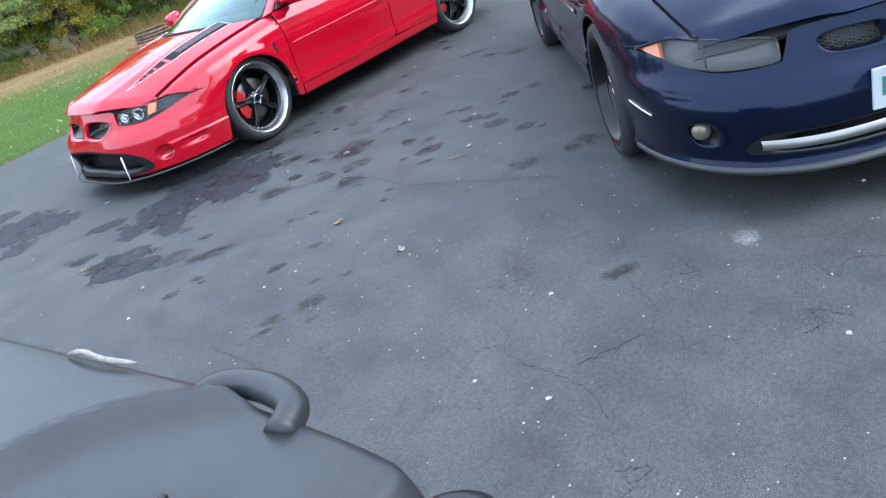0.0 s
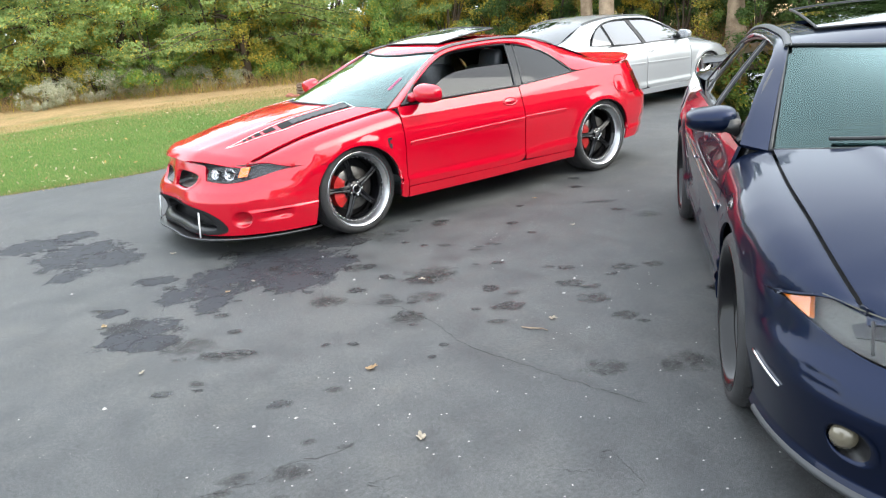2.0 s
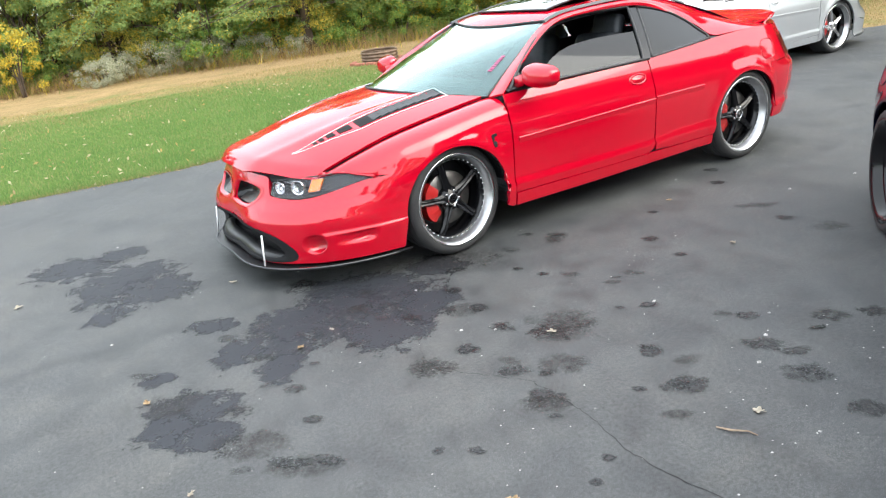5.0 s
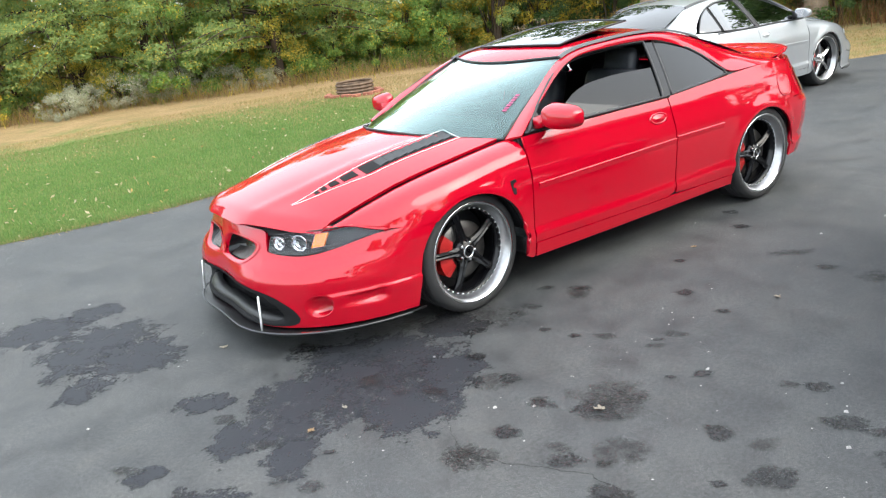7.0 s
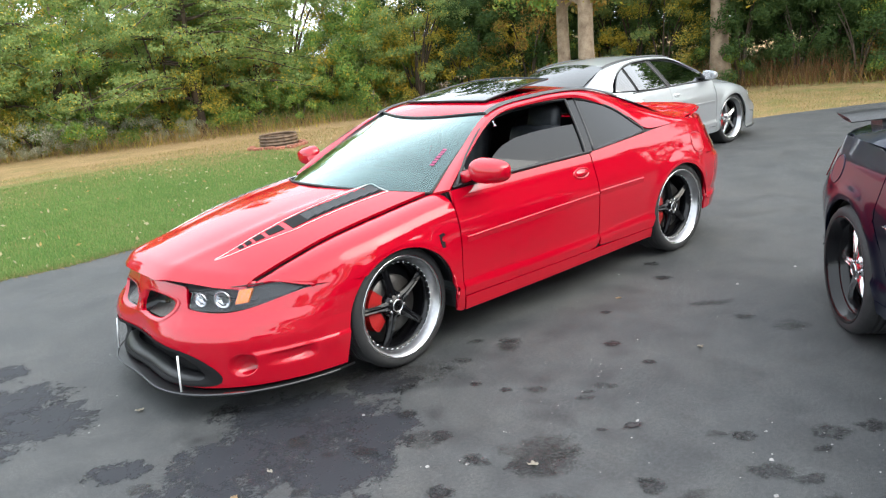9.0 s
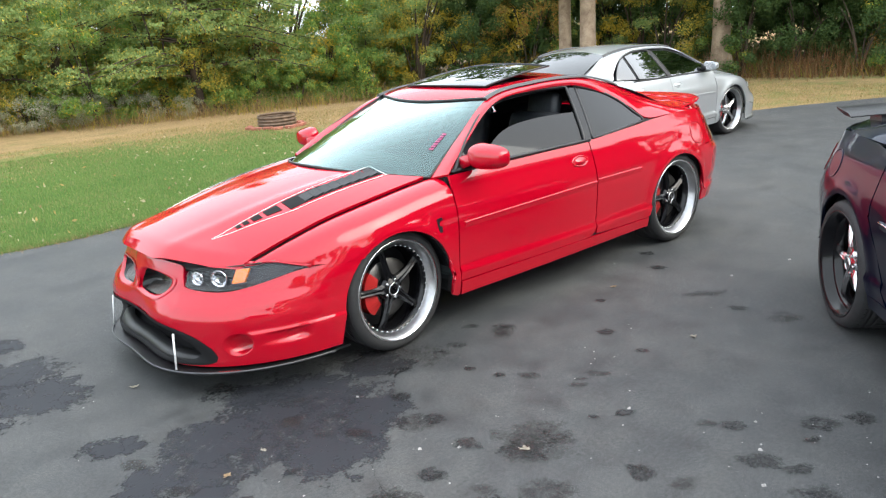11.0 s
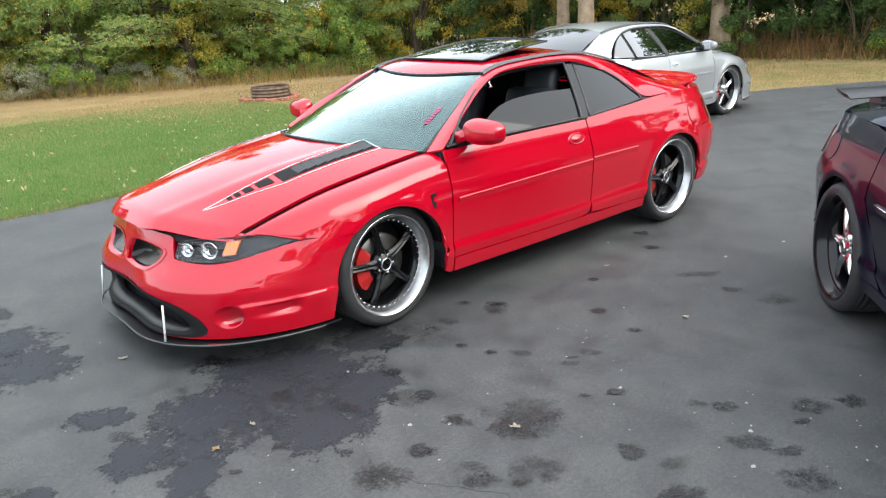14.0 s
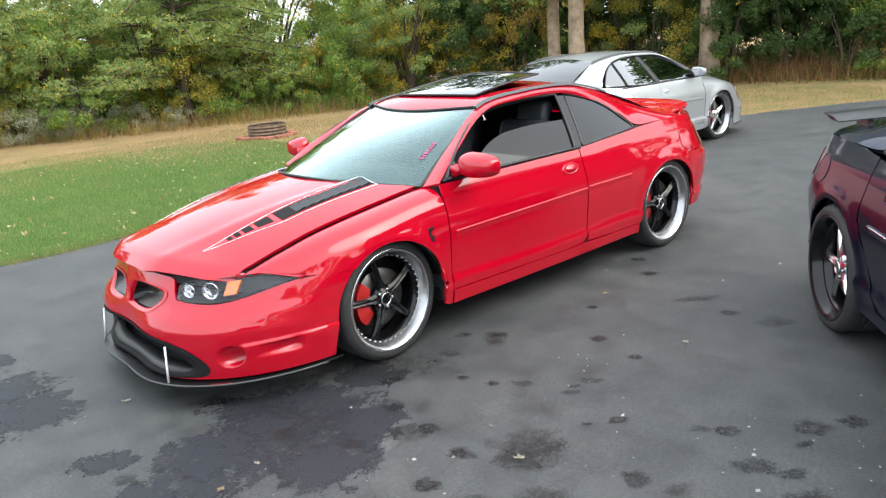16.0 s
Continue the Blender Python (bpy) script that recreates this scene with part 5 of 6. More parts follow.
TWIGBARK = mat("twig_bark", (0.07, 0.05, 0.035), 0.95, var=0.3, scale=8)
BARK = mat("bark", (0.36, 0.28, 0.2), 0.95, var=0.35, scale=5, bump=0.9, bump_scale=26, col2=(0.16, 0.11, 0.075))


def leaves(centres, radii, per, size, rng, droop=0.3, flat=0.6):
    """Leaf quads scattered in the shells of many small clumps; returns vertices and faces."""
    C = np.repeat(np.array(centres), per, 0)
    Rr = np.repeat(np.array(radii), per)
    N = len(C)
    d = rng.normal(size=(N, 3))
    d[:, 2] = d[:, 2] * flat + 0.15
    d /= np.linalg.norm(d, axis=1, keepdims=True)
    P = C + d * (Rr * rng.uniform(0.35, 1.0, N) ** 0.6)[:, None]
    nrm = d + rng.normal(size=(N, 3)) * 0.7 + np.array((0, 0, 0.5))
    nrm /= np.linalg.norm(nrm, axis=1, keepdims=True)
    t = np.cross(nrm, rng.normal(size=(N, 3)))
    t /= np.linalg.norm(t, axis=1, keepdims=True) + 1e-9
    bt = np.cross(nrm, t)
    s = size * rng.uniform(0.55, 1.25, N)[:, None]
    V = np.stack([P - t * s, P + bt * s * 0.5 - t * s * 0.1, P + t * s, P - bt * s * 0.5 - t * s * 0.1], 1).reshape(-1, 3)
    F = np.arange(N * 4).reshape(-1, 4)
    return V, F.tolist()


def bush(name, label, category, height, width, material, seed, per=150, clumps=42, size=0.06, base=0.0, stems=5, flat=0.6):
    """A shrub or small tree: stems that lean out, and a ragged crown of leaf clumps."""
    rng = np.random.RandomState(seed)
    e = empty(name, label, category, "woodland edge")
    for k in range(stems):
        a = rng.uniform(0, 2 * math.pi)
        top = np.array((math.cos(a) * width * 0.25, math.sin(a) * width * 0.25, height * rng.uniform(0.6, 0.85)))
        pts = spline([(0.06 * math.cos(a), 0.06 * math.sin(a), -0.05), top * (0.25, 0.25, 0.4), top * (0.6, 0.6, 0.75), top], 9)
        tube("stem", pts, np.linspace(0.028, 0.008, 9) * height / 2.2, TWIGBARK, e, "", 6)
    cs, rs = [], []
    for k in range(clumps):
        h = base + (height - base) * rng.uniform(0.03, 1.0) ** 0.8
        f = (h - base) / (height - base)
        rmax = width * 0.5 * (0.75 + 0.35 * math.sin(f * 2.6)) * (1 - 0.45 * f ** 3)
        a, r = rng.uniform(0, 2 * math.pi), rmax * rng.uniform(0.3, 1.0) ** 0.5
        cs.append((r * math.cos(a), r * math.sin(a), h))
        rs.append(rng.uniform(0.16, 0.34) * (0.5 + height / 6))
    V, F = leaves(cs, rs, per, size, rng, flat=flat)
    V[:, 2] = np.maximum(V[:, 2], 0.0)
    mesh_part("crown", V, F, material, e, "", False)
    return e


def place(proto, x, y, turn, s=1.0, sz=None):
    m = pose(x, y, -0.03, 0, 0, turn)
    c = copy_thing(proto, m)
    c.scale = (s, s, sz or s)
    return c


rng = random.Random(11)
LINE = spline([(16, -21), (6, -19.5), (-1, -18), (-4, -16.6), (-7, -15.4), (-10, -14.6), (-13.5, -11.8), (-16.5, -7.5), (-18, -2), (-19, 5), (-19, 14)], 400)
kinds = [bush("shrub", "dense leafy green shrub at the wood's edge", "shrub", 2.6, 2.6, GREEN, 1, 300, 46, 0.036),
         bush("shrub", "grey-green spreading sapling at the wood's edge", "shrub", 3.8, 3.0, GREYGREEN, 2, 330, 50, 0.036, 0.5, flat=0.35),
         bush("shrub", "yellowing olive shrub at the wood's edge", "shrub", 2.8, 2.4, OLIVE, 3, 270, 46, 0.033),
         bush("shrub", "rusty autumn shrub at the wood's edge", "shrub", 2.6, 2.3, RUST, 4, 250, 44, 0.033),
         bush("shrub", "low dark green bramble", "shrub", 1.4, 2.2, GREEN, 5, 230, 34, 0.036)]


def tree(name, label, height, width, material, seed, trunk_r, first=0.35, clumps=60, per=120, size=0.09):
    rng = np.random.RandomState(seed)
    e = empty(name, label, "tree", "woodland trees")
    lean = rng.uniform(-0.03, 0.03, 2)
    pts = [(lean[0] * h * 1.3, lean[1] * h, h) for h in np.linspace(-0.1, height * 0.85, 14)]
    rad = [trunk_r * (1.35 if k == 0 else 1.12 if k == 1 else 1.0 - 0.8 * k / 14) for k in range(14)]
    tube("trunk", pts, rad, BARK, e, "", 12)
    cs, rs = [], []
    for k in range(7):
        a, h = rng.uniform(0, 2 * math.pi), height * rng.uniform(first, 0.8)
        L = width * rng.uniform(0.3, 0.5)
        tip = np.array((math.cos(a) * L, math.sin(a) * L, h + L * 0.4))
        b = np.array((lean[0] * h * 1.3, lean[1] * h, h))
        tube("limb", spline([b, (b + tip) / 2 + (0, 0, 0.15), tip], 8), np.linspace(trunk_r * 0.32, 0.015, 8), BARK, e, "", 6)
        for q in range(3):
            cs.append(b + (tip - b) * rng.uniform(0.5, 1.1) + rng.normal(size=3) * 0.25)
            rs.append(rng.uniform(0.4, 0.8))
    for k in range(clumps):
        f = rng.uniform(0, 1)
        h = height * (first + (1 - first) * f)
        r = width * 0.5 * math.sin(math.pi * min(0.97, 0.18 + 0.8 * f)) * rng.uniform(0.2, 1) ** 0.5
        a = rng.uniform(0, 2 * math.pi)
        cs.append(np.array((r * math.cos(a), r * math.sin(a), h)))
        rs.append(rng.uniform(0.4, 0.9))
    V, F = leaves(cs, rs, per, size, rng)
    mesh_part("crown", V, F, material, e, "", False)
    return e


trees = [tree("tree", "tall green tree in the wood behind the lawn", 9.0, 5.0, SHADEGREEN, 21, 0.16, 0.15, 90, 110, 0.1),
         tree("tree", "tall olive-green tree in the wood behind the lawn", 8.0, 4.6, OLIVE, 22, 0.14, 0.12, 90, 110, 0.09),
         tree("tree", "tall dark green tree in the wood behind the lawn", 10.0, 5.4, GREEN, 23, 0.17, 0.15, 90, 110, 0.1)]


def wood_floor():
    """Shaded floor of the wood: brown litter from just behind the first shrubs outwards."""
    V, F = [], []
    for i in range(0, 400, 3):
        x, y = LINE[i]
        a, b = LINE[min(399, i + 1)] - LINE[max(0, i - 1)]
        q = math.hypot(a, b) or 1
        nx, ny = -b / q, a / q
        if nx * (x + 3) + ny * (y + 2) < 0:
            nx, ny = -nx, -ny
        w = -0.35 + 0.5 * noise.noise((x * 0.9, y * 0.9, 2))
        V += [(x + nx * (w + d), y + ny * (w + d), -0.022) for d in (0, 1.5, 4, 9, 20)]
    n = len(V) // 5
    for i in range(n - 1):
        F += [[i * 5 + k, i * 5 + k + 1, i * 5 + k + 6, i * 5 + k + 5] for k in range(4)]
    ob = mesh_part("ground_litter", V, F, LITTER, None, "", False)
    for p in ob.data.polygons:
        if p.normal.z < 0:
            p.flip()
    tagged(ob, "dark brown leaf litter on the floor of the wood", "ground", "", "structure")


LITTER = mat("leaf_litter", (0.11, 0.075, 0.045), 1.0, spec=0.1, var=0.5, scale=5, bump=0.8, bump_scale=30)
wood_floor()
kinds.append(bush("shrub", "low feathery grey-green weeds gone to seed", "weeds", 0.75, 1.5, PALEWEED, 6, 190, 30, 0.022, stems=9))
kinds.append(None)
kinds[6] = bush("shrub", "bright yellow-leaved sapling at the wood's edge", "shrub", 1.9, 1.5, YELLOW, 7, 110, 30, 0.04)
# kind 7: leaf colour carries the shade of the wood
kinds.append(bush("shrub", "dark green shrub with the wood's shade put into its leaf colour", "shrub", 2.7, 2.5, SHADEGREEN, 8, 200, 42, 0.042))
for x, y, j, s in ((-3.3, -16.5, 5, 1.0), (-2.2, -16.9, 5, 1.1), (-4.6, -16.0, 5, 0.9), (-5.6, -15.4, 5, 0.7), (-1.2, -16.9, 5, 0.9), (-0.6, -16.2, 5, 0.8),
                   (1.2, -16.9, 6, 0.9), (-5.2, -16.6, 6, 0.8), (-11.4, -13.9, 6, 1.1), (-12.6, -12.6, 6, 1.2), (-13.9, -11.6, 6, 1.1), (-9.6, -14.9, 6, 1.0), (-15.6, -9.3, 6, 0.9)):
    place(kinds[j], x, y, rng.uniform(0, 360), s)


def spreading_tree(x, y, height, width, seed):
    """A broad tree branched to the ground, its boughs hanging in flat leafy tiers."""
    rng = np.random.RandomState(seed)
    e = empty("tree", "broad grey-green tree with drooping leafy boughs over the lawn's edge", "tree", "woodland edge")
    tube("trunk", [(x + 0.05 * math.sin(h), y, h) for h in np.linspace(-0.1, height * 0.9, 12)], np.linspace(0.14, 0.03, 12), TWIGBARK, e, "", 10)
    cs, rs = [], []
    for k in range(64):
        h = 0.5 + (height - 0.6) * rng.uniform() ** 0.85
        a = rng.uniform(0, 2 * math.pi)
        reach = width * 0.5 * math.sqrt(max(0.05, 1 - ((h - 1.2) / (height - 0.6)) ** 2)) * rng.uniform(0.75, 1.1)
        b = np.array((x, y, h + 0.2))
        tip = b + np.array((math.cos(a) * reach, math.sin(a) * reach, rng.uniform(-0.5, 0.05)))
        limb = spline([b, (b + tip) / 2 + (0, 0, 0.3), tip], 9)
        tube("bough", limb, np.linspace(0.035, 0.006, 9), TWIGBARK, e, "", 5)
        for q in range(9):
            cs.append(limb[min(8, 2 + q * 6 // 8)] + rng.normal(size=3) * (0.25, 0.25, 0.08))
            rs.append(rng.uniform(0.2, 0.42))
    V, F = leaves(cs, rs, 85, 0.034, rng, flat=0.22)
    V[:, 2] = np.maximum(V[:, 2], 0.02)
    mesh_part("crown", V, F, GREYGREEN, e, "", False)
    return e


spreading_tree(-5.9, -15.3, 4.6, 6.0, 61)
spreading_tree(-1.6, -18.2, 5.0, 5.6, 62)
# brambles that close the view under the shrubs
for i in range(3, 330, 9):
    x, y = LINE[i]
    if not 60 < i < 335 and i % 4:
        continue
    a, b = LINE[min(399, i + 1)] - LINE[max(0, i - 1)]
    q = math.hypot(a, b) or 1
    nx, ny = -b / q, a / q
    if nx * (x + 3) + ny * (y + 2) < 0:
        nx, ny = -nx, -ny
    for d in (0.9,):
        # at the right end the shade is painted: kind 7 with its darkened leaves
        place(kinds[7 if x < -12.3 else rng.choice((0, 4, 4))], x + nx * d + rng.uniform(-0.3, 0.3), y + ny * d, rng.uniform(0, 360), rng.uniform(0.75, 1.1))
for i in range(0, 400, 5):
    x, y = LINE[i]
    if not 60 < i < 335 and i % 4:
        continue
    if i % 10 == 0:
        j = rng.choices((0, 1, 2, 3), (3, 2, 3, 3) if y > -14.6 else (5, 5, 1, 0.4))[0]
        # mostly kind 7 beyond x -12.3, whose leaf colour imitates canopy shade
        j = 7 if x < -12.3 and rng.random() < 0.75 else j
        s = rng.uniform(0.85, 1.15)
        place(kinds[j], x + rng.uniform(-0.5, 0.5), y + rng.uniform(-0.5, 0.3), rng.uniform(0, 360), s, s * rng.uniform(0.9, 1.15))
    elif x > -12.3 or i % 15 == 0:
        place(kinds[rng.choice((0, 4, 4, 2, 3) if y > -14.6 else (0, 4, 4, 0, 2))], x + rng.uniform(-0.4, 0.4), y + rng.uniform(0.0, 0.7), rng.uniform(0, 360), rng.uniform(0.7, 0.95))
for row, gap in ((1.6, 8), (3.2, 11), (6.0, 17)):
    for i in range(0, 400, gap):
        x, y = LINE[i]
        if not 60 < i < 335 and i % 3:
            continue
        k = min(399, i + 1)
        tx, ty = LINE[k] - LINE[max(0, k - 2)]
        L = math.hypot(tx, ty) or 1
        nx, ny = -ty / L, tx / L
        if nx * (x + 3) + ny * (y + 2) < 0:
            nx, ny = -nx, -ny
        s = rng.uniform(0.8, 1.1) if row < 2 else rng.uniform(0.65, 1.4)
        # right end: only stock with shade put into its leaf colour
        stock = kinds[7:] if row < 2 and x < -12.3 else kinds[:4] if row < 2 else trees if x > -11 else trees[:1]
        s *= 1.25 if row < 2 else 0.62 if x > -9.5 else 1.05 if y > -11.5 else 0.6
        place(stock[rng.randrange(len(stock))], x + nx * row + rng.uniform(-0.8, 0.8), y + ny * row + rng.uniform(-0.8, 0.8), rng.uniform(0, 360), s)
# unseen trees added on the near side, behind the walk, to darken reflections
for k, (x, y) in enumerate(spline([(12, 30), (6, 28), (0, 28), (-6, 28)], 6)):
    place(trees[k % 3], x + rng.uniform(-0.6, 0.6), y + rng.uniform(-0.6, 0.6), rng.uniform(0, 360), rng.uniform(0.85, 1.25))
for proto in kinds + trees:
    for o in (*proto.children_recursive, proto):
        bpy.data.objects.remove(o)

# ---- lawn blades and dry weeds ----
def blades(name, label, n, where, height, width, material, seed, lean=0.35):
    """Many single grass blades as one mesh."""
    rng = np.random.RandomState(seed)
    P = where(rng, n)
    n = len(P)
    a, h = rng.uniform(0, 2 * math.pi, n), rng.uniform(*height, n)
    w = rng.uniform(*width, n)
    d = rng.normal(size=(n, 2)) * (h * lean)[:, None]
    base = np.column_stack([P, np.full(n, -0.03)])
    side = np.column_stack([np.cos(a) * w, np.sin(a) * w, np.zeros(n)])
    tip = base + np.column_stack([d, h])
    V = np.stack([base - side, base + side, tip], 1).reshape(-1, 3)
    ob = mesh_part(name, V, np.arange(n * 3).reshape(-1, 3).tolist(), material, None, "", False)
    return tagged(ob, label, "grass", "", "stuff")


def lawn_where(y0, y1, x0, x1, power, dry):
    def f(rng, n):
        x = rng.uniform(x0, x1, n)
        y = np.array([float(v) for v in edge_y(x)]) + 0.03 - rng.uniform(0, 1, n) ** power * (y1 - y0)
        patch = np.array([noise.noise((a * 0.5, b * 0.5, 1)) for a, b in zip(x, y)])
        d = np.clip((-7.0 - y) / 6, 0, 1) * 0.5 + np.clip((-2 - x) / 7, 0, 1) * 0.5 + patch * 0.3
        d += rng.normal(size=n) * 0.13
        keep = (d > 0.36) if dry else (d < 0.4)
        return np.column_stack([x, y])[keep]
    return f


blades("lawn_grass", "short green lawn grass", 150000, lawn_where(0, 7.5, -5, 6.5, 1.3, False), (0.032, 0.045), (0.003, 0.006), BLADE, 31)
blades("lawn_fringe", "ragged grass along the asphalt edge", 26000, lawn_where(0, 0.22, -9, 8, 1.0, False), (0.04, 0.10), (0.0025, 0.005), BLADE, 32)
blades("dry_lawn", "dried tan lawn grass", 60000, lawn_where(0, 9, -15, 3, 0.9, True), (0.032, 0.048), (0.004, 0.008), BLADEDRY, 33)
blades("dry_fringe", "brown thatch and dead leaves along the asphalt edge", 9000, lambda rng, n: (lambda x: np.column_stack([x, np.array([float(v) for v in edge_y(x)]) + rng.normal(size=n) * 0.05 - 0.03]))(rng.uniform(-9, 7, n)), (0.03, 0.06), (0.004, 0.012), DRY, 36, 0.9)


def fallen_on_lawn():
    """Small curled leaves strewn over the grass near the drive."""
    rng = np.random.RandomState(41)
    x = rng.uniform(-7, 6, 700)
    y = np.array([float(v) for v in edge_y(x)]) - 0.05 - rng.uniform(0, 1, 700) ** 1.6 * 8
    V, F = leaves(np.column_stack([x, y, np.full(700, 0.012)]), np.full(700, 0.004), 1, 0.03, rng)
    tagged(mesh_part("fallen_leaves", V, F, DRYLEAF, None, "", False), "small dry fallen leaves strewn over the lawn", "leaves", "", "stuff")


DRYLEAF = leaf_mat("fallen_leaf", [(0.4, 0.33, 0.2), (0.5, 0.43, 0.3), (0.3, 0.2, 0.1), (0.45, 0.3, 0.12)], 0.9)
fallen_on_lawn()


def line_where(spread, i0, i1, out=0.6):
    def f(rng, n):
        k = rng.randint(i0, i1, n)
        P = LINE[k] + rng.normal(size=(n, 2)) * spread
        P[:, 1] += out
        return P
    return f


blades("dry_weeds", "tall dry tan weeds along the wood's edge", 14000, line_where(0.5, 60, 390, 0.9), (0.12, 0.6), (0.003, 0.007), DRY, 34, 0.4)
blades("russet_weeds", "russet brown weeds in front of the dark wood", 9000, line_where(0.6, 215, 390, 0.5), (0.3, 1.0), (0.004, 0.009), RUSSET, 37, 0.3)
blades("green_weeds", "green weeds along the wood's edge", 7000, line_where(0.5, 0, 300, 0.6), (0.12, 0.45), (0.005, 0.011), OLIVE, 35, 0.4)


# ---- three trunks by the silver car ----
def big_tree(x, y, r, seed, label, lean, low=False):
    rng = np.random.RandomState(seed)
    e = empty("tree", label, "tree", "mature trees by the drive")
    pts = [(x + lean * h + 0.03 * math.sin(h * 1.3), y, h) for h in np.linspace(-0.1, 8, 22)]
    tube("trunk", pts, [r * (1.5 if k == 0 else 1.2 if k == 1 else 1.06 if k == 2 else 1 - 0.55 * k / 22) for k in range(22)], BARK, e, "grey-brown furrowed trunk", 16)
    cs, rs = [], []
    for k in range(13):
        a, h = rng.uniform(0, 2 * math.pi), rng.uniform(2.2, 7)
        L = rng.uniform(1.0, 2.2)
        b = np.array((x + lean * h, y, h))
        tip = b + np.array((math.cos(a) * L, math.sin(a) * L, rng.uniform(-0.3, 0.6)))
        tube("limb", spline([b, (b + tip) / 2 + (0, 0, 0.2), tip], 8), np.linspace(r * 0.3, 0.012, 8), BARK, e, "", 6)
        for q in range(3):
            cs.append(b + (tip - b) * rng.uniform(0.6, 1.15) + rng.normal(size=3) * 0.2)
            rs.append(rng.uniform(0.3, 0.6))
    if low:
        # leafy sprays low on the trunk
        for k in range(9):
            a, h = rng.uniform(0, 2 * math.pi), rng.uniform(2.3, 3.1)
            b = np.array((x + lean * h, y, h))
            tip = b + np.array((math.cos(a) * 1.0, math.sin(a) * 1.0, rng.uniform(-0.5, 0.1)))
            tube("limb", spline([b, (b + tip) / 2 + (0, 0, 0.12), tip], 8), np.linspace(0.025, 0.006, 8), BARK, e, "", 6)
            for q in range(3):
                cs.append(b + (tip - b) * (0.5 + 0.3 * q) + rng.normal(size=3) * 0.1)
                rs.append(rng.uniform(0.2, 0.35))
    V, F = leaves(cs, rs, 110, 0.07, rng)
    mesh_part("crown", V, F, [OLIVE, GREEN, RUST][seed % 3], e, "", False)
    return e


big_tree(-16.0, -6.25, 0.24, 51, "mature tree with a pale furrowed trunk behind the silver sedan", 0.03, True)
big_tree(-13.3, -8.37, 0.22, 52, "mature tree with a sunlit trunk beyond the drive", 0.0)
big_tree(-13.6, -9.35, 0.18, 53, "slim mature tree beside its neighbour beyond the drive", 0.01)

# ---- fire ring ----
RUSTY = mat("rusty_steel", (0.17, 0.12, 0.085), 0.7, 0.5, var=0.4, scale=8, bump=0.3, bump_scale=40)
BRICKRED = mat("red_brick", (0.32, 0.12, 0.08), 0.9, var=0.35, scale=10, bump=0.5, bump_scale=60)
PIT = (-5.45, -10.45)
ring = empty("fire_ring", "corrugated rusty steel fire ring with loose bricks on the dry lawn", "fire pit")
prof = [(0.40 + 0.016 * math.sin(k * math.pi / 3), 0.27 * k / 24) for k in range(25)]
shell = lathe("ring_wall", prof + [(r - 0.02, y) for r, y in prof[::-1]], RUSTY, ring, "", 40)
shell.matrix_local = pose(*PIT, -0.03, 90, 0, 0)
shell.matrix_local = Matrix.Translation((*PIT, -0.03)) @ Matrix.Rotation(radians(90), 4, "X")
lathe("ash_bed", [(0.001, 0.05), (0.37, 0.04)], mat("ash", (0.12, 0.11, 0.1), 1.0, var=0.3), ring, "", 20).matrix_local = shell.matrix_local
rb = random.Random(5)
for k in range(11):
    a = -0.6 + k * 0.42
    r = 0.52 + rb.uniform(-0.03, 0.1)
    part("brick", box_bm(0.2, 0.1, 0.06, (PIT[0] + r * math.cos(a), PIT[1] + r * math.sin(a), 0.0), 0.008, Matrix.Rotation(a + rb.uniform(0.8, 2.2), 4, "Z")), BRICKRED, ring, "loose red brick")

# ---- stains, cracks and litter on the asphalt ----
def stain_mat(name, col, rough, strength, lo=1.15, hi=1.6, coarse=1.3, fine=0.75, grain=70):
    m = bpy.data.materials.new(name)
    m.use_nodes = True
    n, l = m.node_tree.nodes, m.node_tree.links
    b = n["Principled BSDF"]
    b.inputs["Base Color"].default_value, b.inputs["Roughness"].default_value = (*col, 1), rough
    at, tc, t1, t2, ma, mb, mr, tr, mx = (n.new(k) for k in ("ShaderNodeAttribute", "ShaderNodeTexCoord", "ShaderNodeTexNoise", "ShaderNodeTexNoise", "ShaderNodeMath", "ShaderNodeMath", "ShaderNodeMapRange", "ShaderNodeBsdfTransparent", "ShaderNodeMixShader"))
    at.attribute_name = "soak"
    t1.inputs["Scale"].default_value, t1.inputs["Detail"].default_value, t1.inputs["Roughness"].default_value = 11, 8, 0.68
    t2.inputs["Scale"].default_value, t2.inputs["Detail"].default_value = grain, 4
    for t in (t1, t2):
        l.new(tc.outputs["Object"], t.inputs["Vector"])
    ma.operation, mb.operation = "MULTIPLY_ADD", "MULTIPLY_ADD"
    ma.inputs[1].default_value, mb.inputs[1].default_value = coarse, fine
    l.new(t1.outputs[0], ma.inputs[0])
    l.new(at.outputs["Fac"], ma.inputs[2])
    l.new(t2.outputs[0], mb.inputs[0])
    l.new(ma.outputs[0], mb.inputs[2])
    mr.inputs[1].default_value, mr.inputs[2].default_value, mr.inputs[4].default_value = lo, hi, strength
    l.new(mb.outputs[0], mr.inputs[0])
    l.new(mr.outputs[0], mx.inputs[0])
    l.new(tr.outputs[0], mx.inputs[1])
    l.new(b.outputs[0], mx.inputs[2])
    l.new(mx.outputs[0], n["Material Output"].inputs[0])
    bp = n.new("ShaderNodeBump")
    bp.inputs["Strength"].default_value, bp.inputs["Distance"].default_value = 0.4, 0.003
    l.new(t2.outputs[0], bp.inputs["Height"])
    l.new(bp.outputs[0], b.inputs["Normal"])
    return m


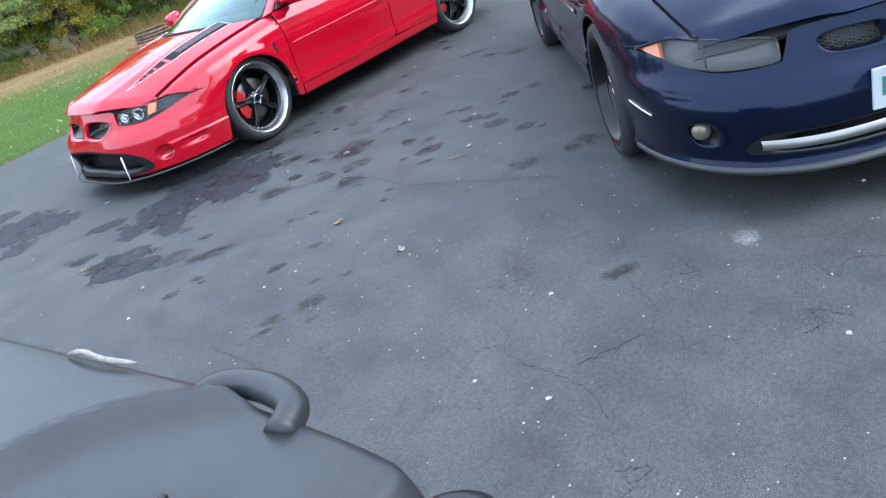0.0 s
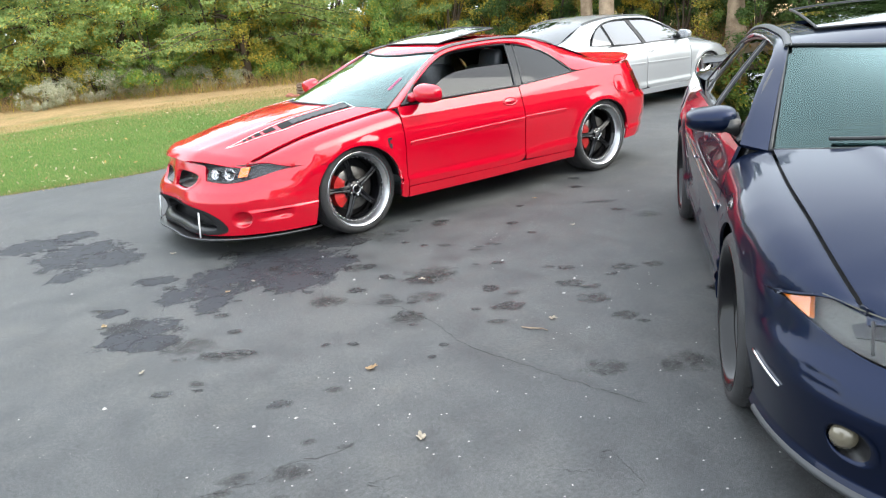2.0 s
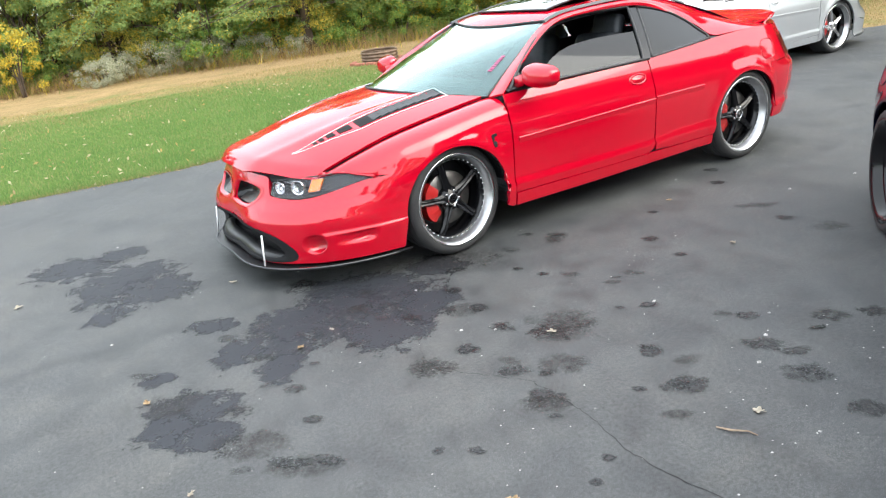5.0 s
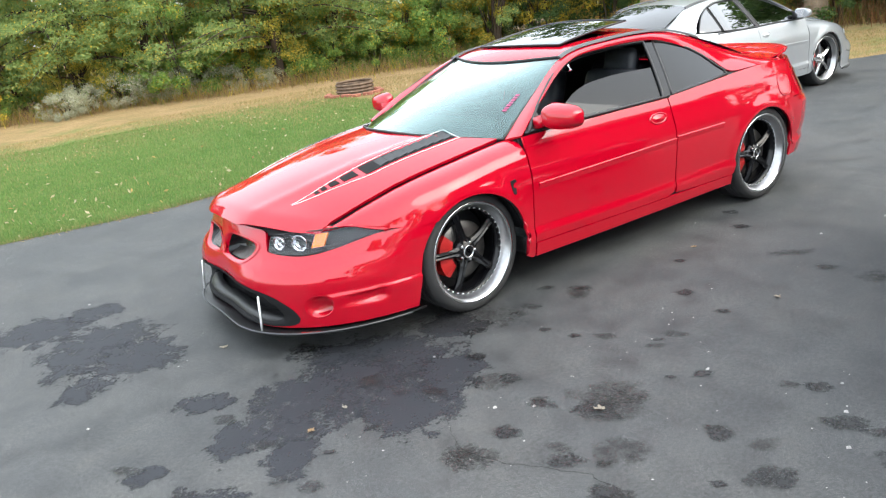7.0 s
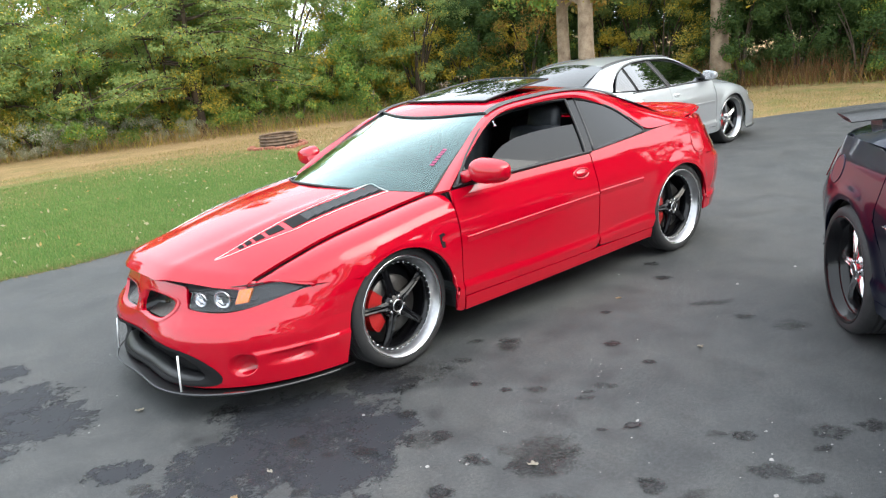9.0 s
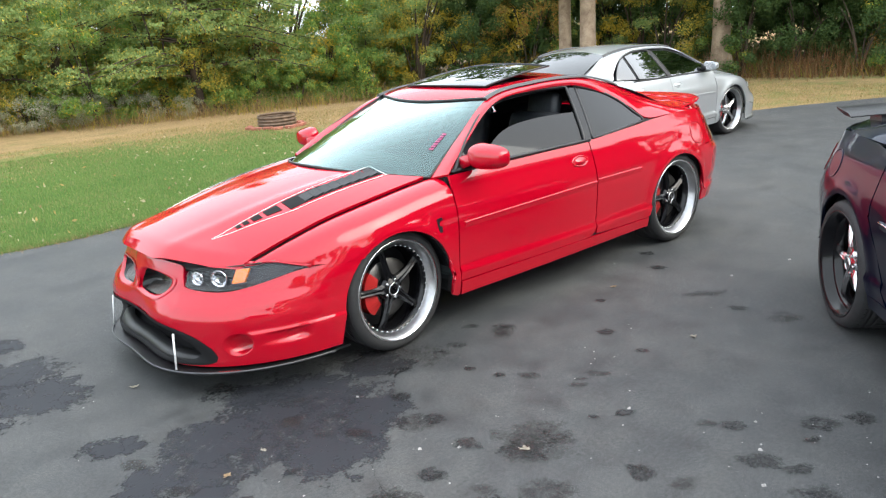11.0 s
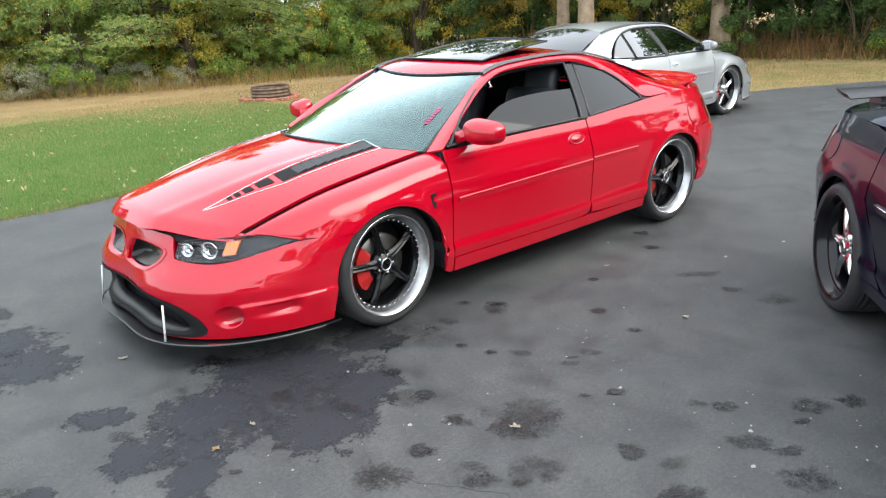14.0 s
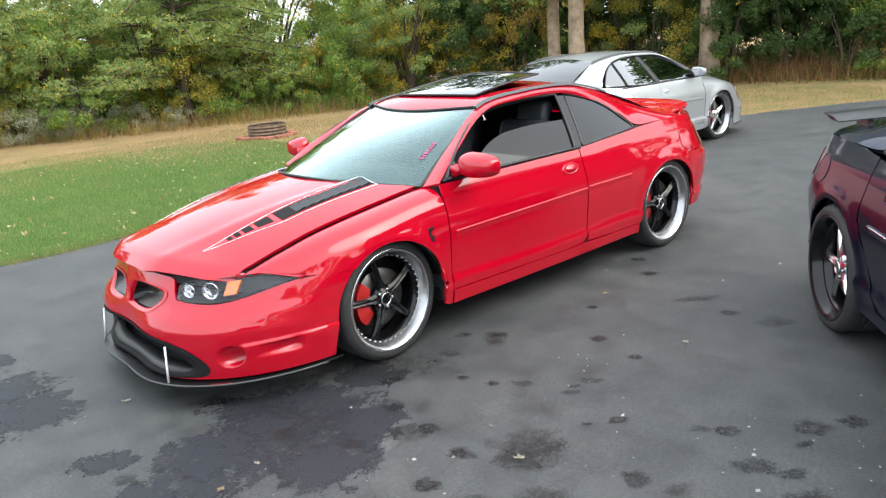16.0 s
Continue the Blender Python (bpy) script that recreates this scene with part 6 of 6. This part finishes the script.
OIL = stain_mat("oil_stain", (0.011, 0.011, 0.012), 0.5, 0.85, 1.95, 2.6, 1.9, 0.9)
FAINT = stain_mat("faint_stain", (0.018, 0.016, 0.015), 0.6, 0.6, 2.0, 2.8, 2.0, 1.0)
SEALER = stain_mat("sealer_patch", (0.015, 0.017, 0.023), 0.7, 0.85, 2.35, 2.7, 2.9, 0.9)
PALE = stain_mat("pale_spill", (0.4, 0.39, 0.37), 0.9, 0.7, 2.2, 2.9, 1.6, 1.4, 160)
GRITTY = stain_mat("pale_grit", (0.2, 0.195, 0.185), 0.9, 0.4, 2.6, 3.0, 0.9, 2.2, 230)
stain_z = [0.0016]


def stain(name, x, y, rx, ry, material, seed, turn=-45.0, label="", n=32):
    """A thin soaked blotch whose strength fades towards its ragged rim."""
    verts, faces, soak = [(0, 0, 0)], [], [1.0]
    rad = [1 + 0.3 * noise.noise((math.cos(2 * math.pi * k / n) * 1.6 + seed * 3.7, math.sin(2 * math.pi * k / n) * 1.6, seed * 1.3)) for k in range(n)]
    for f, s in ((0.45, 1.0), (0.8, 0.75), (1.05, 0.4), (1.35, 0.0)):
        for k in range(n):
            w = 2 * math.pi * k / n
            verts.append((rx * rad[k] * f * math.cos(w), ry * rad[k] * f * math.sin(w), 0))
            soak.append(s)
    faces += [[0, 1 + k, 1 + (k + 1) % n] for k in range(n)]
    for q in range(3):
        faces += [[1 + q * n + k, 1 + q * n + n + k, 1 + q * n + n + (k + 1) % n, 1 + q * n + (k + 1) % n] for k in range(n)]
    c, s = math.cos(radians(turn)), math.sin(radians(turn))
    stain_z[0] += 0.00003
    V = [(x + a * c - b * s, y + a * s + b * c, stain_z[0]) for a, b, _ in verts]
    ob = mesh_part(name, V, faces, material, driveway, label)
    at = ob.data.attributes.new("soak", "FLOAT", "POINT")
    at.data.foreach_set("value", soak)
    return ob


# sealed and soaked areas in front of the coupe
for k, (x, y, rx, ry) in enumerate([(2.05, -1.04, 0.32, 0.25), (1.83, -0.45, 0.32, 0.4), (1.67, -0.13, 0.26, 0.26), (2.0, 0.09, 0.13, 0.16), (1.7, -1.09, 0.18, 0.15),
                                    (0.74, 0.99, 0.4, 0.28), (0.99, 1.1, 0.32, 0.34), (0.85, 1.48, 0.24, 0.27), (1.34, 1.26, 0.17, 0.2), (1.19, 1.04, 0.25, 0.24), (1.54, 1.14, 0.12, 0.2),
                                    (1.55, 0.73, 0.16, 0.1), (0.24, 0.94, 0.2, 0.16), (1.45, 1.48, 0.12, 0.16), (0.56, 1.37, 0.18, 0.25), (1.9, 1.54, 0.25, 0.16), (1.91, 1.79, 0.22, 0.13),
                                    (2.04, 1.63, 0.13, 0.14), (1.95, 1.14, 0.09, 0.08)]):
    stain("sealer_patch", x, y, rx, ry, SEALER, 100 + k, -43, "dark sealed patch of asphalt")
for k, (x, y, r, q) in enumerate([(0.49, 2.37, 0.13, 0.11), (0.72, 2.56, 0.1, 0.08), (0.26, 2.13, 0.16, 0.13), (0.13, 3.94, 0.15, 0.12), (0.92, 1.99, 0.11, 0.11), (0.49, 1.57, 0.12, 0.09),
                                  (1.66, 2.27, 0.16, 0.08), (1.78, 1.99, 0.2, 0.1), (1.96, 1.42, 0.16, 0.1), (0.15, 0.9, 0.4, 0.2), (-1.78, 1.7, 0.14, 0.06), (-1.7, 2.25, 0.11, 0.09), (1.33, 4.78, 0.1, 0.05), (0.42, 3.71, 0.1, 0.09), (0.73, 2.54, 0.11, 0.09), (-0.53, 1.14, 0.08, 0.09), (0.2, 2.05, 0.2, 0.12), (0.93, 1.99, 0.12, 0.1)]):
    stain("faint_stain", x, y, r, q, FAINT, 200 + k, -40, "faint brown-grey stain")
for k, (x, y, r, q) in enumerate([(0.13, 2.55, 0.07, 0.06), (0.22, 2.85, 0.09, 0.075), (-0.25, 2.85, 0.09, 0.07), (-0.16, 3.1, 0.1, 0.085), (-0.67, 2.88, 0.09, 0.075), (-0.83, 2.99, 0.07, 0.065),
                                  (-0.09, 3.38, 0.08, 0.065), (-0.1, 3.5, 0.045, 0.03), (0.67, 2.26, 0.09, 0.06), (0.7, 1.97, 0.065, 0.05), (-0.43, 2.64, 0.07, 0.05), (-0.9, 1.6, 0.07, 0.05), (-0.74, 3.51, 0.084, 0.05), (1.7, 2.21, 0.1, 0.04), (1.58, 2.3, 0.08, 0.04), (0.32, 2.11, 0.11, 0.08)]):
    stain("oil_stain", x, y, r, q, OIL, k, -50, "black oil spot")
for k, (x, y, r, q) in enumerate([(0.8, 2.98, 0.025, 0.022), (0.92, 3.05, 0.025, 0.02), (0.39, 2.74, 0.035, 0.02), (1.91, 2.54, 0.035, 0.02), (-0.82, 1.9, 0.04, 0.03), (-2.04, 1.18, 0.07, 0.05), (-1.68, 1.97, 0.06, 0.04),
                                  (-0.06, 1.36, 0.035, 0.03), (0.41, 1.62, 0.06, 0.05), (0.37, 1.33, 0.06, 0.05), (-0.11, 1.53, 0.035, 0.03), (-1.28, 1.27, 0.04, 0.035), (0.71, 1.95, 0.05, 0.05), (-2.28, 0.93, 0.07, 0.05), (1.55, 0.95, 0.07, 0.05), (0.95, 0.55, 0.1, 0.07)]):
    stain("oil_drip", x, y, r * 1.1, q * 1.1, OIL, 40 + k, -50, "small oil drip")
for k, (x, y, r, q) in enumerate([(1.88, 3.45, 0.095, 0.06), (2.05, 3.36, 0.08, 0.04), (2.14, 3.4, 0.06, 0.03), (1.73, 3.32, 0.035, 0.03), (1.64, 3.45, 0.05, 0.02), (1.98, 3.58, 0.04, 0.03)]):
    stain("worn_patch", x, y, r, q, FAINT, 70 + k, -20, "dark worn spot along a crack")
stain("pale_spill", 1.01, 5.15, 0.08, 0.07, PALE, 91, 0, "whitish spill")
for k, (x, y, r, q) in enumerate([(0.19, 3.26, 0.16, 0.05), (0.22, 3.46, 0.07, 0.11), (0.39, 3.5, 0.05, 0.09), (0.56, 3.71, 0.09, 0.13)]):
    stain("grit_patch", x, y, r, q, GRITTY, 95 + k, -30, "loose pale grit")

ro = random.Random(77)
for k in range(46):
    x, y, r = ro.uniform(-0.6, 2.1), ro.uniform(0.9, 3.0), ro.uniform(0.02, 0.06)
    stain("oil_drip", x, y, r * 1.4, r * 0.8, FAINT if k % 2 else OIL, 300 + k, -40 + ro.uniform(-20, 20), "small oil drip", 20)

CRACKMAT = mat("crack", (0.015, 0.015, 0.016), 0.95)


def crack(pts, w, seed):
    """A thin ragged fissure."""
    P = spline(pts, 70)
    rows = []
    for k, (x, y) in enumerate(P):
        x += 0.02 * noise.noise((k * 0.35, seed, 0)) + 0.008 * noise.noise((k * 1.1, seed, 5))
        y += 0.02 * noise.noise((k * 0.35, seed, 9))
        q = w * (0.35 + 0.9 * abs(noise.noise((k * 0.5, seed, 4))))
        rows.append([(x - q, y - q * 0.6, 0.0013), (x + q, y + q * 0.6, 0.0013)])
    V = [p for r in rows for p in r]
    F = [[2 * k, 2 * k + 1, 2 * k + 3, 2 * k + 2] for k in range(len(rows) - 1)]
    return mesh_part("crack", V, F, CRACKMAT, driveway, "fine crack in the asphalt", False)


crack([(0.66, 2.4), (0.67, 2.75), (0.72, 3.04), (0.67, 3.41), (0.62, 3.71), (0.55, 4.05)], 0.0035, 1)
crack([(0.66, 2.4), (0.9, 1.95), (0.8, 1.5), (1.3, 0.9)], 0.0025, 2)
crack([(-5.2, 0.2), (-4.78, 0.6), (-4.26, 1.12), (-3.6, 2.0)], 0.008, 3)
crack([(2.25, 3.35), (2.0, 3.42), (1.85, 3.4), (1.65, 3.46), (1.4, 3.3)], 0.004, 4)
crack([(2.3, 5.3), (2.0, 5.0), (1.9, 4.6), (1.5, 4.5)], 0.003, 5)
crack([(1.9, 4.9), (1.6, 5.05), (1.35, 4.8)], 0.003, 6)
rk = random.Random(9)
for k in range(26):
    x, y, a = rk.uniform(1.0, 3.2), rk.uniform(3.6, 6.2), rk.uniform(0, 6.28)
    L = rk.uniform(0.05, 0.16)
    crack([(x, y), (x + L * math.cos(a), y + L * math.sin(a)), (x + L * 1.8 * math.cos(a + 0.6), y + L * 1.8 * math.sin(a + 0.6)), (x + L * 2.4 * math.cos(a - 0.3), y + L * 2.4 * math.sin(a - 0.3))], rk.uniform(0.0012, 0.0026), 20 + k)
crack([(2.6, 4.0), (2.35, 3.7), (2.3, 3.2)], 0.003, 7)

LEAFTAN = mat("dry_leaf", (0.42, 0.29, 0.16), 0.8, var=0.25, scale=40)
LEAFPALE = mat("pale_leaf", (0.45, 0.4, 0.32), 0.8, var=0.2, scale=40)


def oak_leaf(x, y, size, turn, seed, material, label):
    """A curled, lobed fallen leaf with a stalk."""
    rng = np.random.RandomState(seed)
    n = 40
    bm = bmesh.new()
    c = bm.verts.new((0, 0, 0.004))
    rim = []
    for k in range(n):
        w = 2 * math.pi * k / n
        r = 0.5 + 0.45 * abs(math.sin(w * 2.5 + 0.4)) ** 0.8 + rng.uniform(-0.05, 0.05)
        r *= 1 - 0.25 * math.cos(w)
        rim.append(bm.verts.new((r * size * math.cos(w), 0.75 * r * size * math.sin(w), 0.003 + 0.35 * size * r * r * abs(math.sin(w * 1.5 + seed)))))
    for k in range(n):
        bm.faces.new([c, rim[k], rim[(k + 1) % n]])
    bmesh.ops.solidify(bm, geom=bm.faces[:], thickness=0.0012)
    e = part("leaf", bm, material)
    e.matrix_world = pose(x, y, 0.003, 0, 0, turn)
    tagged(e, label, "leaf", "fallen leaves")
    v, f = tube_mesh([(-size * 0.5, 0, 0.005), (-size * 0.9, 0.004, 0.006), (-size * 1.25, 0.012, 0.01)], 0.0012, 5)
    mesh_part("stalk", v, f, material, e)
    return e


for k, (x, y, s) in enumerate([(1.21, 2.94, 0.05), (1.38, 3.61, 0.045), (0.31, 2.11, 0.04), (1.29, 1.34, 0.035), (0.2, 3.14, 0.04), (2.45, -0.54, 0.05), (2.04, 1.34, 0.035), (1.26, 0.17, 0.04), (-1.14, 2.0, 0.035), (-1.52, 1.18, 0.03), (2.06, 2.15, 0.025), (1.09, 1.28, 0.025)]):
    oak_leaf(x, y, s * 0.62, k * 77, k + 3, LEAFTAN if k in (0, 3, 6, 9) else LEAFPALE, "curled tan fallen oak leaf on the asphalt" if k in (0, 3, 6, 9) else "pale dry fallen leaf on the asphalt")
tagged(tube("twig", [(0.389, 3.109, 0.006), (0.37, 3.16, 0.009), (0.33, 3.2, 0.007), (0.325, 3.236, 0.005)], [0.003, 0.004, 0.003, 0.002], BARK), "thin dry twig on the asphalt", "twig")


def chips():
    """Pale stone chips strewn over the asphalt."""
    rng = np.random.RandomState(8)
    V, F = [], []
    for k in range(900):
        x, y = (rng.uniform(-4, 4), rng.uniform(-2.5, 6.5)) if k < 420 else (rng.uniform(-0.8, 3.6), rng.uniform(1.5, 6.3))
        if y < float(edge_y(x)) + 0.3:
            continue
        s = rng.uniform(0.002, 0.006) if rng.rand() < 0.95 else rng.uniform(0.008, 0.014)
        b = len(V)
        a = rng.uniform(0, 6.28)
        for q in range(4):
            w = a + q * math.pi / 2
            V.append((x + s * math.cos(w) * rng.uniform(0.7, 1.3), y + s * math.sin(w) * rng.uniform(0.6, 1.2), 0.0005))
        V.append((x, y, s * 0.7))
        F += [[b, b + 1, b + 4], [b + 1, b + 2, b + 4], [b + 2, b + 3, b + 4], [b + 3, b, b + 4]]
    ob = mesh_part("stone_chips", V, F, mat("stone_chip", (0.32, 0.31, 0.3), 0.8, var=0.3, scale=50), None, "", False)
    tagged(ob, "pale stone chips strewn over the asphalt", "gravel", "", "stuff")


chips()

# ---- wheeled bin beside the start of the walk ----
BINMAT = mat("bin_plastic", (0.027, 0.029, 0.032), 0.4, var=0.2, scale=8, bump=0.06, bump_scale=200)


def build_bin():
    e = empty("storage_bin", "large dark grey plastic bin with domed lid", "bin")
    sq = lambda w, p, q: math.copysign(abs(p(w)) ** q, p(w))
    W = np.linspace(0, 2 * math.pi, 65)
    rows = [[(sq(w, math.cos, 0.3) * hx, sq(w, math.sin, 0.3) * hy, v) for w in W] for v, hx, hy in ((0.0, 0.24, 0.47), (0.05, 0.25, 0.48), (0.8, 0.285, 0.58), (0.9, 0.30, 0.61), (0.93, 0.30, 0.61))]
    sheet("bin_body", np.array(rows), BINMAT, e, "", 0.006, (0, 0, 0.4))
    G = []
    for v in np.linspace(-1, 1, 72):
        row = []
        for u in np.linspace(-1, 1, 48):
            q = 0.57 * v - 0.03 - 0.24 * abs(u) ** 2.2
            step = 1 / (1 + math.exp(-q / 0.007))
            h = 1.035 - 0.045 * abs(u) ** 2.5 + 0.014 * math.exp(-((q + 0.04) / 0.018) ** 2) - step * (0.02 + 0.09 * max(0, q))
            for edge in (abs(u), abs(v)):
                h -= 0.04 * max(0.0, (edge - 0.95) / 0.05) ** 1.6
            row.append((0.325 * u * (1 - 0.06 * max(0, v) ** 6), 0.57 * v * (1 - 0.03 * abs(u) ** 8), h))
        G.append(row)
    lid = sheet("lid", np.array(G), BINMAT, e, "vaulted lid that steps down to a sloping end", 0.006, (0, 0, 0.4))
    grip = [(-0.28, 0.13, 0.965), (-0.325, 0.145, 0.972), (-0.346, 0.19, 0.975), (-0.348, 0.26, 0.975), (-0.33, 0.32, 0.97), (-0.28, 0.34, 0.965)]
    tube("lid_handle", spline(grip, 28), 0.025, BINMAT, lid, "looped lid handle", 12)
    tube("side_grip", spline([(-0.27, 0.55, 0.85), (-0.30, 0.57, 0.87), (-0.315, 0.62, 0.875), (-0.28, 0.67, 0.875), (-0.2, 0.68, 0.86)], 24), 0.024, BLACK, e, "black corner grip", 12)
    tube("side_handle", spline([(-0.22, 0.54, 0.86), (-0.25, 0.62, 0.87), (-0.05, 0.65, 0.87), (0.15, 0.62, 0.87), (0.12, 0.54, 0.86)], 24), 0.024, BLACK, e, "black side handle", 12)
    for sg in (1, -1):
        w = lathe("wheel", [(0.02, 0.02), (0.07, 0.022), (0.095, 0.02), (0.1, 0.01), (0.1, -0.01), (0.095, -0.02), (0.02, -0.02)], RUBBER, e, "", 24)
        w.matrix_local = Matrix.Translation((sg * 0.27, -0.42, 0.1)) @ Matrix.Rotation(radians(90), 4, "Z")
    part("screw_hole", box_bm(0.012, 0.012, 0.02, (-0.12, 0.30, 0.994), 0.003), BLACK, lid, "small dark screw hole")
    return e


storage_bin = build_bin()
storage_bin.matrix_world = pose(3.46, 5.06, 0, 0, 0, 6)
tagged(tube("twig", spline([(3.185, 4.80, 1.005), (3.175, 4.86, 1.016), (3.17, 4.93, 1.012), (3.15, 5.0, 1.006)], 12), [0.002, 0.004, 0.006, 0.005, 0.006, 0.004, 0.005, 0.005, 0.006, 0.005, 0.004, 0.002], mat("pale_bark", (0.26, 0.24, 0.21), 0.9, var=0.3, scale=60, bump=0.5)), "pale dry twig lying on the bin lid", "twig")

# ---- house and trees behind the walk ----
SIDING = mat("dark_siding", (0.10, 0.09, 0.08), 0.7, var=0.12, scale=3)
SHINGLE = mat("dark_shingle", (0.07, 0.065, 0.06), 0.9, var=0.3, scale=6, bump=0.5, bump_scale=30)


def build_house():
    """A plain house beside the drive, its long wall towards the cars, its ridge along x."""
    e = empty("house", "plain house with horizontal siding and a pitched shingle roof", "house")
    part("wall", box_bm(10, 7, 4.2, (-9, 12.5, 2.1)), SIDING, e)
    for k in range(25):
        part("siding_board", box_bm(10.04, 0.03, 0.15, (-9, 8.985, 0.2 + k * 0.16), 0, Matrix.Rotation(radians(6), 4, "X")), SIDING, e)
    v = [(-14.4, 8.5, 4.1), (-3.6, 8.5, 4.1), (-3.6, 12.5, 6.6), (-14.4, 12.5, 6.6), (-3.6, 16.5, 4.1), (-14.4, 16.5, 4.1)]
    w = [(a, b, c - 0.15) for a, b, c in v]
    mesh_part("roof", v + w, [[0, 1, 2, 3], [3, 2, 4, 5], [9, 8, 7, 6], [11, 10, 8, 9], [0, 6, 7, 1], [5, 4, 10, 11], [1, 7, 8, 2], [2, 8, 10, 4], [0, 3, 9, 6], [3, 5, 11, 9]], SHINGLE, e, "", False)
    for x in (-14.0, -4.1):
        mesh_part("gable", [(x, 9.1, 4.1), (x, 15.9, 4.1), (x, 12.5, 6.35), (x + 0.1, 9.1, 4.1), (x + 0.1, 15.9, 4.1), (x + 0.1, 12.5, 6.35)], [[0, 1, 2], [5, 4, 3], [0, 3, 4, 1], [1, 4, 5, 2], [2, 5, 3, 0]], SIDING, e, "", False)
    return e


build_house()
